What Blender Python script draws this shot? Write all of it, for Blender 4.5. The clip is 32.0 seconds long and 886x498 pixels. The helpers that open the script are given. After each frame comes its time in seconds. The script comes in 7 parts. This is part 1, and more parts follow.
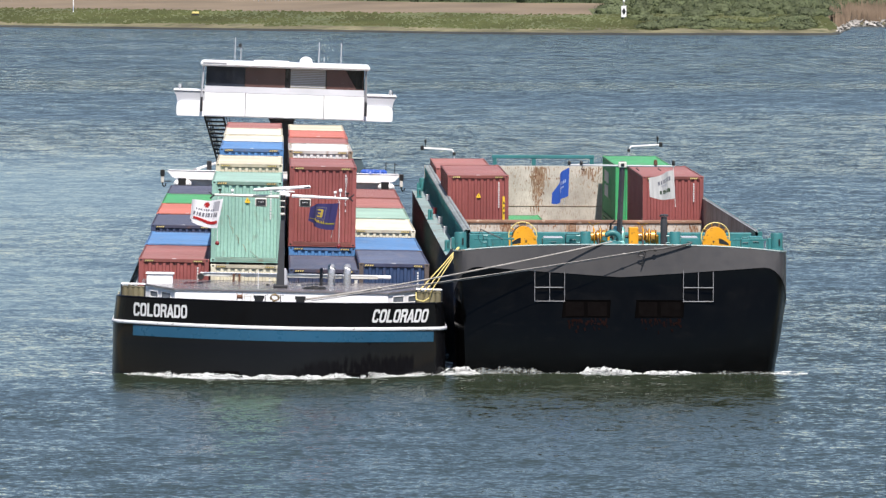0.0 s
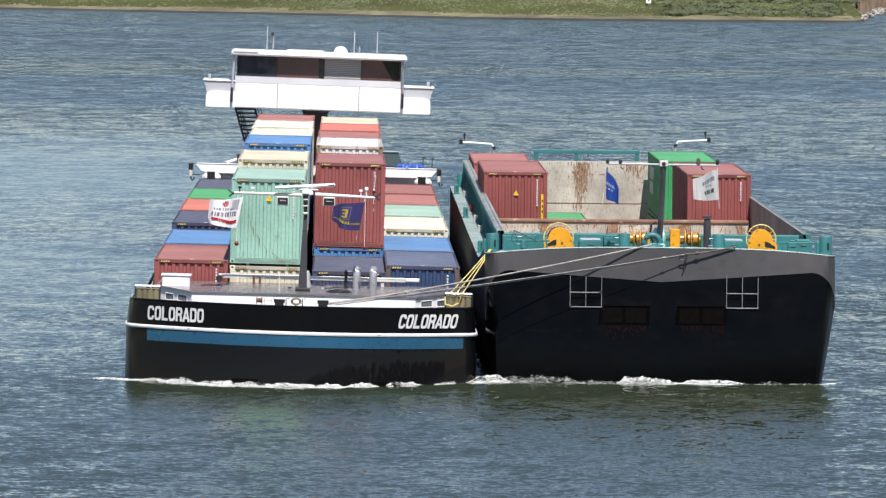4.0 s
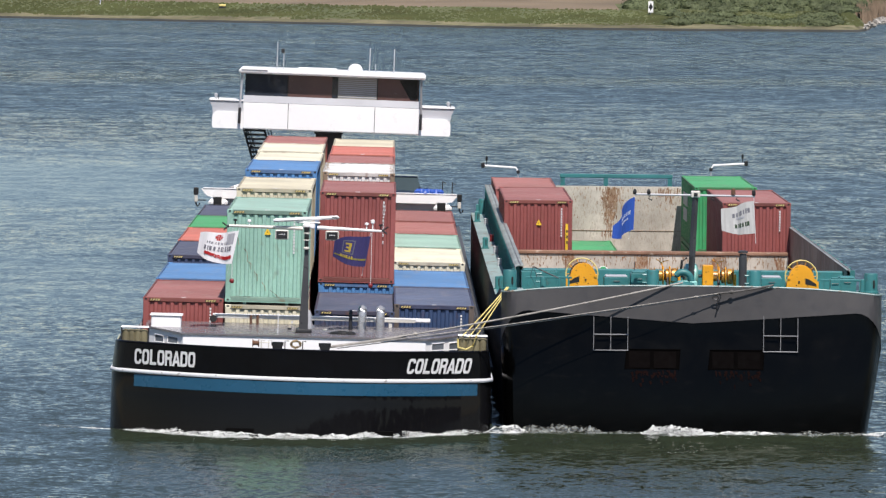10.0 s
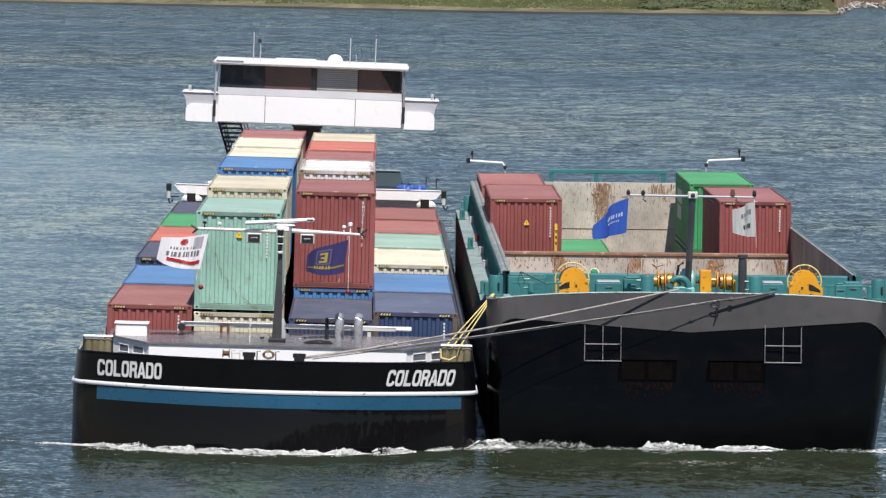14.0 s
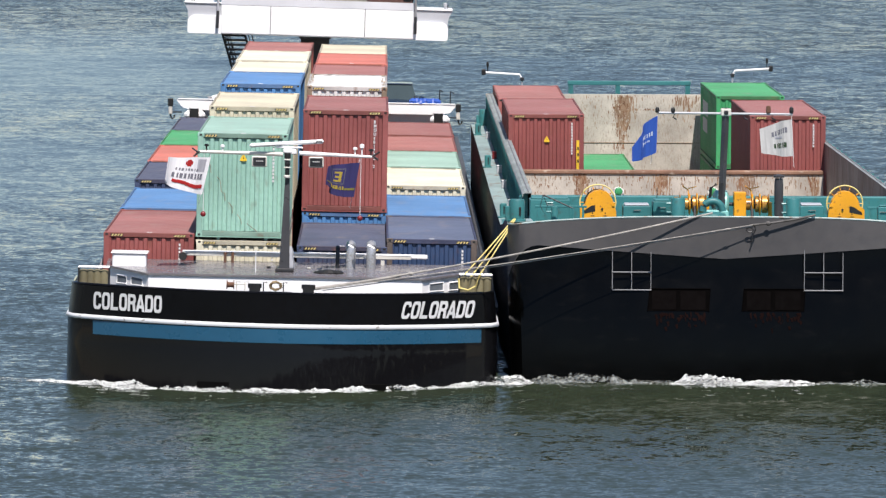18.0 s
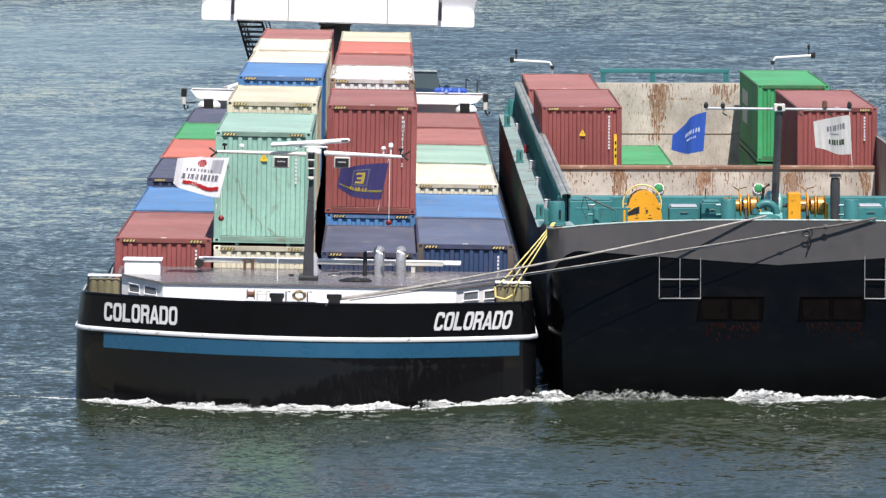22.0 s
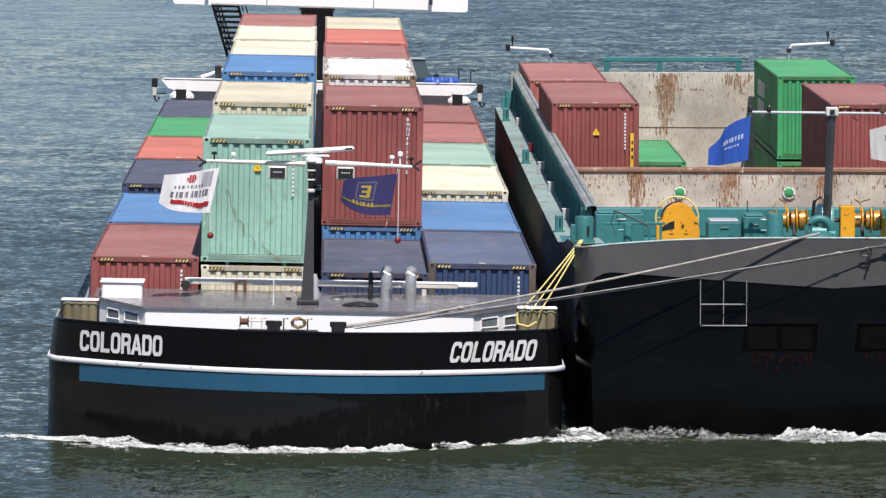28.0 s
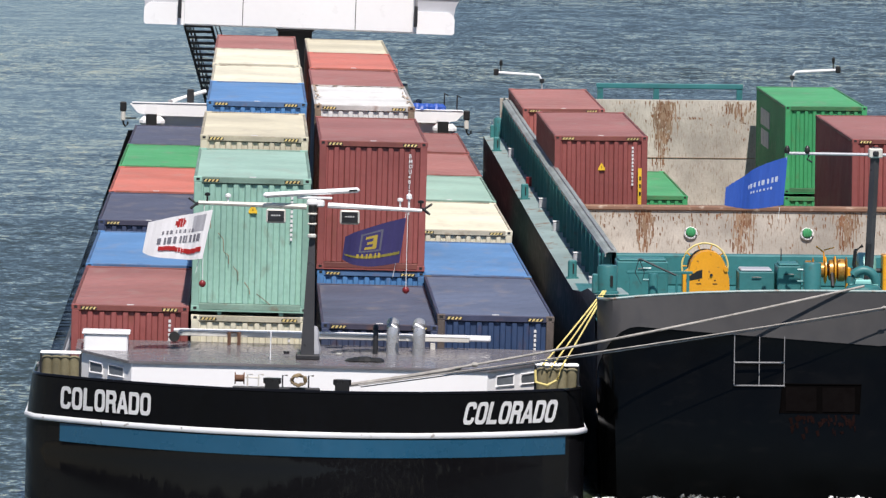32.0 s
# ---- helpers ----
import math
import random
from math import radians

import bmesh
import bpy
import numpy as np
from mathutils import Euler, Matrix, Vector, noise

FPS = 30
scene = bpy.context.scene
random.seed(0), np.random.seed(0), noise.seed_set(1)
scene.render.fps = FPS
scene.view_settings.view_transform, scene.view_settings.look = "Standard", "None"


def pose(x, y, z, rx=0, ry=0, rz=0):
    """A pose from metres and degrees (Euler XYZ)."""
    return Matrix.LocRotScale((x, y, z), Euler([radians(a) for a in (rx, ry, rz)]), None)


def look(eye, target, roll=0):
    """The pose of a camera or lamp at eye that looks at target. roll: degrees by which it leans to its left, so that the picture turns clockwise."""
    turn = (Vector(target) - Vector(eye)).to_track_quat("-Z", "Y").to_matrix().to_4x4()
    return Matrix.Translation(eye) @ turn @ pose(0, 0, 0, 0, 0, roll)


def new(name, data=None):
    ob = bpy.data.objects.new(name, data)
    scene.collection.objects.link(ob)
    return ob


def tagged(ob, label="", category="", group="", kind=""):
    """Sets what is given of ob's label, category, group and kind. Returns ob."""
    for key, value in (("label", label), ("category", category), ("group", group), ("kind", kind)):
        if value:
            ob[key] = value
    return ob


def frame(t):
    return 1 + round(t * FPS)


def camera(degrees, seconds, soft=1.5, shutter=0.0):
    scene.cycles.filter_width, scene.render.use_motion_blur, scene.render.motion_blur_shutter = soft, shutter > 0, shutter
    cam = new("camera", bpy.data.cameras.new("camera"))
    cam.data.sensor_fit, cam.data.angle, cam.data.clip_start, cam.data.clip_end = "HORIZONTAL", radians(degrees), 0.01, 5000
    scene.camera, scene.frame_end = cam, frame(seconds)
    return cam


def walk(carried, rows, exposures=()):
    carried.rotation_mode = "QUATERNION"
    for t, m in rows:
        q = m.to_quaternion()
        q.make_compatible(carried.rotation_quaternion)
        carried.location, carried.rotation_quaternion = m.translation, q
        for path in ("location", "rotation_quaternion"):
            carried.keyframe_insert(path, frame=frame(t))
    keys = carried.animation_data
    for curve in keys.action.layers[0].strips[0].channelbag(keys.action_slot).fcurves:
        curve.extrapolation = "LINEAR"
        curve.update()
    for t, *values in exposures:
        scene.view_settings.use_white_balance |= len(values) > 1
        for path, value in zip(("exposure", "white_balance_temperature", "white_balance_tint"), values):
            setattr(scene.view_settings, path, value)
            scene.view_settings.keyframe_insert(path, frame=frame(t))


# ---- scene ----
# A pushed pair of inland vessels comes down a wide river towards a camera on a bridge.
EYE = Vector((0, 0, 15.18))
cam = camera(7.19, 32.0, soft=1.35, shutter=0.4)
# seconds, degrees of yaw to the left, of pitch, of roll
PATH = [
    (0, -1.293, -2.634, 0.23),
    (0.5, -1.255, -2.609, 0.22),
    (1, -1.194, -2.604, 0.28),
    (1.5, -1.130, -2.647, 0.25),
    (2, -1.063, -2.688, 0.24),
    (2.5, -0.996, -2.735, 0.25),
    (3, -0.983, -2.744, 0.44),
    (3.5, -1.025, -2.742, 0.54),
    (4, -1.105, -2.756, 0.57),
    (4.5, -1.163, -2.784, 0.52),
    (6.5, -1.274, -2.824, 0.67),
    (7, -1.276, -2.801, 0.66),
    (7.5, -1.256, -2.784, 0.62),
    (8, -1.194, -2.770, 0.43),
    (8.5, -1.132, -2.746, 0.33),
    (9, -1.085, -2.718, 0.43),
    (9.5, -1.078, -2.693, 0.50),
    (10, -1.088, -2.683, 0.61),
    (10.5, -1.105, -2.670, 0.65),
    (11, -1.143, -2.661, 0.68),
    (11.5, -1.189, -2.668, 0.75),
    (12, -1.227, -2.693, 0.68),
    (12.5, -1.256, -2.739, 0.66),
    (13, -1.262, -2.780, 0.62),
    (13.5, -1.276, -2.809, 0.62),
    (15.5, -1.376, -2.808, 0.70),
    (16, -1.384, -2.959, 0.56),
    (16.5, -1.352, -3.156, 0.55),
    (17, -1.297, -3.392, 0.56),
    (17.5, -1.277, -3.538, 0.46),
    (18, -1.243, -3.620, 0.27),
    (18.5, -1.237, -3.620, 0.17),
    (19, -1.232, -3.578, 0.03),
    (19.5, -1.204, -3.547, -0.07),
    (20, -1.139, -3.590, -0.19),
    (20.5, -1.079, -3.669, -0.26),
    (21, -1.021, -3.757, -0.10),
    (21.5, -1.014, -3.831, 0.04),
    (22, -1.048, -3.824, 0.11),
    (22.5, -1.101, -3.792, 0.14),
    (23, -1.146, -3.717, 0.08),
    (23.5, -1.177, -3.639, 0.10),
    (24, -1.190, -3.572, 0.09),
    (24.5, -1.200, -3.564, 0.20),
    (25, -1.193, -3.594, 0.03),
    (25.5, -1.161, -3.699, -0.09),
    (26, -1.133, -3.840, -0.17),
    (26.5, -1.106, -3.953, -0.13),
    (28.5, -1.052, -4.116, 0.22),
    (29, -1.041, -4.119, 0.21),
    (29.5, -1.037, -4.090, 0.26),
    (30, -1.044, -4.044, 0.32),
    (30.5, -1.054, -4.013, 0.43),
    (31, -1.041, -3.997, 0.46),
    (31.5, -1.035, -4.013, 0.55),
    (32, -1.054, -4.042, 0.63),
]


def aim(yaw, pitch, roll):
    a, b = radians(yaw), radians(pitch)
    ahead = Vector((-math.sin(a) * math.cos(b), math.cos(a) * math.cos(b), math.sin(b)))
    return look(EYE, EYE + 100 * ahead, roll)


walk(cam, [(t, aim(yaw, pitch, roll)) for t, yaw, pitch, roll in PATH], [(t, stops, 6550, 14.5) for t, stops in ((0, 0.35), (3, 0.31), (8, 0.21), (12, 0.03), (14.5, 0.05), (17, 0.12), (18.8, 0.29), (22, 0.31), (24, 0.27), (25.5, 0.14), (27, 0.10), (30, 0.11), (32, 0.04))])

# seconds, metres from the camera's foot to the convoy's origin, its heading in degrees
COURSE = [
    (0, 242.40, 0.045),
    (4, 230.53, -0.266),
    (8, 218.59, -0.504),
    (12, 206.58, -0.659),
    (16, 194.50, -0.718),
    (20, 182.36, -0.663),
    (24, 170.15, -0.473),
    (28, 157.88, -0.118),
    (32, 145.57, 0.442),
]
LIST = pose(0, 0, -1.47) @ pose(0, 0, 0, 0, 0.94, 0) @ pose(0, 0, 1.47)

# ---- light ----
SUN_ELEVATION, SUN_AZIMUTH = 57.0, 171.0
world = bpy.data.worlds.new("sky")
scene.world = world
world.use_nodes = True
sky = world.node_tree.nodes.new("ShaderNodeTexSky")
sky.sky_type, sky.sun_disc = "NISHITA", False
sky.sun_elevation, sky.sun_rotation = radians(SUN_ELEVATION), radians(SUN_AZIMUTH)
sky.air_density, sky.dust_density, sky.ozone_density = 1.0, 0.05, 2.6
world.node_tree.links.new(sky.outputs[0], world.node_tree.nodes["Background"].inputs[0])
world.node_tree.nodes["Background"].inputs[1].default_value = 0.085
sun_data = bpy.data.lights.new("sun", "SUN")
sun_data.energy, sun_data.angle, sun_data.color = 5.4, radians(0.53), (1.0, 0.955, 0.885)
sun = new("sun", sun_data)
se, sa = radians(SUN_ELEVATION), radians(SUN_AZIMUTH)
sun.matrix_world = look((0, 0, 0), -Vector((math.sin(sa) * math.cos(se), math.cos(sa) * math.cos(se), math.sin(se))))
scene.view_settings.exposure = 0.32

# ---- materials ----


def rgb(c):
    return (c[0], c[1], c[2], 1.0)


def surface(name, color, rough=0.5, metal=0.0, vary=0.15, scale=3.0, bump=0.0, bump_scale=30.0, stain=None, stain_amount=0.0,
            stain_scale=(1, 1, 1), stain_size=4.0, spec=0.5, rough_vary=0.1, soft=0.0):
    """A worn surface: broad and fine changes of tone, a stain with a shape of its own, fine relief."""
    m = bpy.data.materials.new(name)
    m.use_nodes = True
    n, l = m.node_tree.nodes, m.node_tree.links
    b = n["Principled BSDF"]
    b.inputs["Metallic"].default_value = metal
    b.inputs["Specular IOR Level"].default_value = spec
    tc, info = n.new("ShaderNodeTexCoord"), n.new("ShaderNodeObjectInfo")
    shift = n.new("ShaderNodeVectorMath")
    shift.operation = "MULTIPLY_ADD"
    l.new(info.outputs["Random"], shift.inputs[0])
    shift.inputs[1].default_value = (37, 53, 71)
    l.new(tc.outputs["Object"], shift.inputs[2])
    where = shift.outputs[0]

    def noise_at(size, detail, stretch=None):
        t = n.new("ShaderNodeTexNoise")
        t.inputs["Scale"].default_value, t.inputs["Detail"].default_value = size, detail
        if stretch:
            v = n.new("ShaderNodeVectorMath")
            v.operation = "MULTIPLY"
            v.inputs[1].default_value = stretch
            l.new(where, v.inputs[0])
            l.new(v.outputs[0], t.inputs["Vector"])
        else:
            l.new(where, t.inputs["Vector"])
        return t.outputs["Fac"]

    def ramp(fac, a, z, ca, cz):
        r = n.new("ShaderNodeValToRGB")
        r.color_ramp.elements[0].position, r.color_ramp.elements[1].position = a, z
        r.color_ramp.elements[0].color, r.color_ramp.elements[1].color = ca, cz
        l.new(fac, r.inputs[0])
        return r.outputs[0]

    dark, light = [c * (1 - vary) for c in color], [min(1, c * (1 + vary)) for c in color]
    big = ramp(noise_at(scale * 0.25, 3), 0.3, 0.7, rgb(dark), rgb(light))
    fine = ramp(noise_at(scale * 6, 5), 0.3, 0.7, rgb([1 - vary * 0.6] * 3), (1, 1, 1, 1))
    mul = n.new("ShaderNodeMix")
    mul.data_type, mul.blend_type = "RGBA", "MULTIPLY"
    mul.inputs[0].default_value = 1
    l.new(big, mul.inputs[6]), l.new(fine, mul.inputs[7])
    out = mul.outputs[2]
    if stain:
        mask = ramp(noise_at(stain_size, 8, stain_scale), 0.62 - stain_amount - soft * 0.3, 0.68 - stain_amount * 0.8 + soft, (0, 0, 0, 1), (1, 1, 1, 1))
        mix = n.new("ShaderNodeMix")
        mix.data_type = "RGBA"
        l.new(mask, mix.inputs[0]), l.new(out, mix.inputs[6])
        mix.inputs[7].default_value = rgb(stain)
        out = mix.outputs[2]
    l.new(out, b.inputs["Base Color"])
    l.new(ramp(noise_at(scale * 2, 4), 0.3, 0.7, rgb([max(0, rough - rough_vary)] * 3), rgb([min(1, rough + rough_vary)] * 3)), b.inputs["Roughness"])
    if bump:
        bp = n.new("ShaderNodeBump")
        bp.inputs["Strength"].default_value, bp.inputs["Distance"].default_value = 0.6, bump
        l.new(noise_at(bump_scale, 6), bp.inputs["Height"])
        l.new(bp.outputs[0], b.inputs["Normal"])
    return m


RUST = (0.13, 0.055, 0.025)
EDGE_PAINT, ROOF_PAINT = {}, {}


def paint(name, color, wear=0.04, rough=0.5, roof_pale=0.08):
    grey = sum(color) / 3
    color = [0.86 * c + 0.14 * grey for c in color]
    edge = [0.62 * c + 0.16 * r for c, r in zip(color, RUST)]
    # Roof copy paler and greyer: light on tops put into colour, over some dust
    top_grey = 0.34 + 0.2 * grey
    top = [(1 - roof_pale) * c + roof_pale * d for c, d in zip(color, (top_grey * 1.04, top_grey, top_grey * 0.96))]
    ROOF_PAINT[name] = surface(name + "_lit_roof", top, rough + 0.12, vary=0.16, scale=1.3, bump=0.004, bump_scale=7, stain=[0.45 * c + 0.55 * r for c, r in zip(top, (0.26, 0.22, 0.19))], stain_amount=0.01, stain_scale=(1, 0.3, 1), stain_size=2.2, soft=0.22)
    EDGE_PAINT[name] = surface(name + "_edge", edge, rough + 0.1, vary=0.3, scale=4, stain=[0.25 * c + 0.75 * r for c, r in zip(color, RUST)], stain_amount=0.03, stain_size=4, soft=0.1)
    return surface(name, color, rough, vary=0.2, scale=1.6, bump=0.005, bump_scale=9, stain=[0.5 * c + 0.5 * r for c, r in zip(color, RUST)], stain_amount=wear - 0.02, stain_scale=(1, 1, 0.45), stain_size=5.0, soft=0.14)


C_RED = paint("oxide_red_paint", (0.285, 0.066, 0.058), 0.03, roof_pale=0.17)
C_RED_B = paint("brick_red_paint", (0.36, 0.095, 0.078), 0.03, roof_pale=0.17)
C_ORANGE = paint("orange_red_paint", (0.56, 0.13, 0.085), 0.01)
C_GREEN = paint("sea_green_paint", (0.24, 0.46, 0.37), 0.02, roof_pale=0.2)
C_BRIGHT = paint("bright_green_paint", (0.025, 0.33, 0.11), 0.03)
C_CREAM = paint("cream_paint", (0.58, 0.53, 0.38), 0.0, roof_pale=0.0)
C_PALE = paint("pale_cream_paint", (0.68, 0.64, 0.48), 0.0, roof_pale=0.0)
C_WHITE = paint("worn_white_paint", (0.66, 0.66, 0.64), 0.06)
C_BLUE = paint("cobalt_blue_paint", (0.045, 0.20, 0.46), 0.02)
C_NAVY = paint("navy_paint", (0.038, 0.056, 0.120), 0.02, roof_pale=0.12)
C_NAVY_B = paint("dark_blue_paint", (0.024, 0.060, 0.155), 0.03, roof_pale=0.20)
STEEL_DARK = surface("dark_steel", (0.035, 0.035, 0.038), 0.45, 0.3, vary=0.3)
RUSTY = surface("rusty_steel", (0.15, 0.075, 0.045), 0.85, vary=0.35, bump=0.004)
HULL_BLACK = surface("glossy_black_hull_paint", (0.006, 0.006, 0.007), 0.035, vary=0.2, scale=1.0, bump=0.0005, bump_scale=0.8, rough_vary=0.02, spec=0.15)
# Bow tones: sun above the knuckle and shade below are in the base colours
BARGE_BLACK = surface("black_barge_paint_shaded", (0.0015, 0.0016, 0.0016), 0.2, vary=0.25, scale=0.7, bump=0.0006, bump_scale=0.7, stain=(0.005, 0.0046, 0.0042), stain_amount=-0.02, stain_scale=(0.5, 1, 1.2), soft=0.2, spec=0.12, rough_vary=0.06)
BARGE_GREY = surface("scuffed_black_paint_sunlit", (0.047, 0.045, 0.046), 0.5, vary=0.15, scale=1.5, bump=0.003, bump_scale=3)
BARGE_SIDE = surface("scraped_black_side_paint", (0.035, 0.035, 0.037), 0.55, vary=0.3, scale=2, stain=(0.10, 0.085, 0.075), stain_amount=0.05, stain_scale=(1, 0.15, 2), stain_size=2)
WHITE = surface("white_gloss_paint", (0.86, 0.86, 0.86), 0.35, vary=0.03, scale=1.0)
WHITE_LINE = surface("white_strake_paint", (0.75, 0.76, 0.78), 0.4, vary=0.05, stain=(0.35, 0.33, 0.31), stain_amount=-0.03, stain_size=8)
HULL_BLUE = surface("hull_blue_paint", (0.013, 0.078, 0.145), 0.3, vary=0.12, scale=1.2)
GREY_PAINT = surface("pale_grey_paint", (0.42, 0.43, 0.46), 0.4, vary=0.08)
FLANGE = surface("weathered_grey_flange", (0.27, 0.30, 0.29), 0.55, vary=0.25, scale=2, stain=(0.16, 0.12, 0.09), stain_amount=0.0, stain_size=3, soft=0.1)
ROOF_GREY = surface("glossy_grey_deck_paint", (0.17, 0.16, 0.17), 0.22, vary=0.12, scale=2, bump=0.002, bump_scale=4)
DECK_GREY = surface("dark_deck_paint", (0.07, 0.07, 0.075), 0.55, vary=0.25)
TEAL = surface("teal_deck_paint", (0.036, 0.180, 0.185), 0.45, vary=0.18, scale=2, stain=(0.05, 0.09, 0.085), stain_amount=0.0, stain_size=5, soft=0.1)
TEAL_PALE = surface("faded_teal_deck_paint", (0.28, 0.37, 0.36), 0.55, vary=0.2, scale=1.5, stain=(0.2, 0.14, 0.1), stain_amount=0.03, stain_scale=(1, .3, 1))
TEAL_CLEAN = surface("pale_turquoise_paint", (0.25, 0.55, 0.50), 0.4)
BRASS = surface("greasy_golden_drum_paint", (0.50, 0.25, 0.05), 0.35, 0.3, vary=0.35, scale=6, stain=(0.10, 0.06, 0.03), stain_amount=0.05, stain_size=9)
YELLOW = surface("orange_yellow_paint", (0.75, 0.33, 0.015), 0.4, vary=0.12, scale=4, stain=(0.3, 0.13, 0.03), stain_amount=-0.03, stain_size=9)
HOLD_BEIGE = surface("rusty_beige_hold_paint", (0.50, 0.46, 0.40), 0.8, vary=0.26, scale=3.5, bump=0.006, bump_scale=6, stain=(0.22, 0.15, 0.105), stain_amount=0.03, stain_scale=(2.4, 1, 0.5), stain_size=11, soft=0.16)
HOLD_GREY = surface("scraped_hold_wall", (0.26, 0.22, 0.19), 0.7, vary=0.3, scale=2, stain=(0.16, 0.09, 0.06), stain_amount=0.08, stain_scale=(1, 2.2, 0.25), stain_size=3.0)
GLASS = surface("tinted_window_glass", (0.012, 0.013, 0.015), 0.05, vary=0.1, spec=0.8)
GLASS_BLUE = surface("blue_tinted_glass", (0.030, 0.038, 0.055), 0.08, vary=0.25, scale=2, spec=0.6)
CAR_GLASS = surface("greenish_car_glass", (0.05, 0.07, 0.075), 0.08, vary=0.2, spec=0.6)
# Pale base colour stands in for a reflection in the side windows
GLASS_PALE = surface("glass_with_painted_reflection", (0.16, 0.18, 0.20), 0.1, vary=0.3, scale=3, spec=0.6)
BALL_RED = surface("dark_red_ball_paint", (0.20, 0.016, 0.02), 0.4)
GRIMY_POST = surface("grimy_brown_post_paint", (0.125, 0.10, 0.088), 0.7, vary=0.4, scale=4, stain=(0.06, 0.035, 0.025), stain_amount=0.03, stain_size=6)
GLASS_BROWN = surface("brown_tinted_glass", (0.105, 0.058, 0.052), 0.18, vary=0.12, spec=0.5)
BLIND = surface("grey_window_blind", (0.26, 0.25, 0.21), 0.6, vary=0.1)
CHROME = surface("polished_steel", (0.48, 0.48, 0.49), 0.28, 0.55, vary=0.12)
ALU = surface("dull_aluminium", (0.66, 0.64, 0.58), 0.5, 0.1, vary=0.15, scale=5)
MAST_GREY = surface("dark_grey_mast_paint", (0.055, 0.055, 0.06), 0.35, vary=0.2)
FENDER = surface("olive_fender_rubber", (0.20, 0.175, 0.10), 0.7, vary=0.35, scale=6)
ROPE_GREY = surface("grey_mooring_wire", (0.36, 0.34, 0.31), 0.8, vary=0.3, scale=20)
ROPE_DARK = surface("dark_greasy_wire", (0.10, 0.095, 0.09), 0.7, vary=0.4, scale=20)
ROPE_TAN = surface("greasy_tan_rope", (0.26, 0.19, 0.10), 0.85, vary=0.4, scale=20)
ROPE_YELLOW = surface("yellow_mooring_rope", (0.72, 0.60, 0.22), 0.8, vary=0.25, scale=20)
BLACK = surface("black_marking", (0.012, 0.012, 0.012), 0.5)
MARK_YELLOW = surface("yellow_marking", (0.75, 0.48, 0.03), 0.5, vary=0.2)
STRIPE_YELLOW = surface("faded_yellow_marking", (0.70, 0.55, 0.22), 0.6, vary=0.2)
VOID = surface("painted_opening_shade", (0.003, 0.003, 0.003), 0.9, vary=0.2, spec=0.05)
# Darkened grass: the shade under the near trees is in its colour
GRASS_DARK = surface("grass_with_painted_shade", (0.035, 0.042, 0.022), 0.9, vary=0.3, scale=0.3)
MARK_WHITE = surface("white_marking", (0.72, 0.72, 0.72), 0.5, vary=0.1)
RED = surface("signal_red", (0.40, 0.02, 0.02), 0.4)
FLAG_WHITE = surface("white_flag_cloth", (0.78, 0.77, 0.79), 0.8, vary=0.08)
FLAG_SHADE = surface("pale_grey_flag_print", (0.40, 0.40, 0.44), 0.8, vary=0.15)
FLAG_DIM = surface("dim_grey_flag_print", (0.10, 0.10, 0.14), 0.8, vary=0.2)
FLAG_GOLD = surface("golden_flag_print", (0.38, 0.28, 0.04), 0.8, vary=0.1)
FLAG_OLIVE = surface("olive_flag_stripe", (0.20, 0.17, 0.03), 0.8, vary=0.15)
FLAG_INK = surface("grey_flag_print", (0.16, 0.16, 0.19), 0.8, vary=0.1)
FLAG_NAVY = surface("navy_flag_cloth", (0.030, 0.025, 0.110), 0.8, vary=0.1)
FLAG_PRINT = surface("pale_flag_print", (0.45, 0.50, 0.62), 0.8, vary=0.1)
FLAG_GREEN = surface("dark_green_flag_print", (0.03, 0.06, 0.03), 0.8, vary=0.1)
YELLOW_PALE = surface("pale_yellow_paint", (0.72, 0.60, 0.22), 0.6, vary=0.1)
FLAG_BLUE = surface("blue_flag_cloth", (0.022, 0.085, 0.40), 0.8, vary=0.1)
FLAG_GREY = surface("weathered_flag_cloth", (0.52, 0.51, 0.50), 0.8, vary=0.15)
TARP = surface("blue_tarpaulin", (0.03, 0.10, 0.45), 0.5, vary=0.2)
TYRE = surface("black_rubber", (0.015, 0.015, 0.015), 0.8)
CAR_PAINT = surface("dark_blue_car_paint", (0.018, 0.030, 0.055), 0.12, vary=0.05)
FOAM = surface("water_foam", (0.66, 0.68, 0.67), 0.9, vary=0.15, scale=8)
SPLASH = surface("thin_foam", (0.42, 0.45, 0.43), 0.9, vary=0.25, scale=6)


def frothy(m, low, high):
    """Lets the water show through the torn froth."""
    n, l = m.node_tree.nodes, m.node_tree.links
    tc, t, r = n.new("ShaderNodeTexCoord"), n.new("ShaderNodeTexNoise"), n.new("ShaderNodeMapRange")
    t.inputs["Scale"].default_value, t.inputs["Detail"].default_value = 9.0, 6
    l.new(tc.outputs["Object"], t.inputs["Vector"])
    r.inputs[1].default_value, r.inputs[2].default_value = low, high
    l.new(t.outputs["Fac"], r.inputs[0])
    l.new(r.outputs[0], n["Principled BSDF"].inputs["Alpha"])


frothy(FOAM, 0.28, 0.46)
frothy(SPLASH, 0.42, 0.85)
GRASS = surface("river_grass", (0.098, 0.112, 0.042), 0.9, vary=0.22, scale=0.35, stain=(0.115, 0.108, 0.045), stain_amount=0.03, stain_size=0.14, soft=0.2)
MUD = surface("wet_shore_mud", (0.045, 0.042, 0.028), 0.6, vary=0.3, scale=0.6)
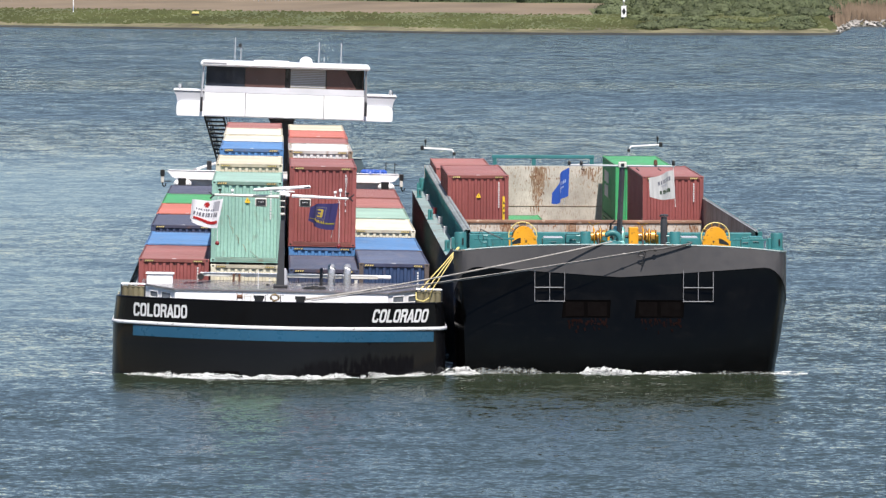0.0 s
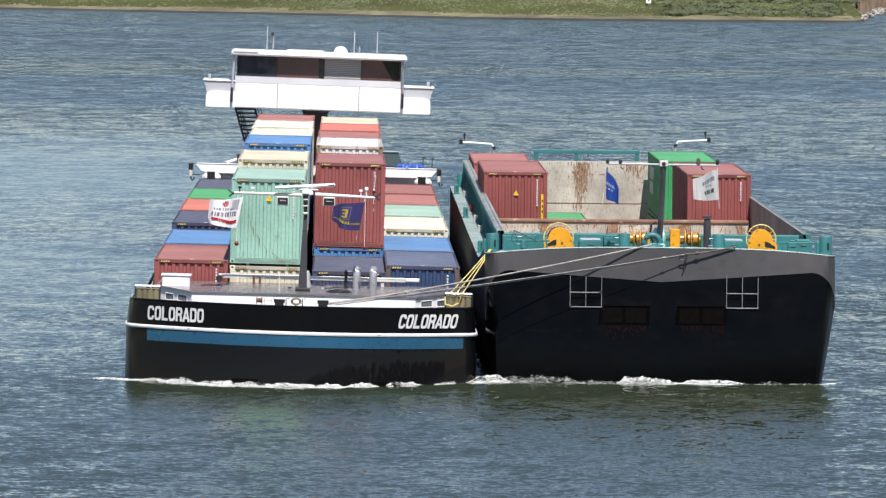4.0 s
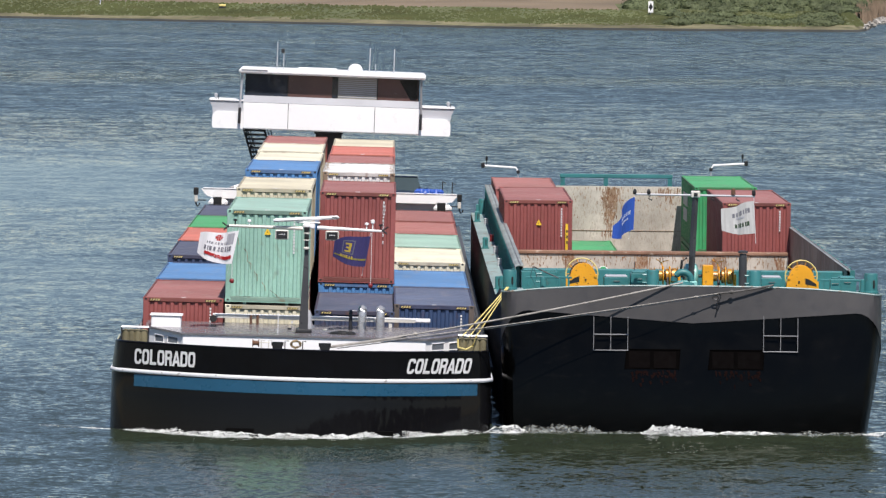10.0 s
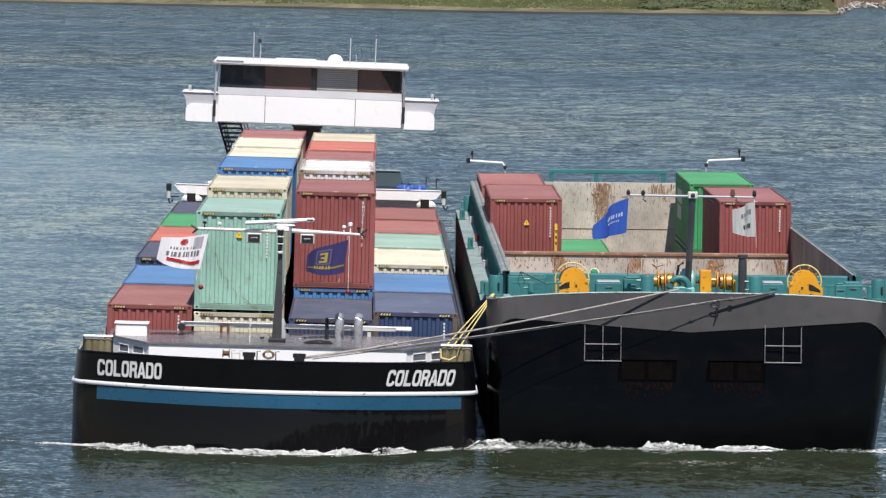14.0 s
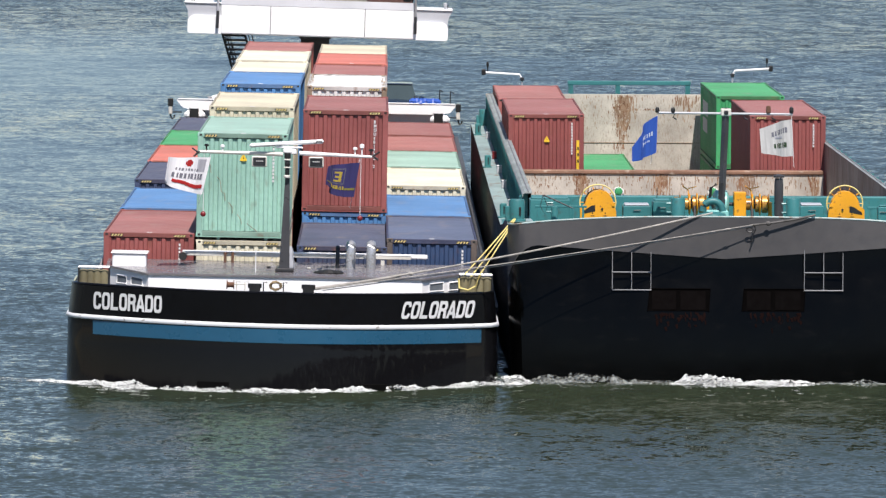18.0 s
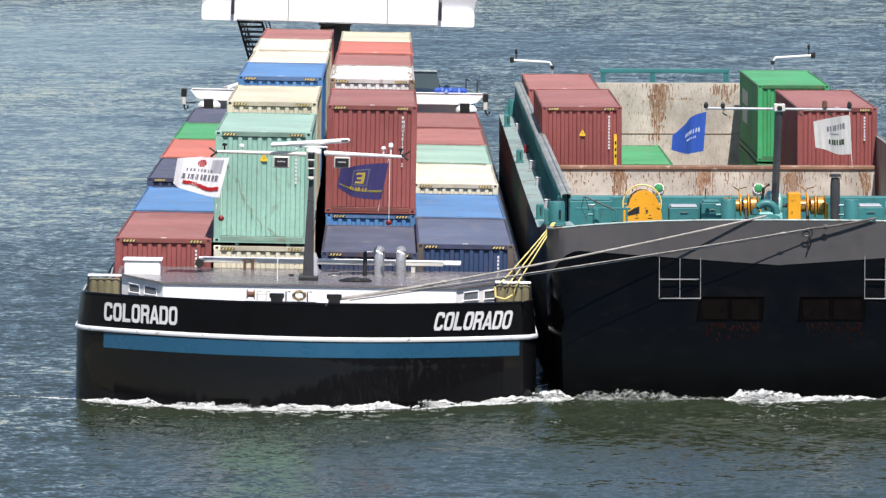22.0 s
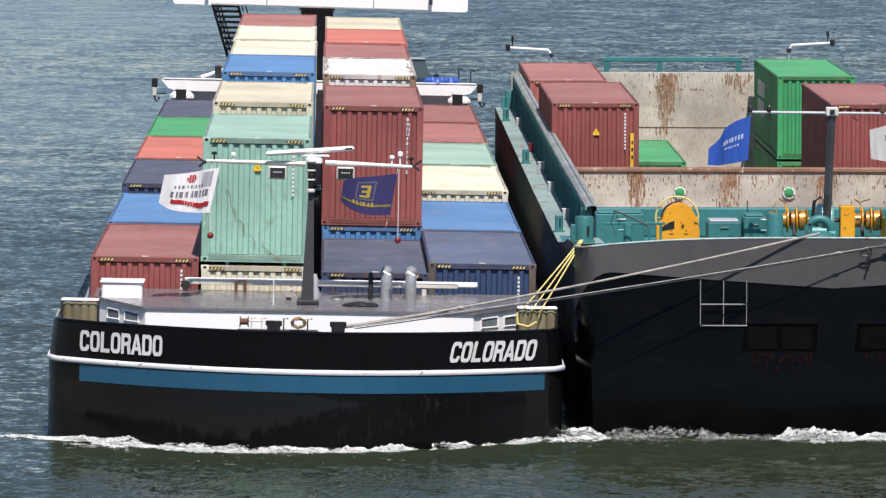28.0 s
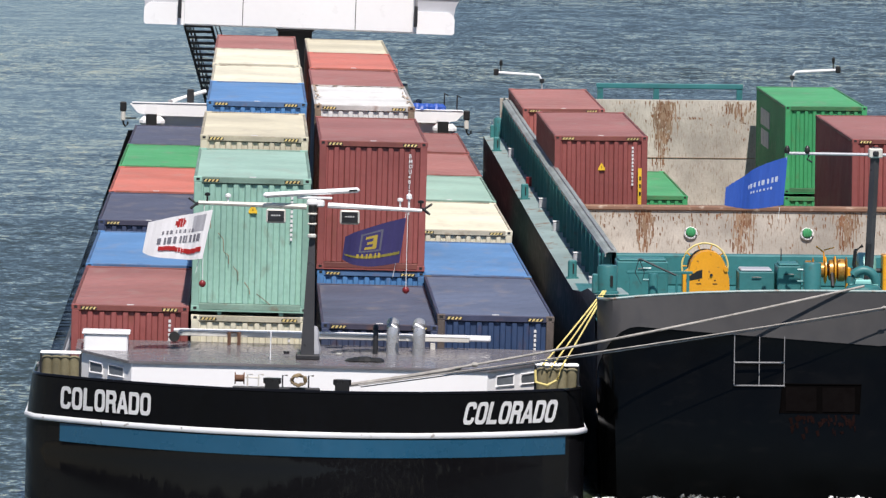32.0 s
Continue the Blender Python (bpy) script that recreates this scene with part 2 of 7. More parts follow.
SAND = surface("shore_sand", (0.175, 0.158, 0.088), 0.95, vary=0.45, scale=0.6, stain=(0.075, 0.08, 0.035), stain_amount=0.09, stain_scale=(0.6, 1, 1), stain_size=0.6, soft=0.08)
SOIL = surface("bare_path_soil", (0.19, 0.145, 0.095), 0.95, vary=0.2, scale=0.3)
LEAF = surface("bush_leaves", (0.085, 0.105, 0.046), 0.8, vary=0.35, scale=1.2)
LEAF_TREE = surface("dark_tree_leaves", (0.050, 0.068, 0.030), 0.8, vary=0.4, scale=0.8)
LEAF_DARK = surface("tree_leaves", (0.010, 0.016, 0.008), 0.85, vary=0.4, scale=0.5)
REED = surface("dry_brown_reed", (0.20, 0.145, 0.10), 0.9, vary=0.35, scale=0.8)
STEEL_GREY = surface("dull_grey_steel", (0.24, 0.24, 0.25), 0.5, vary=0.2, scale=5)
STONE = surface("pale_riprap_stone", (0.40, 0.38, 0.35), 0.9, vary=0.4, scale=1.0)
BARK = surface("bark", (0.06, 0.045, 0.03), 0.9)


def water_material():
    """Small wind waves given by their slopes, broken by calmer lanes; all slopes lean towards the camera to fit its
    view.
    """
    m = bpy.data.materials.new("river_water")
    m.use_nodes = True
    n, l = m.node_tree.nodes, m.node_tree.links
    b = n["Principled BSDF"]
    tc = n.new("ShaderNodeTexCoord")

    place = n.new("ShaderNodeNewGeometry").outputs["Position"]

    def waves(size, stretch, detail, turn, out="Color", space=None):
        mp = n.new("ShaderNodeMapping")
        mp.inputs["Scale"].default_value, mp.inputs["Rotation"].default_value = stretch, (0, 0, radians(turn))
        t = n.new("ShaderNodeTexNoise")
        t.inputs["Scale"].default_value, t.inputs["Detail"].default_value, t.inputs["Roughness"].default_value = size, detail, 0.6
        l.new(space or tc.outputs["Object"], mp.inputs[0]), l.new(mp.outputs[0], t.inputs["Vector"])
        return t.outputs[out]

    def vector(op, a, c):
        x = n.new("ShaderNodeVectorMath")
        x.operation = op
        for i, q in enumerate((a, c)):
            if isinstance(q, tuple):
                x.inputs[i].default_value = q
            else:
                l.new(q, x.inputs[i])
        return x.outputs[0]

    def slope(size, stretch, detail, turn, k):
        c = vector("SUBTRACT", waves(size, stretch, detail, turn), (0.5, 0.5, 0.5))
        return vector("MULTIPLY", c, (k, k, 0.0))

    total = vector("ADD", slope(2.8, (1.05, 0.85, 1), 4, 14, WAVE[0]), slope(8.0, (1.05, 0.9, 1), 3, -14, WAVE[1]))
    total = vector("ADD", total, slope(0.5, (0.9, 0.8, 1), 3, 20, WAVE[2]))
    lanes = n.new("ShaderNodeMapRange")
    for i, q in enumerate((0.38, 0.62, 0.55, 1.3)):
        lanes.inputs[i + 1].default_value = q
    l.new(waves(0.014, (0.3, 1.0, 1), 4, 3, "Fac", place), lanes.inputs[0])
    total = vector("MULTIPLY", total, lanes.outputs[0])
    lean = vector("ADD", total, (0.0, -0.09, 0.0))
    # a calmer patch on one side of the fairway, placed to fit the camera's view
    sep = n.new("ShaderNodeSeparateXYZ")
    bent = vector("MULTIPLY_ADD", waves(0.03, (0.5, 1.0, 1), 3, 0, "Color", place), (34.0, 90.0, 0.0))
    l.new(place, bent.node.inputs[2])
    l.new(bent, sep.inputs[0])

    def step(axis, a, z):
        r = n.new("ShaderNodeMapRange")
        r.interpolation_type = "SMOOTHSTEP"
        for i, q in enumerate((a, z, 0.0, 1.0)):
            r.inputs[i + 1].default_value = q
        l.new(sep.outputs[axis], r.inputs[0])
        return r.outputs[0]

    def maths(op, a, c):
        x = n.new("ShaderNodeMath")
        x.operation = op
        for i, q in enumerate((a, c)):
            if isinstance(q, float):
                x.inputs[i].default_value = q
            else:
                l.new(q, x.inputs[i])
        return x.outputs[0]

    calm = maths("MULTIPLY", maths("MULTIPLY", step(0, 24.0, 6.0), step(1, 255.0, 305.0)), step(1, 560.0, 470.0))
    calm = maths("SUBTRACT", 1.0, maths("MULTIPLY", calm, 0.6))
    # far off the slopes are steepened, which darkens the water there
    calm = maths("MULTIPLY", calm, maths("ADD", 1.0, maths("MULTIPLY", step(1, 520.0, 760.0), 0.45)))
    total = vector("MULTIPLY", lean, calm)
    total = vector("ADD", total, (0.0, 0.0, 1.0))
    unit = n.new("ShaderNodeVectorMath")
    unit.operation = "NORMALIZE"
    l.new(total, unit.inputs[0])
    l.new(unit.outputs[0], b.inputs["Normal"])
    b.inputs["Base Color"].default_value = (0.028, 0.038, 0.022, 1)
    b.inputs["Roughness"].default_value = 0.09
    b.inputs["IOR"].default_value = 1.33
    return m


WAVE = (0.58, 0.48, 0.32)
WATER = water_material()

# ---- mesh tools ----


class Shape:
    """Collects the faces of one mesh; the materials are told apart by number."""

    def __init__(self):
        self.v, self.f, self.m = [], [], []

    def add(self, verts, faces, mat=0):
        k = len(self.v)
        self.v += [tuple(p) for p in verts]
        self.f += [tuple(k + i for i in f) for f in faces]
        self.m += [mat] * len(faces)
        return self

    def box(self, x0, x1, y0, y1, z0, z1, c=0.0, mat=0):
        if c <= 0:
            v = [(x, y, z) for z in (z0, z1) for y in (y0, y1) for x in (x0, x1)]
            return self.add(v, [(0, 2, 3, 1), (4, 5, 7, 6), (0, 1, 5, 4), (2, 6, 7, 3), (0, 4, 6, 2), (1, 3, 7, 5)], mat)
        c = min(c, (x1 - x0) * 0.45, (y1 - y0) * 0.45, (z1 - z0) * 0.45)
        corners = [(sx, sy, sz) for sz in (0, 1) for sy in (0, 1) for sx in (0, 1)]
        lo, hi, v, index = (x0, y0, z0), (x1, y1, z1), [], {}
        for s in corners:
            for axis in range(3):
                p = [(hi[i] if s[i] else lo[i]) if i == axis else (hi[i] - c if s[i] else lo[i] + c) for i in range(3)]
                index[s, axis] = len(v)
                v.append(p)
        faces = []
        for axis in range(3):
            a, b = [i for i in range(3) if i != axis]
            for side in (0, 1):
                ring = []
                for qa, qb in ((0, 0), (1, 0), (1, 1), (0, 1)):
                    s = [0, 0, 0]
                    s[axis], s[a], s[b] = side, qa, qb
                    ring.append(index[tuple(s), axis])
                faces.append(ring if (side == 1) == (axis != 1) else ring[::-1])
        for axis in range(3):
            a, b = [i for i in range(3) if i != axis]
            for qa in (0, 1):
                for qb in (0, 1):
                    s0, s1 = [0, 0, 0], [0, 0, 0]
                    s0[a] = s1[a] = qa
                    s0[b] = s1[b] = qb
                    s1[axis] = 1
                    s0, s1 = tuple(s0), tuple(s1)
                    faces.append([index[s0, a], index[s1, a], index[s1, b], index[s0, b]])
        faces += [[index[s, 0], index[s, 1], index[s, 2]] for s in corners]
        return self.add(v, faces, mat)

    def prism(self, poly, z0, z1, mat=0, axis="z"):
        n = len(poly)
        put = {"z": lambda p, h: (p[0], p[1], h), "y": lambda p, h: (p[0], h, p[1]), "x": lambda p, h: (h, p[0], p[1])}[axis]
        v = [put(p, z0) for p in poly] + [put(p, z1) for p in poly]
        return self.add(v, [tuple(range(n))[::-1], tuple(range(n, 2 * n))] + [(i, (i + 1) % n, n + (i + 1) % n, n + i) for i in range(n)], mat)

    def tube(self, points, r, seg=8, mat=0, r1=None, caps=True):
        pts = [Vector(p) for p in points]
        rings, k = [], len(pts)
        for i, p in enumerate(pts):
            d = (pts[min(i + 1, k - 1)] - pts[max(i - 1, 0)]).normalized()
            up = Vector((0, 0, 1)) if abs(d.z) < 0.9 else Vector((1, 0, 0))
            a = d.cross(up).normalized()
            b = a.cross(d)
            rr = r if r1 is None else r + (r1 - r) * i / (k - 1)
            rings.append([p + rr * (math.cos(q) * a + math.sin(q) * b) for q in (2 * math.pi * j / seg for j in range(seg))])
        v = [p for ring in rings for p in ring]
        f = [(i * seg + j, i * seg + (j + 1) % seg, (i + 1) * seg + (j + 1) % seg, (i + 1) * seg + j) for i in range(k - 1) for j in range(seg)]
        if caps:
            f += [tuple(range(seg))[::-1], tuple(range((k - 1) * seg, k * seg))]
        return self.add(v, f, mat)

    def lathe(self, profile, centre=(0, 0, 0), axis="z", seg=20, mat=0):
        """profile: (radius, height) from one end to the other."""
        cx, cy, cz = centre
        put = {"z": lambda a, b, h: (cx + a, cy + b, cz + h), "x": lambda a, b, h: (cx + h, cy + a, cz + b), "y": lambda a, b, h: (cx + a, cy + h, cz + b)}[axis]
        v = [put(r * math.cos(2 * math.pi * j / seg), r * math.sin(2 * math.pi * j / seg), h) for r, h in profile for j in range(seg)]
        k = len(profile)
        f = [(i * seg + j, i * seg + (j + 1) % seg, (i + 1) * seg + (j + 1) % seg, (i + 1) * seg + j) for i in range(k - 1) for j in range(seg)]
        f += [tuple(range(seg))[::-1], tuple(range((k - 1) * seg, k * seg))]
        return self.add(v, f, mat)

    def sheet(self, rows, mat=0, loop=False):
        """Rows of points, joined to a sheet."""
        k = len(rows[0])
        v = [p for row in rows for p in row]
        n = k if loop else k - 1
        return self.add(v, [(i * k + j, i * k + (j + 1) % k, (i + 1) * k + (j + 1) % k, (i + 1) * k + j) for i in range(len(rows) - 1) for j in range(n)], mat)

    def mesh(self, name, mats, smooth=False):
        me = bpy.data.meshes.new(name)
        me.from_pydata(self.v, [], self.f)
        for m in mats if isinstance(mats, (list, tuple)) else [mats]:
            me.materials.append(m)
        if any(self.m):
            me.polygons.foreach_set("material_index", self.m)
        bm = bmesh.new()
        bm.from_mesh(me)
        bmesh.ops.recalc_face_normals(bm, faces=bm.faces)
        bm.to_mesh(me)
        bm.free()
        if smooth:
            me.polygons.foreach_set("use_smooth", [True] * len(me.polygons))
            me.set_sharp_from_angle(angle=radians(35))
        me.update()
        return me


ABOARD = []


def part(name, shape, mats, parent, label="", smooth=False, at=None):
    data = shape.mesh(name, mats, smooth) if isinstance(shape, Shape) else shape
    ob = new(name, data)
    ob.parent = parent
    if at is not None:
        ob.matrix_basis = at
    if label:
        tagged(ob, label)
    return ob


def aboard(ob, local, ship="vessel"):
    """The thing rides with the convoy, at its place on one of the two hulls."""
    m = (LIST @ local) if ship == "vessel" else local
    ob.matrix_basis = pose(0, COURSE[0][1], 0, 0, 0, COURSE[0][2]) @ m
    ABOARD.append((ob, m))
    return ob


def thing(name, local, label, category, ship="vessel", group=""):
    return aboard(tagged(new(name), label, category, group), local, ship)


def words(text, size, mat, bold=0.0, wide=1.0, slant=0.0, thick=0.004):
    """A mesh of lettering in the plane of x and z, from its lower left corner."""
    cu = bpy.data.curves.new("lettering", "FONT")
    cu.body, cu.size, cu.extrude, cu.offset, cu.shear = text, size, thick, bold, slant
    cu.resolution_u = 4
    ob = bpy.data.objects.new("lettering", cu)
    scene.collection.objects.link(ob)
    me = bpy.data.meshes.new_from_object(ob.evaluated_get(bpy.context.evaluated_depsgraph_get()))
    bpy.data.objects.remove(ob)
    me.transform(Matrix(((wide, 0, 0, 0), (0, 0, -1, 0), (0, 1, 0, 0), (0, 0, 0, 1))))
    me.materials.clear()
    me.materials.append(mat)
    return me

# ---- river, banks ----


RIVER = []


def water():
    s = Shape()
    edges_x = [-4000, -600, -200, -60, 60, 200, 600, 4000]
    edges_y = [-3000, -400, -60, 60, 300, 700, 1500, 4500]
    s.sheet([[(x, y, 0) for x in edges_x] for y in edges_y])
    ob = new("water", s.mesh("water", WATER))
    tagged(ob, "grey-blue rippled river water with a green tinge", "water", kind="structure")
    RIVER.append(ob)


def shore_y(x):
    bend = 1016 - 10 * math.exp(-((x - 42) / 26) ** 2) + 5 * math.sin(x * 0.03) + 0.010 * min(0, x + 40) ** 2 * 0.1
    bend += float(np.interp(x, [-60, -40, 23, 60], [25, 16, -33, -37]))
    return bend + (85 * min(1, (x - 77) / 9) if x > 77 else 0) + 1.2 * noise.noise((x * 0.15, 3, 0))


def far_bank():
    xs = [-3500, -1200, -500, -250] + [-160 + 2 * i for i in range(161)] + [220, 400, 900, 3500]
    profile = [(-6, -0.6, 3), (0, -0.02, 3), (1.2, 0.12, 3), (2.4, 0.28, 1), (4.6, 0.50, 1), (7, 0.75, 0), (12, 1.15, 0), (20, 1.7, 0), (28, 2.25, 0), (32, 2.45, 2), (46, 3.0, 2), (60, 3.5, 2), (63, 3.7, 0), (110, 3.9, 0), (300, 4, 0), (3000, 5, 0)]
    s = Shape()
    rows = []
    for x in xs:
        y0 = shore_y(x)
        row = []
        for d, z, m in profile:
            wob = noise.noise((x * 0.07, d * 0.1, 1)) * (2.5 if 5 < d < 100 else 0)
            row.append((x, y0 + d + wob, z + (0.25 * noise.noise((x * 0.12, d * 0.2, 5)) if 3 < d < 62 else 0)))
        rows.append(row)
    s.sheet(rows)
    n = len(profile) - 1
    s.m = [profile[i % n + 1][2] if profile[i % n][2] == profile[i % n + 1][2] else profile[i % n][2] for i in range(len(s.f))]
    s.m = [0 if m == 2 and xs[i // n] > 42 + 4 * (i % n - 9) else m for i, m in enumerate(s.m)]
    ob = new("ground", s.mesh("ground", [GRASS, SAND, SOIL, MUD], True))
    tagged(ob, "low grassy river bank with a sandy shoreline and bare path", "river bank", kind="structure")


def tuft_shape(s, x, y, z, w, h, rnd):
    for _ in range(4):
        a, lean = rnd.uniform(-0.35, 0.35), rnd.uniform(-0.4, 0.4)
        dx, dy = math.cos(a) * w, math.sin(a) * w
        s.add([(x - dx, y - dy, z - 0.1), (x + dx, y + dy, z - 0.1), (x + dx * 0.6 + lean * w, y + dy * 0.6, z + h), (x - dx * 0.6 + lean * w, y - dy * 0.6, z + h * rnd.uniform(0.6, 1))], [(0, 1, 2, 3)])


def bank_z(d):
    return float(np.interp(d, [0, 1.2, 2.4, 7, 12, 20, 28, 32, 46, 60, 63], [0, 0.12, 0.28, 0.75, 1.15, 1.7, 2.25, 2.45, 3.0, 3.5, 3.7]))


def bank_growth():
    rnd = random.Random(5)
    s = Shape()
    for _ in range(9000):
        x, d = rnd.uniform(-75, 78), 5.5 + 25 * rnd.random() ** 1.3
        if d < 7.5 and noise.noise((x * 0.12, d * 0.3, 9)) < 0.0:
            continue
        tuft_shape(s, x, shore_y(x) + d, bank_z(d), rnd.uniform(0.10, 0.3), rnd.uniform(0.08, 0.28), rnd)
    ob = new("grass", s.mesh("grass", GRASS))
    tagged(ob, "tall green reedy grass on the river bank", "grass", kind="stuff")


def clump(s, c, r, count, size, rnd, mat=0):
    for _ in range(count):
        d = Vector((rnd.gauss(0, 1), rnd.gauss(0, 1), rnd.gauss(0, 1))).normalized() * (rnd.random() ** 0.35)
        p = Vector(c) + Vector((d.x * r[0], d.y * r[1], d.z * r[2]))
        a = Vector((rnd.gauss(0, 1), rnd.gauss(0, 1), rnd.gauss(0, 1))).normalized()
        b = a.cross(Vector((0.3, 0.5, 0.8))).normalized()
        k = size * rnd.uniform(0.6, 1.4)
        s.add([p - a * k, p + b * k * 0.7, p + a * k, p - b * k * 0.7], [(0, 1, 2, 3)], mat)


def bush(name, x, d, w, h, rnd, label, base=None):
    z = bank_z(d) if base is None else base
    top = tagged(new(name), label, "bush", "bushes on the far bank")
    top.matrix_basis = pose(x, shore_y(x) + d, z)
    st = Shape()
    for _ in range(4):
        a = rnd.uniform(0, 6.28)
        st.tube([(0, 0, -0.1), (math.cos(a) * w * 0.2, math.sin(a) * w * 0.2, h * 0.5), (math.cos(a) * w * 0.4, math.sin(a) * w * 0.4, h * 0.8)], 0.07, 5, r1=0.02)
    part("stems", st, BARK, top)
    s = Shape()
    rings, seed = [], rnd.uniform(0, 50)
    for i in range(11):
        e = math.pi / 2 * i / 10
        ring = []
        for q in (2 * math.pi * j / 34 for j in range(34)):
            d = Vector((math.cos(e) * math.cos(q), math.cos(e) * math.sin(q), math.sin(e)))
            k = 0.86 + 0.2 * noise.noise(d * 1.6 + Vector((seed, 0, 0))) + 0.10 * noise.noise(d * 4 + Vector((0, seed, 0)))
            ring.append((w * d.x * k, w * d.y * k, h * 0.9 * d.z * k - (0.1 if i == 0 else 0)))
        rings.append(ring)
    s.sheet(rings, 0, True)
    for _ in range(int(240 * w)):
        q, e = rnd.uniform(0, 6.283), rnd.uniform(0.02, 1.5)
        d = Vector((math.cos(e) * math.cos(q), math.cos(e) * math.sin(q), math.sin(e)))
        k = 1 + 0.3 * noise.noise(d * 1.6 + Vector((seed, 0, 0))) + 0.2 * noise.noise(d * 4 + Vector((0, seed, 0)))
        p = Vector((w * d.x, w * d.y, h * d.z)) * k * rnd.uniform(0.82, 1.08)
        side = d.cross(Vector((rnd.gauss(0, 1), rnd.gauss(0, 1), rnd.gauss(0, 1)))).normalized() * rnd.uniform(0.06, 0.16)
        rise = (d.cross(side).normalized() + d * rnd.uniform(-0.3, 0.8)) * rnd.uniform(0.06, 0.13)
        s.add([p - side, p - rise, p + side, p + rise], [(0, 1, 2, 3)])
    part("crown", s, LEAF_TREE if name == "tree" else LEAF, top)


# ---- containers ----
RUSTY_POST = surface("rust_worn_post_paint", (0.30, 0.22, 0.15), 0.7, vary=0.4, scale=4, stain=(0.12, 0.055, 0.03), stain_amount=0.05, stain_size=6)
RUST_FADED = surface("faded_rust", (0.46, 0.35, 0.25), 0.85, vary=0.3, scale=5)
WIDTH = 2.438


def ribs(n, length, deep, flat=0.5):
    """A trapezoid line of n ribs along a length: pairs of place and depth."""
    out, p = [(0, 0)], length / n
    for i in range(n):
        a = i * p
        out += [(a + p * 0.30, 0), (a + p * 0.42, deep), (a + p * 0.82, deep), (a + p * 0.94, 0)]
    return out + [(length, 0)]


CONTAINER_MESHES = {}


def container_meshes(length, height, mat, post_mat):
    key = (length, height, mat.name, post_mat.name)
    if key in CONTAINER_MESHES:
        return CONTAINER_MESHES[key]
    w = WIDTH / 2
    made = {}
    line = ribs(9, WIDTH - 0.24, 0.045)
    s = Shape()
    for y, sign in ((0.03, 1),):
        s.sheet([[(-w + 0.12 + a, y + sign * d, z) for a, d in line] for z in (0.17, height - 0.15)])
    made["front_wall"] = s.mesh("front_wall", mat)
    s = Shape()
    s.sheet([[(-w + 0.12 + a, length - 0.03 - d, z) for a, d in line] for z in (0.17, height - 0.15)])
    made["end_wall"] = s.mesh("end_wall", mat)
    n = round(length / 0.28)
    line = ribs(n, length - 0.3, 0.036)
    for side, sign in (("left", 1), ("right", -1)):
        s = Shape()
        s.sheet([[(-sign * (w - 0.02) + sign * d, 0.15 + a, z) for a, d in line] for z in (0.17, height - 0.12)])
        made["side_wall_" + side] = s.mesh("side_wall", mat)
    s = Shape()
    line = ribs(round(length / 0.42), length - 0.3, -0.018)
    s.sheet([[(x, 0.15 + a, height - 0.035 + d + 0.012 * (1 - (x / w) ** 2)) for a, d in line] for x in (-w + 0.06, -w / 2, 0, w / 2, w - 0.06)])
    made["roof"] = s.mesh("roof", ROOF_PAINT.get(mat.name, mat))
    s = Shape()
    s.box(-w, w, 0, length, 0, 0.03)
    made["floor_pan"] = s.mesh("floor_pan", post_mat)
    s = Shape().box(-0.08, 0.08, -0.08, 0.08, 0.11, height - 0.11, 0.015)
    made["corner_post"] = s.mesh("corner_post", post_mat)
    s = Shape().box(-0.089, 0.089, -0.081, 0.081, 0, 0.118, 0.012)
    s.box(-0.035, 0.035, -0.084, -0.078, 0.035, 0.09, 0, 1)
    made["corner_casting"] = s.mesh("corner_casting", [post_mat, BLACK])
    s = Shape().box(-w + 0.09, w - 0.09, -0.05, 0.05, 0, 0.13, 0.012)
    made["end_rail"] = s.mesh("end_rail", EDGE_PAINT.get(mat.name, mat))
    s = Shape().box(-0.03, 0.03, 0.08, length - 0.08, 0, 0.09, 0.01)
    made["side_rail"] = s.mesh("side_rail", EDGE_PAINT.get(mat.name, mat))
    CONTAINER_MESHES[key] = made
    return made


STRIPES = None


def stripe_mesh():
    global STRIPES
    if STRIPES is None:
        s = Shape()
        s.add([(0, 0, 0), (0.33, 0, 0), (0.33, 0, 0.062), (0, 0, 0.062)], [(0, 1, 2, 3)], 0)
        for i in range(4):
            a = 0.012 + i * 0.078
            s.add([(a, -0.003, 0.004), (a + 0.042, -0.003, 0.004), (a + 0.075, -0.003, 0.058), (a + 0.033, -0.003, 0.058)], [(0, 1, 2, 3)], 1)
        STRIPES = s.mesh("warning_stripes", [BLACK, STRIPE_YELLOW])
    return STRIPES


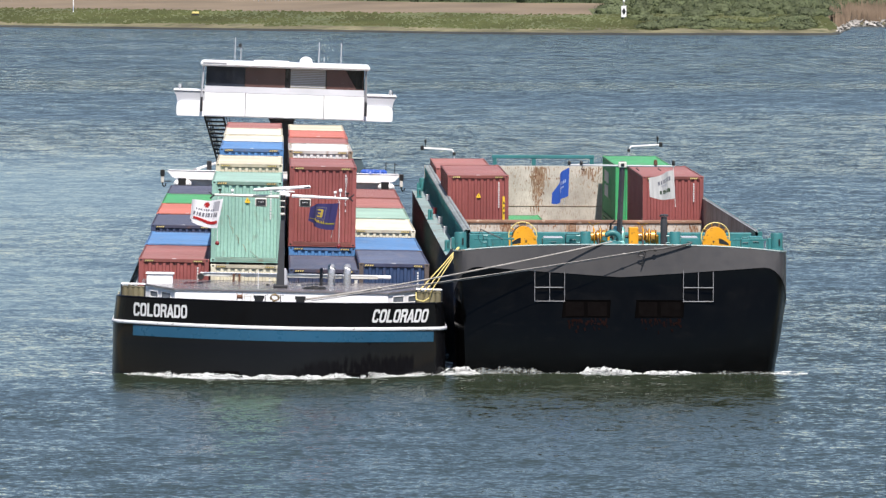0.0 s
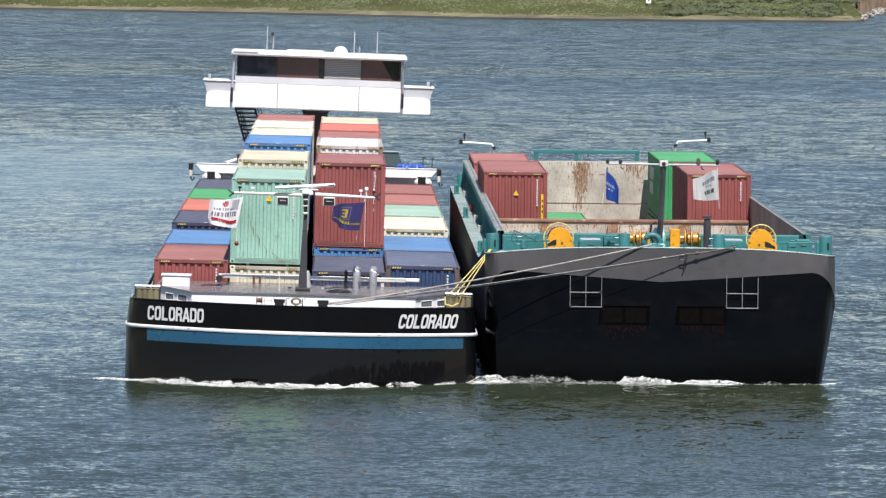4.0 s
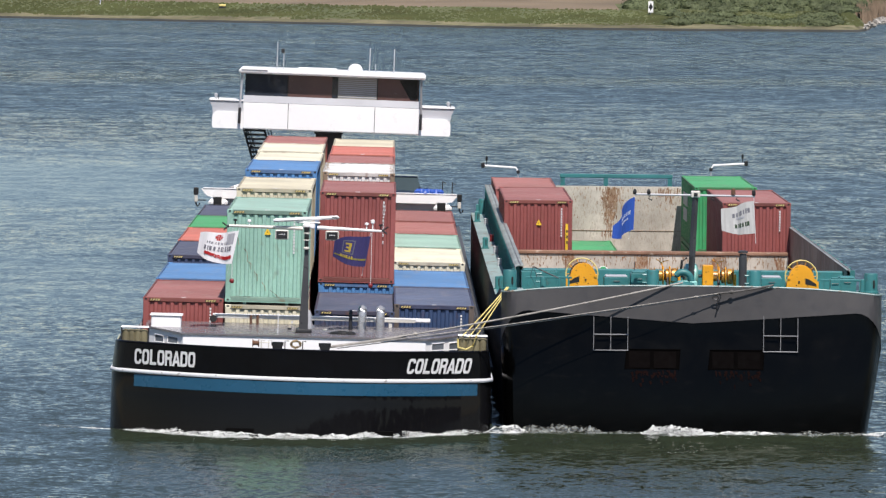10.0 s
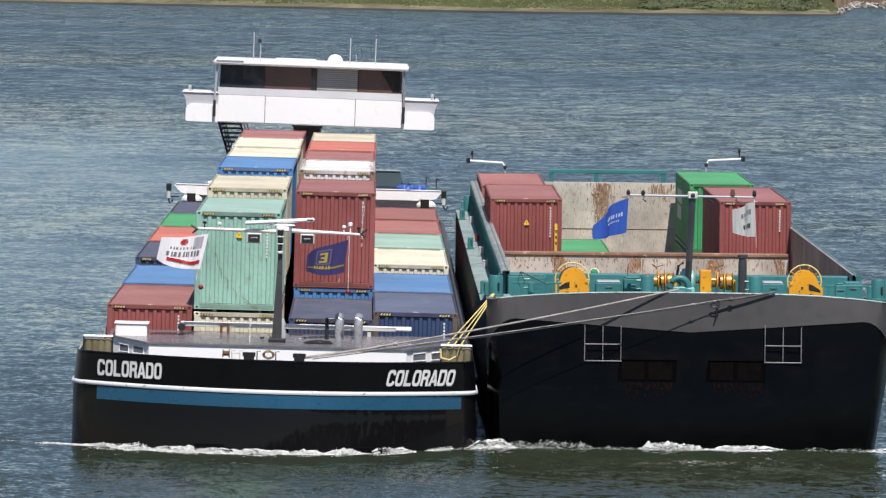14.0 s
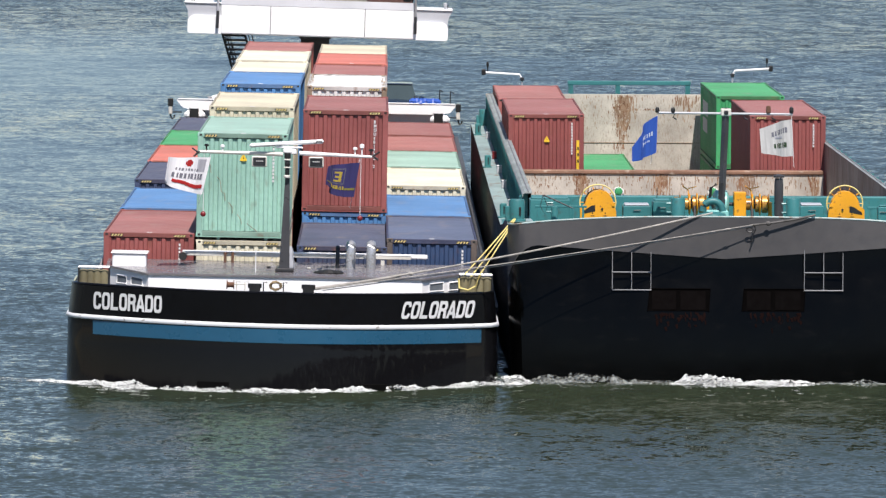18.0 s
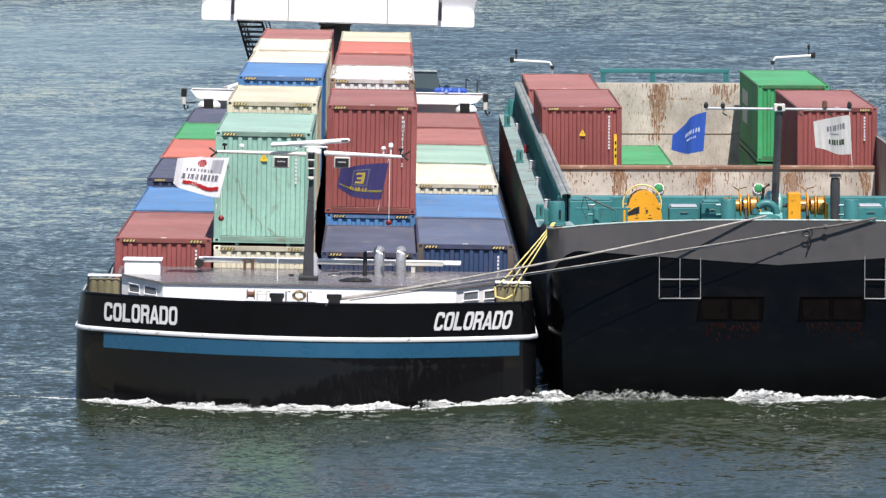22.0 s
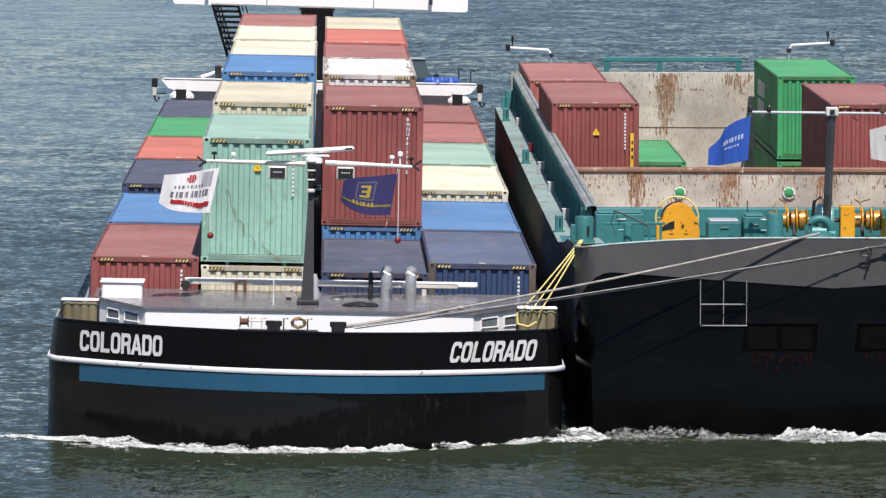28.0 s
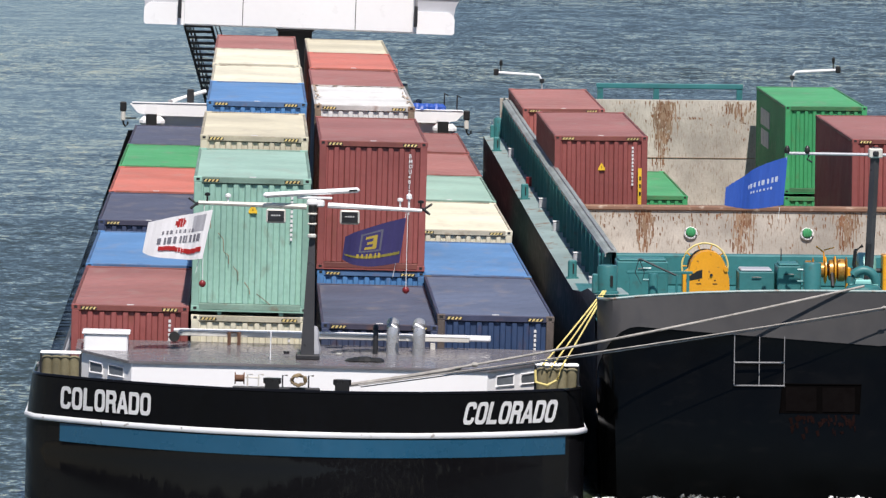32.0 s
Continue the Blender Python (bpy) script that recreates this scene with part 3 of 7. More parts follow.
def container(mat, x, y, z, length, height, label, ship="vessel", stripes=True, post=None, code=None, logo=None, tri=None, group="cargo containers", trim=0.0):
    """x: middle; y: front; z: underside."""
    post = post or mat
    c = thing("shipping_container", pose(x, y, z, trim), label, "shipping container", ship, group)
    me = container_meshes(length, height, mat, post)
    w = WIDTH / 2
    for k in ("front_wall", "end_wall", "side_wall_left", "side_wall_right", "roof", "floor_pan"):
        part(k.replace("_left", "").replace("_right", ""), me[k], None, c)
    for sx in (-1, 1):
        part("side_rail", me["side_rail"], None, c, at=pose(sx * (w - 0.032), 0, height - 0.1))
        part("side_rail", me["side_rail"], None, c, at=pose(sx * (w - 0.032), 0, 0.04))
        for y0 in (0.083, length - 0.083):
            part("corner_post", me["corner_post"], None, c, at=pose(sx * (w - 0.09), y0, 0))
            for z0 in (0, height - 0.118):
                part("corner_casting", me["corner_casting"], None, c, at=pose(sx * (w - 0.09), y0 if y0 < 1 else y0, z0, 0, 0, 0 if y0 < 1 else 180))
    for y0 in (0.06, length - 0.06):
        part("end_rail", me["end_rail"], None, c, at=pose(0, y0, height - 0.135))
        part("end_rail", me["end_rail"], None, c, at=pose(0, y0, 0.03))
    if stripes:
        for a in (-w + 0.2, w - 0.56):
            part("warning_stripes", stripe_mesh(), None, c, "black and yellow slanted warning stripes", at=pose(a, 0.004, height - 0.108))
    if code:
        lx = w - 0.42
        if isinstance(code, str):
            for i, ch in enumerate(code):
                if ch != " ":
                    part("code_letter", words(ch, 0.12, MARK_WHITE, 0.003, 0.9), None, c, "white painted code letter", at=pose(lx, 0.018, height - 0.36 - 0.115 * i))
        else:
            s = Shape()
            for i in range(int(code)):
                s.box(lx, lx + 0.05, 0.012, 0.02, height - 0.34 - 0.095 * i, height - 0.278 - 0.095 * i)
            tagged(part("code_line", s, MARK_WHITE, c, "column of small white painted marks"), kind="stuff")
    if tri:
        s = Shape()
        tx, tz = tri
        s.add([(tx - 0.09, 0.018, tz), (tx + 0.09, 0.018, tz), (tx + 0.09, 0.018, tz + 0.05), (tx, 0.018, tz + 0.2), (tx - 0.09, 0.018, tz + 0.05)], [(0, 1, 2, 3, 4)], 0)
        s.add([(tx - 0.012, 0.014, tz + 0.06), (tx + 0.012, 0.014, tz + 0.06), (tx, 0.014, tz + 0.13)], [(0, 1, 2)], 1)
        part("hazard_sign", s, [MARK_YELLOW, BLACK], c, "yellow hazard sign with a black mark")
    # a small plate in the middle of the roof's front edge
    s = Shape().box(-0.07, 0.07, 0.16, 0.24, height - 0.02, height + 0.004)
    part("roof_plate", s, MARK_WHITE if stripes else mat, c)
    return c


# ---- the motor vessel ----
BEAM, KEEL_X = 5.63, -0.20


def bow_y(x, fore=-6.9):
    u = min(1.0, abs(x - KEEL_X) / BEAM)
    return fore + 2.7 * u * u + 0.3 * max(0.0, (u - 0.97) / 0.03) ** 2.2


BOW_X = [KEEL_X + BEAM * math.sin(math.pi / 2 * i / 16) * (0.55 + 0.45 * abs(i) / 16) / 1.0 for i in range(-16, 17)]


def bow_row(z, push=0.0, stern=None, grow=0.0):
    """One level line of the bow, from port to starboard; push: metres forwards; grow: metres outwards."""
    pts = [(x + (grow if x > KEEL_X else -grow) * (abs(x - KEEL_X) / BEAM) ** 3, bow_y(x) - push, z) for x in BOW_X]
    if stern is not None:
        e = BEAM + grow
        pts = [(KEEL_X - e, stern, z)] + pts + [(KEEL_X + e, stern, z)]
    return pts


def ring_points(x0, x1, z0, z1, r, n=8, square_left=False):
    """A rounded outline, from the right middle round to it again."""
    pts = []
    for cx, cz, a0, sq in ((x1 - r, z1 - r, 0, False), (x0 + r, z1 - r, 90, square_left), (x0 + r, z0 + r, 180, square_left), (x1 - r, z0 + r, 270, False)):
        for i in range(n):
            a = radians(a0 + 90 * i / (n - 1))
            k = r * (1 / max(abs(math.cos(a)), abs(math.sin(a))) if sq else 1)
            pts.append((cx + k * math.cos(a), cz + k * math.sin(a)))
    return pts


def block_letter(ch):
    """A heavy squarish capital in a unit box of x and z, a few millimetres proud."""
    s = Shape()
    n = 8

    def plate(quad):
        s.add([(x, h, z) for h in (0.0, 0.008) for x, z in quad], [(0, 1, 2, 3), (4, 5, 6, 7), (0, 1, 5, 4), (1, 2, 6, 5), (2, 3, 7, 6), (3, 0, 4, 7)])

    def ring(x0, x1, z0, z1, t, skip=(), left=False):
        out = ring_points(x0, x1, z0, z1, 0.30 * (x1 - x0), n, left)
        inn = ring_points(x0 + t, x1 - t, z0 + t * 0.62, z1 - t * 0.62, 0.14, n, left)
        k = len(out)
        for i in range(k):
            if i not in skip:
                j = (i + 1) % k
                plate([out[i], out[j], inn[j], inn[i]])

    if ch == "O":
        ring(0, 1, 0, 1, 0.29)
    elif ch == "C":
        ring(0, 1, 0, 1, 0.29, (4 * n - 1,))
        s.v = [(x, y, z) for x, y, z in s.v]
    elif ch == "D":
        ring(0, 1, 0, 1, 0.29, (), True)
    elif ch == "L":
        plate([(0.02, 0), (0.34, 0), (0.34, 1), (0.02, 1)])
        plate([(0.34, 0), (0.96, 0), (0.96, 0.19), (0.34, 0.19)])
    elif ch == "R":
        plate([(0, 0), (0.30, 0), (0.30, 1), (0, 1)])
        ring(0.0, 1.0, 0.40, 1.0, 0.30, (), True)
        plate([(0.68, 0), (1.0, 0), (0.92, 0.44), (0.60, 0.44)])
    elif ch == "A":
        plate([(-0.06, 0), (0.26, 0), (0.62, 1), (0.36, 1)])
        plate([(0.74, 0), (1.06, 0), (0.64, 1), (0.38, 1)])
        plate([(0.24, 0.2), (0.76, 0.2), (0.70, 0.38), (0.30, 0.38)])
    return s


def sheer(x, y):
    return 0.035 * (1 - min(1, abs(x) / BEAM) ** 2) - 0.004 * x


def vessel():
    v = thing("motor_vessel", Matrix(), "black-hulled inland motor vessel with white strake and blue band", "cargo ship")
    aft = 103.0
    # hull below the strake leans forward towards the water
    lower = Shape()
    levels = [(-2.6, -0.6), (-0.4, 0.13), (0.0, 0.110), (0.4, 0.085), (0.8, 0.056), (1.0, 0.038), (1.25, 0.012), (1.62, 0.0)]
    lower.sheet([bow_row(z, push, aft) for z, push in levels])
    lower.sheet([[(KEEL_X - BEAM, aft, z), (KEEL_X + BEAM, aft, z)] for z in (-2.6, 1.62)])
    part("lower_hull", lower, HULL_BLACK, v, "glossy black painted hull plating", True)
    band = Shape()
    for a, b in ((-27, 27),):
        xs = [x for x in BOW_X if -5.30 < x < 5.18]
        band.sheet([[(x, bow_y(x) - 0.006 - p, z + sheer(x, 0)) for x in xs] for z, p in ((1.20, 0.022), (1.36, 0.014), (1.56, 0.007))])
    part("blue_band", band, HULL_BLUE, v, "blue painted band under the strake", True)
    strake = Shape()
    prof = [(1.58, 0.0), (1.59, 0.035), (1.62, 0.05), (1.66, 0.05), (1.69, 0.035), (1.70, 0.0)]
    strake.sheet([[(p[0], p[1], p[2] + sheer(p[0], 0)) for p in bow_row(z, g, -1.5, g)] for z, g in prof])
    part("white_strake", strake, WHITE_LINE, v, "white rubbing strake round the bow", True)
    bul = Shape()
    outer = [[(p[0], p[1], p[2] + sheer(p[0], 0)) for p in bow_row(z, g, -1.7, -1.3 * g)] for z, g in ((1.62, 0.0), (2.0, 0.03), (2.46, 0.07))]
    inner = [[(p[0], p[1], p[2] + sheer(p[0], 0)) for p in bow_row(z, g - 0.09, -1.7, -1.3 * g - 0.09)] for z, g in ((2.46, 0.07), (1.9, 0.03))]
    bul.sheet(outer + inner)
    part("bulwark", bul, HULL_BLACK, v, "black bulwark plating round the bow", True)
    rail = Shape()
    pts = [(p[0], p[1], p[2] + sheer(p[0], 0) + 0.02) for p in bow_row(2.46, 0.03, -1.7, -0.13)]
    rail.tube(pts, 0.045, 8)
    part("bulwark_rail", rail, HULL_BLACK, v, "", True)
    deck = Shape()
    row = bow_row(1.95, -0.1, 4.0, -0.1)
    for i in range(len(row) // 2):
        a, b, c, d = row[i], row[i + 1], row[-2 - i], row[-1 - i]
        if b != c:
            deck.add([a, b, c, d], [(0, 1, 2, 3)])
    part("foredeck", deck, DECK_GREY, v)
    # hold floor, coamings and side decks
    part("hold_floor", Shape().prism([(-0.3, -0.4), (76, -0.4), (76, 0.66 - 0.617), (-0.3, 0.66)], -BEAM + 0.1, BEAM - 0.1, axis="x"), DECK_GREY, v)
    for sx in (-1, 1):
        part("coaming", Shape().box(sx * 5.2 - 0.06, sx * 5.2 + 0.06, -0.3, 76, 0.6, 2.2, 0.02), BARGE_SIDE, v)
        part("side_deck", Shape().box(min(sx * 5.26, sx * 5.6), max(sx * 5.26, sx * 5.6), 4, aft, 1.4, 1.5), DECK_GREY, v)
    # thruster openings near the waterline: matte black slabs carry the shade inside
    for x in (-1.55, 1.75):
        s = Shape()
        y = bow_y(x)
        s.box(x - 0.8, x + 0.8, y - 0.106, y + 0.1, 0.03, 0.2, 0.01)
        part("bow_thruster_opening", s, VOID, v)
    # name on both bows, letter by letter
    for x0, slant, width in ((-5.14, 0.02, 1.84), (2.90, 0.20, 1.90)):
        step = width / 8
        for i, ch in enumerate("COLORADO"):
            sh = block_letter(ch)
            done = []
            for px, py, pz in sh.v:
                x = x0 + step * (i + 0.04 + 0.92 * px) + slant * 0.46 * (pz - 0.3)
                z = 1.86 + 0.45 * pz
                g = 0.03 + (z - 2.0) / 0.46 * 0.04
                u = min(1.0, abs(x - KEEL_X) / BEAM)
                done.append((x, bow_y(x + math.copysign(1.3 * g * u ** 3, x - KEEL_X)) - g - 0.03 * u - py, z + sheer(x, 0)))
            sh.v = done
            part("name_letter", sh, MARK_WHITE, v, "white block letter of the ship's name")
    # foredeck house
    plan = [(-4.85, -0.45), (-4.85, -1.9), (-3.75, -3.5), (3.45, -3.5), (4.75, -1.9), (4.75, -0.45)]
    roof_z = lambda y: 2.72 + (y + 3.5) / 3.05 * 0.16
    for i in range(len(plan) - 1):
        (xa, ya), (xb, yb) = plan[i], plan[i + 1]
        wall = Shape().add([(xa, ya, 1.95), (xb, yb, 1.95), (xb, yb, roof_z(yb)), (xa, ya, roof_z(ya))], [(0, 1, 2, 3)])
        part("house_front" if i == 2 else "house_side", wall, WHITE, v, "white painted front of the low foredeck house" if i == 2 else "pale grey side of the foredeck house")
    roof = Shape()
    top = [(x * 1.015, y * 1.0 - (0.05 if y < -3 else 0), roof_z(y) + 0.04) for x, y in plan]
    low = [(x, y, z - 0.05) for x, y, z in top]
    n = len(top)
    roof.add(top + low, [tuple(range(n)), tuple(range(n, 2 * n))[::-1]] + [(i, (i + 1) % n, n + (i + 1) % n, n + i) for i in range(n)])
    part("foredeck_house_roof", roof, ROOF_GREY, v, "shiny grey painted roof")
    for sx, x0, y0, x1, y1 in ((-1, -4.85, -1.9, -3.75, -3.5), (1, 4.75, -1.9, 3.45, -3.5)):
        d = Vector((x1 - x0, y1 - y0, 0))
        nrm = Vector((-d.y, d.x, 0)).normalized() * (0.012 if sx > 0 else -0.012)
        for u0, u1 in ((0.22, 0.46), (0.58, 0.86)):
            a, b = Vector((x0, y0, 0)) + d * u0, Vector((x0, y0, 0)) + d * u1
            s = Shape()
            s.add([a + nrm + Vector((0, 0, 2.4)), b + nrm + Vector((0, 0, 2.4)), b + nrm + Vector((0, 0, 2.6)), a + nrm + Vector((0, 0, 2.62))], [(0, 1, 2, 3)])
            win = part("side_window", s, GLASS_PALE, v)
            f = Shape()
            f.tube([a + nrm + Vector((0, 0, 2.4)), b + nrm + Vector((0, 0, 2.4)), b + nrm + Vector((0, 0, 2.6)), a + nrm + Vector((0, 0, 2.62)), a + nrm + Vector((0, 0, 2.4))], 0.022, 6)
            part("window_frame", f, WHITE, win)
    hatch = Shape().box(-4.76, -3.86, -2.1, -1.2, 2.7, 3.16, 0.03)
    hatch.box(-4.80, -3.82, -2.14, -1.16, 3.16, 3.20, 0.015)
    part("companion_hatch", hatch, WHITE, v, "white boxy companion hatch")
    # deck fittings along the bow
    for x in (-0.91, 0.48):
        s = Shape()
        y = bow_y(x) + 0.75
        s.box(x - 0.14, x + 0.14, y - 0.12, y + 0.12, 1.95, 2.66)
        for dx in (-0.06, 0.06):
            s.lathe([(0.085, 0), (0.085, 0.64), (0.12, 0.66), (0.12, 0.76)], (x + dx, y, 1.95), seg=12)
        part("double_bollard", s, BLACK, v, "", True)
    return v


def fender_rack(x0, x1, label):
    f = thing("fender_rack", pose(x0, -3.5, 1.97), label, "fender rack")
    w = x1 - x0
    for i in range(4):
        s = Shape().lathe([(0.06, 0), (0.115, 0.04), (0.12, 0.45), (0.12, 0.82), (0.06, 0.86)], (0.13 + (w - 0.26) * i / 3, 0, 0), seg=14)
        part("fender", s, FENDER, f, "worn olive cylindrical fender", True)
    fr = Shape()
    for z in (0.92,):
        fr.tube([(0, -0.16, z), (w, -0.16, z), (w, 0.2, z), (0, 0.2, z), (0, -0.16, z)], 0.022, 6)
    part("top_frame", fr, WHITE, f, "white tubular frame")
    for a, b in ((0, -0.16), (w, -0.16), (w, 0.2), (0, 0.2)):
        part("post", Shape().tube([(a, b, 0), (a, b, 0.92)], 0.02, 6), STEEL_DARK, f)
    return f


water()
far_bank()
vessel()
fender_rack(-5.58, -4.78, "row of olive fenders in a white-topped rack")
fender_rack(4.42, 5.28, "row of olive fenders with yellow ropes looped over")

# containers on the vessel: four columns, six bays
TRIM = -0.46
COLS = (-3.88, -1.37, 1.29, 3.72)
BAY, LONG = 12.3, 12.192
OUT_L = [(C_RED, "oxide red"), (C_BLUE, "cobalt blue"), (C_NAVY, "navy"), (C_ORANGE, "orange-red"), (C_BRIGHT, "bright green"), (C_NAVY, "navy")]
OUT_R = [(C_NAVY_B, "dark blue"), (C_BLUE, "cobalt blue"), (C_PALE, "pale cream"), (C_GREEN, "sea green"), (C_RED_B, "brick red"), (C_RED, "oxide red")]
MID_L = [(C_PALE, "pale cream"), (C_RED, "oxide red"), (C_BLUE, "cobalt blue"), (C_GREEN, "sea green"), (C_RED, "oxide red"), (C_NAVY, "navy")]
MID_R = [(C_NAVY, "navy"), (C_BLUE, "cobalt blue"), (C_RED, "oxide red"), (C_CREAM, "cream"), (C_BLUE, "cobalt blue"), (C_RED, "oxide red")]
UP_L = [(C_GREEN, "sea green"), (C_CREAM, "cream"), (C_BLUE, "cobalt blue"), (C_PALE, "pale cream"), (C_PALE, "pale cream"), (C_RED_B, "brick red")]
UP_R = [None, (C_RED, "oxide red"), (C_WHITE, "rust-streaked white"), (C_RED_B, "brick red"), (C_ORANGE, "orange-red"), (C_CREAM, "cream")]
TOP_L, TOP_R = (3.60, 3.55, 3.71, 3.65, 3.58, 3.49), (3.58, 3.50, 3.68, 3.62, 3.54, 3.48)
HIGH_L, HIGH_R = (6.31, 6.50, 6.66, 6.53, 6.47, 6.36), (0, 6.45, 6.63, 6.48, 6.42, 6.31)
for bay in range(6):
    y = bay * BAY
    mid_l, mid_r = HIGH_L[bay] - 2.91, (HIGH_R[bay] - 2.91 if bay else 3.34)
    mid_l = 3.44 if bay == 0 else mid_l
    for col, x, (m, what), top in ((OUT_L, COLS[0], OUT_L[bay], TOP_L[bay]), (OUT_R, COLS[3], OUT_R[bay], TOP_R[bay]), (MID_L, COLS[1], MID_L[bay], mid_l), (MID_R, COLS[2], MID_R[bay], mid_r)):
        container(m, x + 0.02 * math.sin(7 * bay + x), y, 0.665 - 0.1 * bay, LONG, top - 0.665 + 0.1 * bay, f"{what} steel shipping container in the lower cargo tier", stripes=bay in (0, 2, 3) or col in (MID_L, MID_R), code=6 if bay == 0 else None, trim=TRIM,
                  post=RUSTY_POST if m is C_CREAM else (GRIMY_POST if m is C_NAVY_B else None))
    for col, x, high in ((UP_L, COLS[1], HIGH_L[bay]), (UP_R, COLS[2], HIGH_R[bay])):
        if col[bay]:
            m, what = col[bay]
            front = (col is UP_L and bay == 0) or (col is UP_R and bay == 1)
            hgt = 2.79 if (col is UP_L and bay == 0) else 2.896
            top = container(m, x + 0.03 * math.sin(5 * bay + x), y, high - hgt, LONG, hgt, f"{what} steel shipping container stacked on the upper tier", stripes=True, trim=TRIM,
                      code=("BMOU481772 2" if front and col is UP_R else (11 if front else None)), tri=(0.02, 2.05) if front and col is UP_L else None,
                      post=RUSTY_POST if m in (C_WHITE, C_CREAM) and bay == 2 else None)
            if front:
                for lx in (-0.62, 0.66):
                    lug = Shape().prism([(lx - 0.07, 0.03), (lx + 0.07, 0.03), (lx + 0.03, -0.075), (lx - 0.03, -0.075)], 0.05, 0.14, axis="y")
                    part("stacking_lug", lug, m, top)
            if front and col is UP_L:
                # the halyard's shadow over the ribs, laid on as thin dark tubes
                for pts in ([(-0.95, 2.0), (-0.86, 1.92), (-0.84, 1.72)], [(-0.68, 1.62), (-0.58, 1.5), (-0.56, 1.24), (-0.46, 1.16), (-0.45, 0.98)], [(-0.36, 0.94), (-0.26, 0.82), (-0.25, 0.64)], [(-0.12, 0.62), (-0.02, 0.48), (0.0, 0.36)], [(0.14, 0.38), (0.3, 0.26), (0.42, 0.16)]):
                    part("scratch", Shape().tube([(px, 0.028, pz) for px, pz in pts], 0.008, 4), RUSTY_POST, top, "dark stepped line standing for the halyard's cast shadow")
            if m is C_WHITE:
                rr = random.Random(6)
                grime = Shape()
                for _ in range(80):
                    on_side = rr.random() < 0.35
                    gx = rr.choice((-1, 1)) * (WIDTH / 2 - 0.06 - abs(rr.gauss(0, 0.05))) if on_side else rr.uniform(-1.15, 1.15)
                    gy = rr.uniform(0.2, 12) if on_side else (0.12 + abs(rr.gauss(0, 0.12)) if rr.random() < 0.6 else LONG - 0.12 - abs(rr.gauss(0, 0.3)))
                    gl, gw = rr.uniform(0.03, 0.16), rr.uniform(0.015, 0.05)
                    gl, gw = (gw, gl * 4) if on_side else (gl, gw * 2)
                    gz = hgt - 0.008
                    grime.add([(gx - gl, gy - gw, gz), (gx + gl, gy - gw * 0.5, gz), (gx + gl * 0.7, gy + gw, gz), (gx - gl * 0.6, gy + gw * 0.8, gz)], [(0, 1, 2, 3)])
                tagged(part("rust_bloom", grime, RUST_FADED, top, "scattered rust marks on the roof"), kind="stuff")


# ---- the barge ----
RUST_EDGE = surface("orange_rust_scale", (0.22, 0.105, 0.055), 0.9, vary=0.35, scale=5, bump=0.01, bump_scale=20, stain=(0.50, 0.44, 0.36), stain_amount=0.04, stain_size=5, soft=0.05)
RUST_CAP = surface("flaking_rusty_edge_paint", (0.24, 0.135, 0.09), 0.85, vary=0.35, scale=4, bump=0.008, bump_scale=15, stain=(0.50, 0.41, 0.33), stain_amount=0.02, stain_scale=(0.6, 1, 1), stain_size=7, soft=0.08)
RUST_PALE = surface("pale_rust_wash", (0.30, 0.20, 0.13), 0.9, vary=0.3, scale=6)
POCKET_RED = surface("dull_reddish_primer", (0.0024, 0.0016, 0.0016), 0.8, vary=0.3, spec=0.04)
SCUFF_RED = surface("dull_red_scrape", (0.011, 0.0045, 0.004), 0.85, vary=0.4, spec=0.04)
PLATE_DULL = surface("black_recess_shade", (0.0022, 0.0018, 0.0018), 0.9, vary=0.3, spec=0.02)
BL, BR = 5.78, 17.14
BMID = (BL + BR) / 2


def barge_bow_y(x):
    u = abs(x - BMID) / ((BR - BL) / 2)
    return -3.4 + 0.35 * u * u + 0.7 * max(0.0, (u - 0.95) / 0.05) ** 2.2


def rake_y(k):
    """Metres aft of the knuckle: under a small ledge the plating comes forward, less and less steeply."""
    return 0.03 + 0.10 * min(1, k * 10) - RAKE * (1 - (1 - k) ** 2.3)


RAKE = 0.62


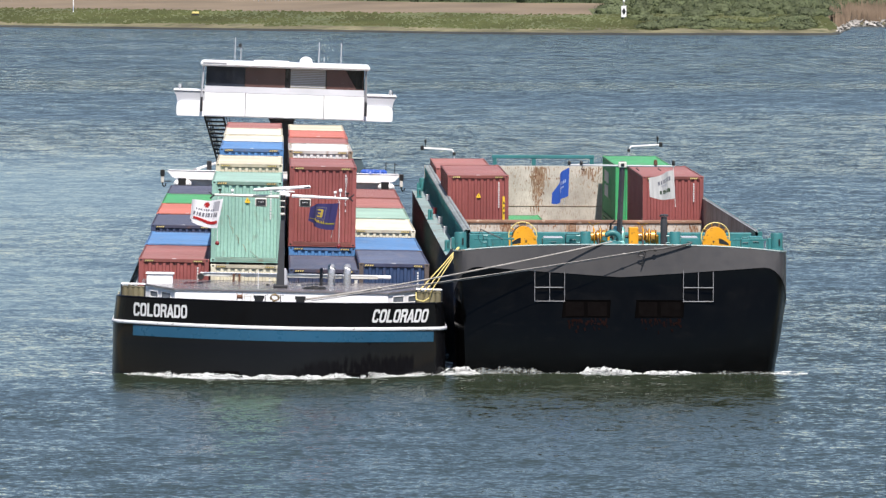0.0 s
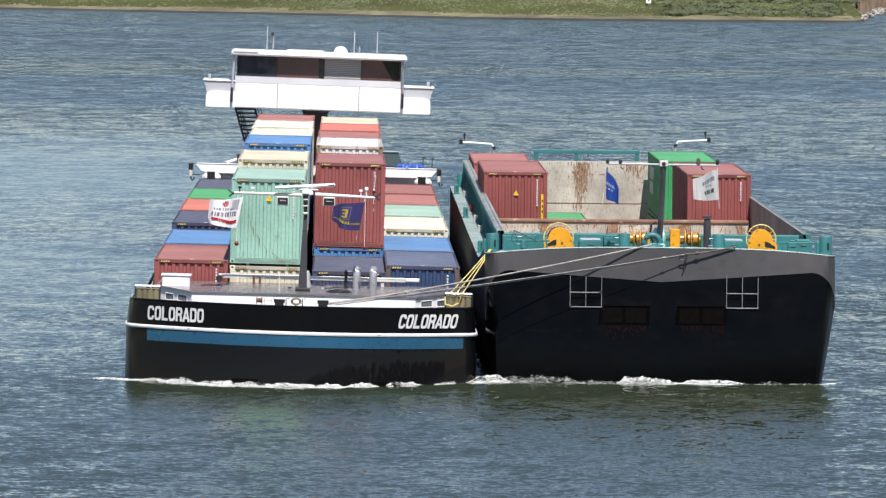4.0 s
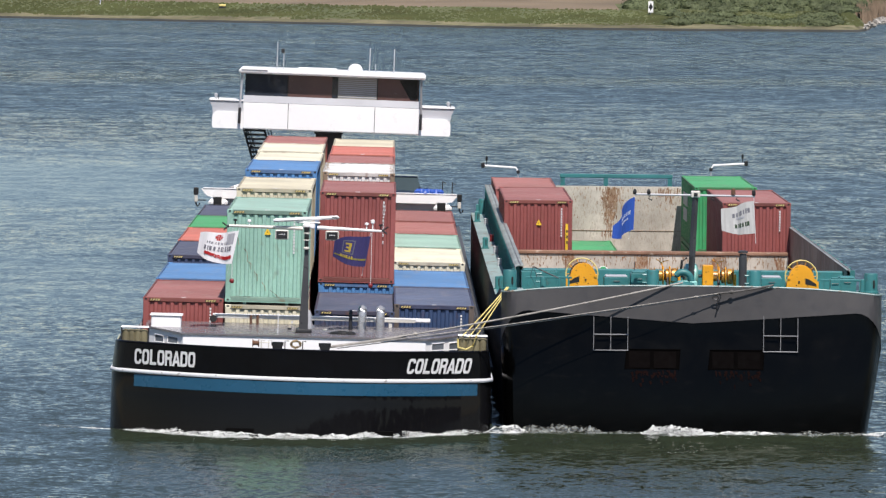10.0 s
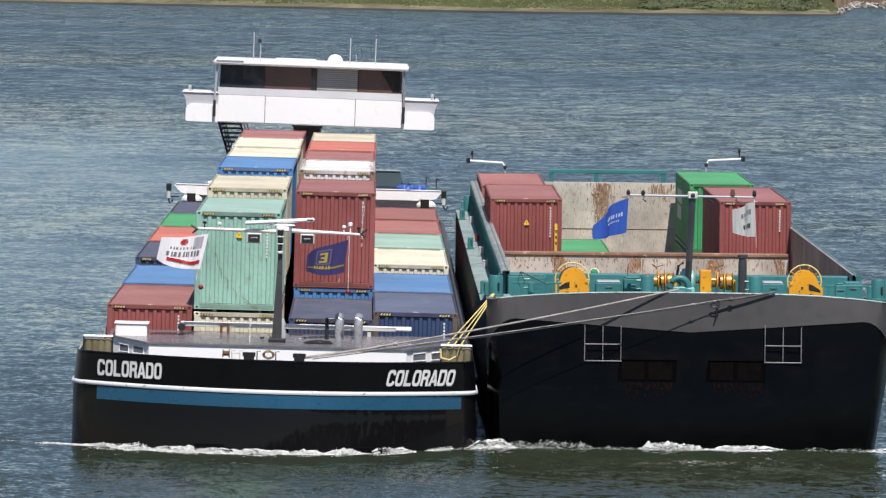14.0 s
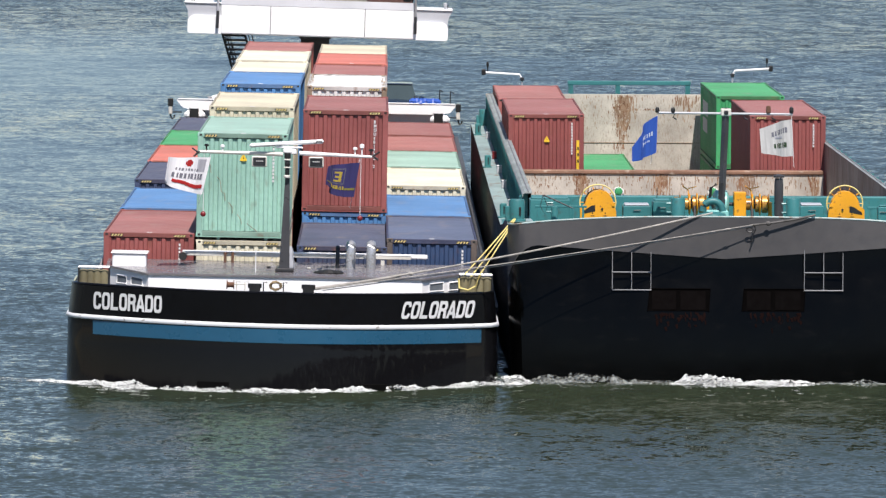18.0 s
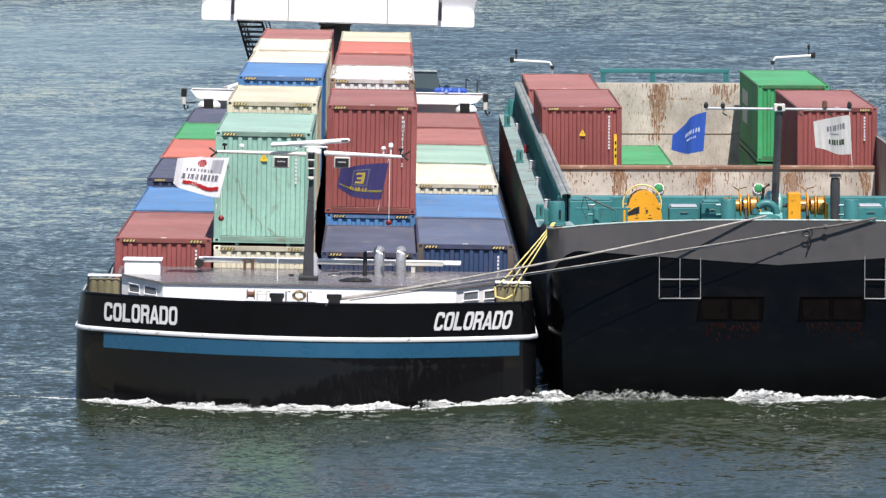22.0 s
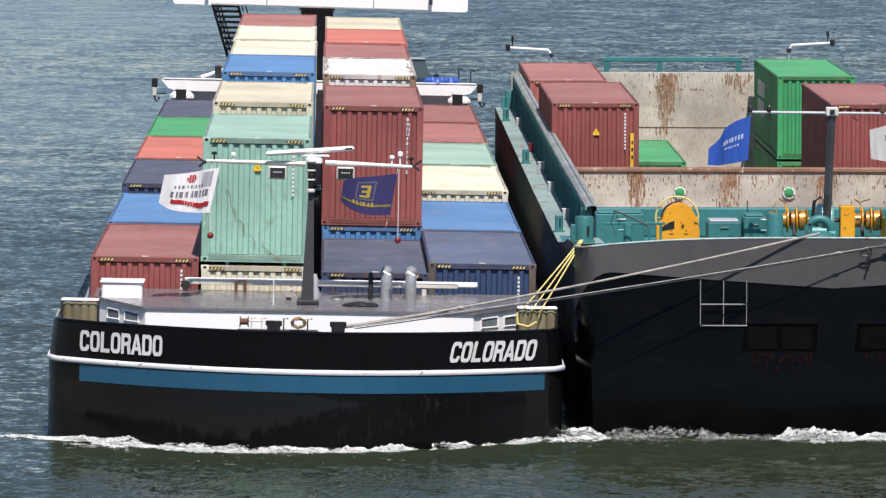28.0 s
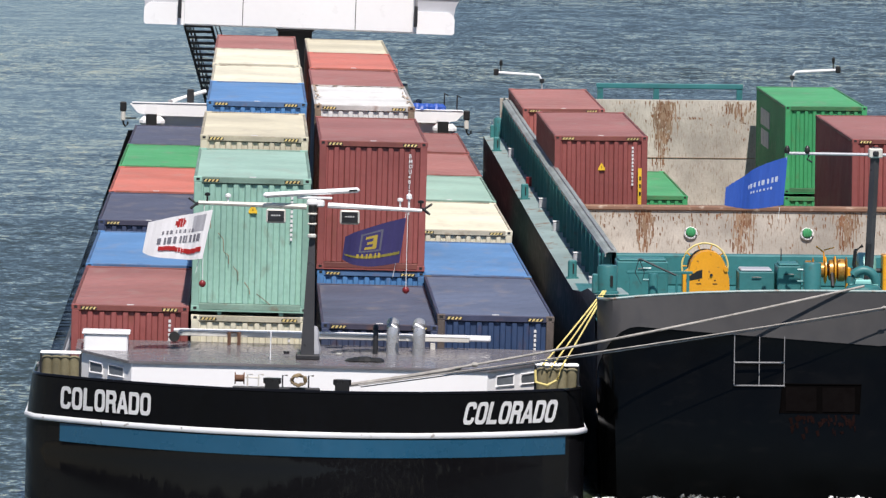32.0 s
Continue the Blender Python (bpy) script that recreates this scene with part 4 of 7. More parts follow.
def barge():
    b = thing("cargo_barge", Matrix(), "black dumb barge with teal deck and open cargo hold", "barge", "barge")
    half = (BR - BL) / 2
    xs = [BMID + half * s for s in (-1, -0.998, -0.994, -0.985, -0.97, -0.95, -0.92, -0.89, -0.86, -0.8, -0.65, -0.5, -0.35, -0.2, -0.05, 0, 0.05, 0.2, 0.35, 0.5, 0.65, 0.8, 0.86, 0.89, 0.92, 0.95, 0.97, 0.985, 0.994, 0.998, 1)]

    def knuckle(x):
        """Height of the edge where the headlog turns under."""
        u = (x - BMID) / half
        a = abs(u)
        mid = 3.24 + 0.33 * min(1, a / 0.86)
        return mid - (1.15 * (1 - math.sqrt(max(0.0, 1 - ((a - 0.86) / 0.14) ** 2))) if a > 0.86 else 0)

    def top(x):
        u = abs(x - BMID) / half
        return 4.33 - 0.26 * u ** 3

    head = Shape()
    head.sheet([[(x, barge_bow_y(x) + p, z(x)) for x in xs] for z, p in ((knuckle, 0.0), (lambda x: (knuckle(x) + top(x)) / 2, 0.06), (top, 0.12))])
    part("headlog", head, BARGE_GREY, b, "scuffed upper bow plating, its sunlit grey put into colour", True)
    rake = Shape()
    rows = []
    for k in (0, 0.05, 0.12, 0.2, 0.3, 0.4, 0.5, 0.6, 0.7, 0.8, 0.9, 1.0):
        rows.append([(x - (x - BMID) / half * (0.50 if x > BMID else 0.12) * k, barge_bow_y(x) + rake_y(k), knuckle(x) * (1 - k) - 0.4 * k) for x in xs])
    rake.sheet(rows)
    part("bow_plating", rake, BARGE_BLACK, b, "black raked bow plating, its shade put into colour", True)
    lip = Shape()
    lip.sheet([[(x, barge_bow_y(x), knuckle(x)) for x in xs], [(x, barge_bow_y(x) + 0.06, knuckle(x) - 0.002) for x in xs]])
    part("knuckle_edge", lip, BARGE_GREY, b)
    inner = Shape()
    inner.sheet([[(x, barge_bow_y(x) + 0.17, top(x) - 0.005) for x in xs], [(x, barge_bow_y(x) + 0.18, 3.58) for x in xs]])
    part("bulwark_inside", inner, TEAL, b)
    cap = Shape()
    cap.tube([(x, barge_bow_y(x) + 0.13, top(x) + 0.01) for x in xs], 0.03, 6)
    part("bow_edge_bead", cap, TEAL_PALE, b, "worn pale edge along the bow")
    deck = Shape()
    deck.sheet([[(x, barge_bow_y(x) + 0.15, 3.6) for x in xs], [(x, 8, 3.6) for x in xs]])
    part("bow_deck", deck, TEAL, b, "teal painted foredeck")
    # sides
    for x, sx in ((BL, -1), (BR, 1)):
        s = Shape()
        rows = []
        for y, zt in ((-1.1, 4.07), (2, 3.95), (5, 3.65), (9, 3.38), (14, 3.36), (30, 3.3), (72.4, 3.3)):
            rows.append([(x - sx * (0.5 if sx > 0 else 0.12) * max(0.0, (13 - y) / 14), y, -0.6), (x, y, zt)])
        s.sheet(rows)
        part("side_plating", s, BARGE_SIDE, b, "scraped black side plating")
        g = Shape()
        xi = x - sx * (0.70 if sx < 0 else 0.40)
        g.sheet([[(x, y, zt), (xi, y, zt + 0.02)] for y, zt in ((-1.4, 4.07), (2, 3.95), (5, 3.65), (9, 3.38), (30, 3.3), (72.4, 3.3))])
        part("side_deck", g, TEAL_PALE, b, "faded teal side deck")
        # coaming with top flange and ribs
        c = Shape()
        ys = [6, 20, 37, 50, 62, 71.6]
        ztop2 = lambda y: float(np.interp(y, [6, 37, 64, 72], [4.40, 4.36, 4.38, 4.40]))
        c.sheet([[(xi, y, 3.1), (xi, y, ztop2(y))] for y in ys + [75.0]])
        part("coaming_plate", c, TEAL, b)
        ci = Shape()
        ci.sheet([[(xi - sx * 0.1, y, 0.3), (xi - sx * 0.1, y, min(4.2, ztop2(y)) if y > 72 else ztop2(y))] for y in ys + [75.0]])
        part("hold_side", ci, HOLD_GREY, b, "scraped grey hold side wall")
        fl = Shape()
        lip = [(-0.12, 0.02), (-0.02, 0.02), (0.0, 0.0), (0.0, -0.05), (-0.02, -0.05), (-0.02, -0.01), (-0.04, 0.0), (-0.12, 0.0)] if sx > 0 else [(-0.12, 0.06), (0.08, 0.06), (0.15, 0.01), (0.15, -0.07), (0.13, -0.07), (0.13, -0.0), (0.07, 0.03), (-0.12, 0.03)]
        fl.sheet([[(xi + sx * a, y, ztop2(y) + h) for a, h in lip] for y in ys], 0, True)
        fl.add([(xi + sx * a, ys[0], ztop2(ys[0]) + h) for a, h in lip], [(0, 1, 6, 7), (1, 2, 5, 6), (2, 3, 4, 5)])
        part("coaming_flange", fl, FLANGE, b, "grey worn coaming rail with a turned-down lip")
        part("flange_bead", Shape().tube([(xi - sx * 0.02, y, ztop2(y) + (0.075 if sx < 0 else 0.03)) for y in ys], 0.022, 6), STEEL_GREY, b)
        n = 33
        for i in range(n):
            y = 6.5 + i * 2.0
            r = Shape().box(-0.09, 0.09, -0.03, 0.03, 0, ztop2(y) - 0.02 - float(np.interp(y, [2, 5, 9, 30, 78], [3.95, 3.65, 3.38, 3.3, 3.3])), 0.006)
            part("coaming_rib", r, TEAL, b, at=pose(xi + sx * 0.09, y, float(np.interp(y, [2, 5, 9, 30, 78], [3.95, 3.65, 3.38, 3.3, 3.3]))))
    part("front_coaming", Shape().box(BL + 0.5, BR - 0.5, 7.6, 8.0, 3.6, 4.28, 0.03), TEAL, b, "teal front coaming of the hold")
    bulk = Shape().box(BL + 0.6, BR - 0.6, 35.9, 36.2, 0.3, 3.4)
    part("hold_bulkhead", bulk, HOLD_BEIGE, b, "rust-streaked beige hold bulkhead")
    part("bulkhead_cap", Shape().box(BL + 0.6, BR - 0.6, 35.84, 36.26, 3.4, 3.53, 0.03), RUST_CAP, b, "rusty bulkhead top edge")
    part("aft_bulkhead", Shape().box(BL + 0.6, BR - 0.6, 75.0, 75.3, 0.3, 4.33), HOLD_BEIGE, b, "rust-streaked beige aft hold bulkhead")
    # rust that ran down from the top edges, and scattered scabs
    rr = random.Random(21)
    for x, y, z0, z1, w, count in ((11.45, 75.0, 1.9, 4.31, 0.13, 330), (11.62, 75.0, 3.0, 4.31, 0.2, 170), (13.9, 75.0, 3.6, 4.31, 0.25, 80), (12.3, 75.0, 3.72, 3.80, 0.3, 26), (12.0, 75.0, 2.4, 4.31, 1.4, 120),
                                   (8.83, 35.9, 2.3, 3.42, 0.12, 150), (11.37, 35.9, 2.0, 3.42, 0.14, 170), (14.05, 35.9, 2.3, 3.42, 0.14, 140), (16.3, 35.9, 2.2, 3.42, 0.12, 90), (11.4, 35.9, 1.8, 3.42, 3.0, 170), (11.4, 35.9, 2.9, 3.4, 2.8, 240)):
        s = Shape()
        for _ in range(count):
            px = rr.gauss(x, w) if w < 1 else x + rr.uniform(-1.75, 1.75) * w
            if not 6.5 < px < 16.4:
                continue
            top = z1 - abs(rr.gauss(0, 0.4)) * (z1 - z0)
            wide = rr.uniform(0.006, 0.028) * (1 if w < 1 else 0.8)
            low = max(z0, top - rr.uniform(0.03, 0.28) * (1 if w < 1 else 0.5))
            if top > low:
                q = y - rr.uniform(0.003, 0.007)
                s.add([(px - wide, q, top), (px - wide * 0.2, q, top + wide), (px + wide, q, top - wide), (px + wide * 0.6, q, low + wide), (px - wide * 0.1, q, low), (px - wide * 0.8, q, low + 2 * wide)], [(0, 1, 2, 3, 4, 5)], 1 if rr.random() < 0.62 else 0)
        tagged(part("rust_stain", s, [RUST_EDGE, RUST_PALE], b, "brown rust stains on the bulkhead"), kind="stuff")
    part("wall_seam", Shape().box(9.4, 14.4, 74.975, 74.995, 2.52, 2.535), RUST_PALE, b)
    part("hold_floor", Shape().box(BL + 0.75, BR - 0.75, 7, 75, 0.0, 0.25), HOLD_GREY, b)
    part("stern_deck", Shape().box(BL + 0.8, BR - 0.8, 75.31, 84, 2.6, 3.3), TEAL, b)
    part("stern_plating", Shape().box(BL + 0.8, BR - 0.8, 75.31, 84, -0.6, 2.6), BARGE_SIDE, b)
    for x in (10.01, 13.02):
        ring = Shape().tube([(x + 0.15 * math.cos(q), 35.86, 2.83 + 0.14 * math.sin(q)) for q in (2 * math.pi * i / 20 for i in range(21))], 0.03, 6)
        plug = part("vent_rim", ring, MARK_WHITE, b, "white ring on the bulkhead", True)
        part("vent_cover", Shape().lathe([(0.125, 0.0), (0.125, -0.05), (0.09, -0.075), (0.02, -0.08)], (x, 35.87, 2.86), "y", 18), C_BRIGHT, plug, "green domed cover", True)
        for dx in (-0.07, 0.0, 0.07):
            part("cover_rib", Shape().box(x + dx - 0.01, x + dx + 0.01, 35.785, 35.80, 2.77, 2.97), C_BRIGHT, plug)
    for x0, zt in ((8.50, 3.50), (13.55, 3.50)):
        y = barge_bow_y(x0 + 0.5) + rake_y((knuckle(x0 + 0.5) - 2.42) / (knuckle(x0 + 0.5) + 0.4)) - 0.03
        fr = part("guard_frame", Shape().box(x0, x0 + 1.04, y - 0.03, y + 0.02, 2.41, 2.44, 0.008), STEEL_GREY, b, "thin grey square guard frame on the bow")
        part("cross_bar", Shape().box(x0, x0 + 1.04, y - 0.03, y + 0.02, 2.88, 2.91, 0.008), STEEL_GREY, fr)
        for dx in (0, 0.507, 1.014):
            part("upright_bar", Shape().box(x0 + dx, x0 + dx + 0.018, y - 0.02, y + 0.01, 2.43, zt - 0.07 - (0.06 if dx > 0.5 else 0.0) + 0.05), STEEL_GREY, fr)
    for x0, x1 in ((9.44, 11.04), (11.92, 13.54)):
        def face(x, z):
            k = (knuckle(x) - z) / (knuckle(x) + 0.4)
            return barge_bow_y(x) + rake_y(k) - 0.012

        def slab(quad, deep):
            return Shape().add([(x, face(x, z) - h, z) for h in (deep, -0.01) for x, z in quad], [(0, 1, 2, 3), (4, 5, 6, 7), (0, 1, 5, 4), (1, 2, 6, 5), (2, 3, 7, 6), (3, 0, 4, 7)])

        # nothing is cut out: a proud black slab carries the recess's shade
        pk = part("anchor_pocket", slab([(x0, 1.88), (x1, 1.88), (x1 + 0.05, 2.46), (x0 + 0.05, 2.46)], 0.004), PLATE_DULL, b, "slab for the anchor recess, its shade put into black")
        mid = (x0 + x1) / 2
        for a, z in ((x0 + 0.12, mid - 0.06), (mid + 0.06, x1 - 0.08)):
            part("pocket_plate", slab([(a, 1.92), (z, 1.92), (z, 2.4), (a, 2.4)], 0.012), POCKET_RED, pk, "dull reddish plate in the recess")
        rim = Shape().tube([(x, face(x, z) - 0.01, z) for x, z in ((x0, 1.88), (x0 + 0.05, 2.46), (x1 + 0.05, 2.46), (x1, 1.88))], 0.018, 5)
        part("pocket_rim", rim, PLATE_DULL, pk)
        rr = random.Random(int(x0 * 10))
        scuff = Shape()
        for _ in range(46):
            px, pz = rr.uniform(x0 + 0.2, x1 - 0.05), 1.85 - abs(rr.gauss(0, 0.14))
            a, h = rr.uniform(0.01, 0.05), rr.uniform(0.02, 0.12)
            scuff.add([(px - a, face(px, pz) - 0.003, pz), (px + a * 0.6, face(px, pz) - 0.003, pz + 0.02), (px + a, face(px, pz - h) - 0.003, pz - h), (px, face(px, pz - h) - 0.003, pz - h - 0.03)], [(0, 1, 2, 3)])
        tagged(part("anchor_scuff", scuff, SCUFF_RED, pk, "dull red scrape marks under the recess"), kind="stuff")
    return b


barge()
HOLD = "barge"
red_box = container(C_RED, 7.72, 37.0, 2.36, LONG, 2.896, "oxide red steel container standing in the barge hold", HOLD, code=11, tri=(0.02, 2.0), group="containers in the hold")
container(C_RED_B, 7.82, 62.0, 2.10, LONG, 2.591, "brick red steel container behind another red one", HOLD, group="containers in the hold")
green_box = container(C_BRIGHT, 15.57, 62.0, 2.24, LONG, 2.591, "bright green steel container beside the hold wall", HOLD, group="containers in the hold", stripes=False)
container(C_RED, 15.46, 37.0, 2.34, LONG, 2.896, "oxide red steel container in the barge hold", HOLD, code=8, group="containers in the hold")
container(C_BRIGHT, 10.30, 62.0, 0.25, LONG, 1.90, "bright green container sunk low in the hold", HOLD, group="containers in the hold", stripes=False)
for m, x, y, z, what in ((C_NAVY, 7.72, 37.0, 2.36, "navy"), (C_RED, 7.82, 62.0, 2.10, "oxide red"), (C_BRIGHT, 15.57, 62.0, 2.16, "bright green"), (C_BLUE, 15.46, 37.0, 2.34, "cobalt blue")):
    container(m, x, y, 0.25, LONG, z - 0.255, f"{what} container at the bottom of the hold", HOLD, stripes=False, group="containers in the hold")
strip = Shape().box(0.97, 1.08, 0.006, 0.02, 0.9, 2.06)
panel = part("inspection_panel", strip, MARK_YELLOW, red_box, "narrow yellow panel on the container front")
for z in (1.75, 1.55, 1.35):
    part("print_bar", Shape().box(1.0, 1.05, 0.001, 0.007, z, z + 0.1), BLACK, panel)
w = WIDTH / 2
for row, (ya, yb) in enumerate(((6.4, 10.2), (6.8, 10.0))):
    for i in range(6 - row):
        y0 = ya + (yb - ya) * i / (6 - row)
        z0 = 1.55 - 0.62 * row
        part("side_print", Shape().box(-w - 0.004, -w + 0.02, y0, y0 + 0.42, z0, z0 + 0.5), GREY_PAINT, green_box, "pale worn print on the container side")
part("front_print", Shape().box(0.05, 0.55, 0.008, 0.02, 2.16, 2.25), MARK_WHITE, green_box)

# ---- wheelhouse and stern of the vessel ----


def wheelhouse():
    w = thing("wheelhouse", pose(0, 76, 0) @ pose(-0.06, 0, 7.42, 0, 0.65, 0) @ pose(0.1, 0, -7.5), "white raised wheelhouse with wide dark windows and wings", "wheelhouse")
    part("roof", Shape().box(-3.95, 3.70, -0.55, 4.2, 8.76, 8.96, 0.07), WHITE, w, "white overhanging roof", True)
    part("roof_edge", Shape().box(-3.85, -2.75, -0.6, 0.2, 8.90, 9.0, 0.03), WHITE, w)
    part("roof_hatch", Shape().box(-1.55, 0.05, 0.2, 1.6, 8.96, 9.06, 0.03), WHITE, w, "low white hatch on the roof")
    dome = Shape().lathe([(0.30, 0), (0.31, 0.08), (0.28, 0.2), (0.2, 0.3), (0.1, 0.345), (0.01, 0.36)], (0.80, 0.6, 8.94))
    part("radome", dome, WHITE, w, "white half-round radome", True)
    for x, h, r in ((-2.42, 1.05, 0.022), (-2.15, 0.75, 0.02), (1.38, 0.95, 0.022), (1.62, 0.3, 0.015), (2.38, 0.95, 0.022)):
        part("aerial", Shape().tube([(x, 0.8, 8.9), (x, 0.8, 9.0 + h)], r, 6), GREY_PAINT, w, "thin upright aerial")
    part("camera_head", Shape().box(-2.26, -2.12, 0.7, 0.9, 9.62, 9.80, 0.03), STEEL_DARK, w)
    part("apron", Shape().box(-3.75, 3.5, -0.1, 3.8, 6.48, 7.60, 0.05), WHITE, w, "white curved apron below the windows")
    for x in (-1.88, 1.66):
        part("apron_seam", Shape().box(x - 0.012, x + 0.012, -0.104, -0.08, 6.54, 7.58), STEEL_DARK, w)
    for x0, x1, sx in ((-4.98, -3.72, -1), (3.47, 4.78, 1)):
        outer, inner = (x0, x1) if sx < 0 else (x1, x0)
        rim = outer + sx * 0.16
        bend = [(outer - sx * (0.26 - 0.26 * math.sin(q)), 6.92 + 0.26 * math.cos(q)) for q in (math.pi / 2 * i / 8 for i in range(9))]
        foot = [(outer, 6.54), (outer - sx * 0.06, 6.48)]
        wing = part("bridge_wing", Shape().prism([(inner, 6.48), (inner, 7.18)] + bend + foot, -0.09, 2.5, axis="y"), WHITE, w, "white rounded bridge wing", True)
        flare = Shape().prism([(inner, 7.0), (outer - sx * 0.03, 7.0), (outer + sx * 0.02, 7.35), (rim, 7.62), (inner, 7.62)], 0.04, 2.4, axis="y")
        # the coaming leans outwards; grey paint carries its shade
        part("wing_coaming", flare, GREY_PAINT, wing, "flared wing coaming, its shade put into grey paint")
        part("wing_edge", Shape().box(min(inner, rim), max(inner, rim), -0.02, 2.5, 7.60, 7.66, 0.02), WHITE, wing)
        lx = outer - sx * 0.12
        part("wing_light", Shape().lathe([(0.05, 0), (0.05, 0.1), (0.07, 0.12), (0.07, 0.2), (0.03, 0.24)], (lx, 0.3, 7.66), seg=10), GREY_PAINT, wing)
        part("light_bracket", Shape().tube([(lx + 0.1, 0.3, 7.66), (lx + 0.08, 0.3, 7.82)], 0.018, 5), STEEL_DARK, wing)
    part("sill", Shape().add([(-3.74, -0.1, 7.58), (3.5, -0.1, 7.58), (3.5, -0.02, 7.86), (-3.74, -0.02, 7.86), (-3.74, 0.3, 7.58), (3.5, 0.3, 7.58), (3.5, 0.3, 7.86), (-3.74, 0.3, 7.86)],
                             [(0, 1, 2, 3), (4, 5, 6, 7), (0, 3, 7, 4), (1, 2, 6, 5), (3, 2, 6, 7)]), GREY_PAINT, w, "pale grey sill below the windows")
    part("cabin_back", Shape().box(-3.6, 3.4, 3.4, 3.6, 7.6, 8.76), GREY_PAINT, w)
    for x in (-3.68, 3.40):
        part("cabin_side", Shape().box(x, x + 0.05, 0.1, 3.5, 7.84, 8.76), GLASS, w)
    for x0, x1, m in ((-3.66, -1.95, GLASS_BLUE), (-1.92, -0.12, GLASS_BROWN), (0.12, 1.72, BLIND), (1.75, 3.40, GLASS_BROWN)):
        part("window_pane", Shape().box(x0, x1, 0.0, 0.03, 7.86, 8.76), m, w, {"GLASS": "dark tinted window pane"}.get(m.name, ""))
    for i in range(11):
        part("blind_slat", Shape().box(0.14, 1.70, -0.012, 0.0, 7.92 + i * 0.078, 7.955 + i * 0.078), GREY_PAINT, w)
    part("window_post", Shape().box(-0.12, 0.12, -0.01, 0.06, 7.86, 8.76), GLASS, w)
    part("tilted_pane", Shape().add([(2.6, -0.006, 8.74), (3.38, -0.006, 8.74), (3.38, -0.006, 7.9), (3.1, -0.006, 7.9)], [(0, 1, 2, 3)]), GLASS, w)
    for x in (-1.935, 1.735):
        part("mullion", Shape().box(x - 0.02, x + 0.02, -0.02, 0.05, 7.85, 8.76), BLACK, w)
    for x in (-3.86, 3.55):
        part("support_post", Shape().tube([(x, -0.25, 6.75), (x, -0.25, 7.4), (x + (0.06 if x < 0 else -0.03), -0.3, 8.78)], 0.045, 10), STEEL_GREY if x > 0 else GREY_PAINT, w, "grey upright post between wing and roof", True)
        part("post_sleeve", Shape().tube([(x, -0.25, 6.7), (x, -0.25, 7.35)], 0.06, 10), STEEL_DARK, w, "", True)
    return w


wheelhouse()

column = thing("wheelhouse_column", pose(0, 78, 0), "dark steel lifting column under the wheelhouse", "column")
part("stem", Shape().box(-0.72, 0.36, 0, 0.6, 0.66, 6.3, 0.02), STEEL_DARK, column)
part("cross_beam", Shape().box(-0.78, 0.42, -0.1, 0.7, 6.25, 6.5, 0.02), STEEL_DARK, column)

stair = thing("access_stair", pose(-3.75, 79.0, 2.4), "dark steel lattice stair up to the wheelhouse", "stair")
for dx in (0.0, 0.85):
    part("stringer", Shape().tube([(dx, 0, 4.1), (dx + 1.15, 0.6, 0.3)], 0.05, 6), STEEL_DARK, stair)
    part("handrail", Shape().tube([(dx, 0, 4.9), (dx, 0, 4.1), (dx, 0, 4.9), (dx + 1.15, 0.6, 1.2), (dx + 1.15, 0.6, 0.3)], 0.025, 6), STEEL_DARK, stair)
    part("mid_rail", Shape().tube([(dx, 0, 4.5), (dx + 1.15, 0.6, 0.8)], 0.02, 6), STEEL_DARK, stair)
for i in range(22):
    u = i / 21
    part("tread", Shape().box(u * 1.15, 0.85 + u * 1.15, -0.2 + 0.6 * u, 0.2 + 0.6 * u, 4.04 - 3.8 * u, 4.12 - 3.8 * u), STEEL_DARK, stair)
for i in range(6):
    u = i / 6
    part("lattice_bar", Shape().tube([(u * 1.15, 0, 4.9 - 3.75 * u), (0.1 + u * 1.15 + 0.1, 0.05, 4.1 - 3.8 * u - 0.5)], 0.02, 5), STEEL_DARK, stair)


def stern_house():
    h = thing("stern_house", pose(0, 75.3, 0.3), "white low stern accommodation with flared roof edges", "deckhouse")
    part("walls", Shape().box(-4.9, 4.75, 0.3, 1.6, 0.3, 3.3), WHITE, h, "white accommodation walls").name = "wall_block"
    roof = Shape()
    prof = [(-5.30, 3.66), (-5.05, 3.38), (-4.7, 3.3), (4.55, 3.3), (4.95, 3.38), (5.2, 3.66), (5.1, 3.68), (-5.2, 3.68)]
    roof.prism(prof, 0, 0.35, axis="y")
    part("flared_roof", roof, WHITE, h, "white flared roof edge")
    part("roof_top", Shape().box(-5.24, 5.14, -0.03, 0.2, 3.684, 3.72, 0.01), WHITE, h)
    part("lower_fender", Shape().box(-5.0, -4.2, -0.15, 0.25, 2.95, 3.28, 0.12), WHITE, h, "", True)
    part("lower_fender", Shape().box(4.2, 4.95, -0.15, 0.25, 2.95, 3.28, 0.12), WHITE, h, "", True)
    for x in (-4.62, 4.52):
        part("white_marker_panel", Shape().box(x - 0.17, x + 0.17, -0.2, -0.16, 3.36, 3.66), WHITE, h)
        part("black_marker_panel", Shape().box(x - 0.17, x + 0.17, -0.2, -0.16, 2.9, 3.355), BLACK, h)
    part("car_deck", Shape().box(-4.7, 4.6, 1.7, 22, 2.2, 2.44), DECK_GREY, h, "dark stern deck")
    return h


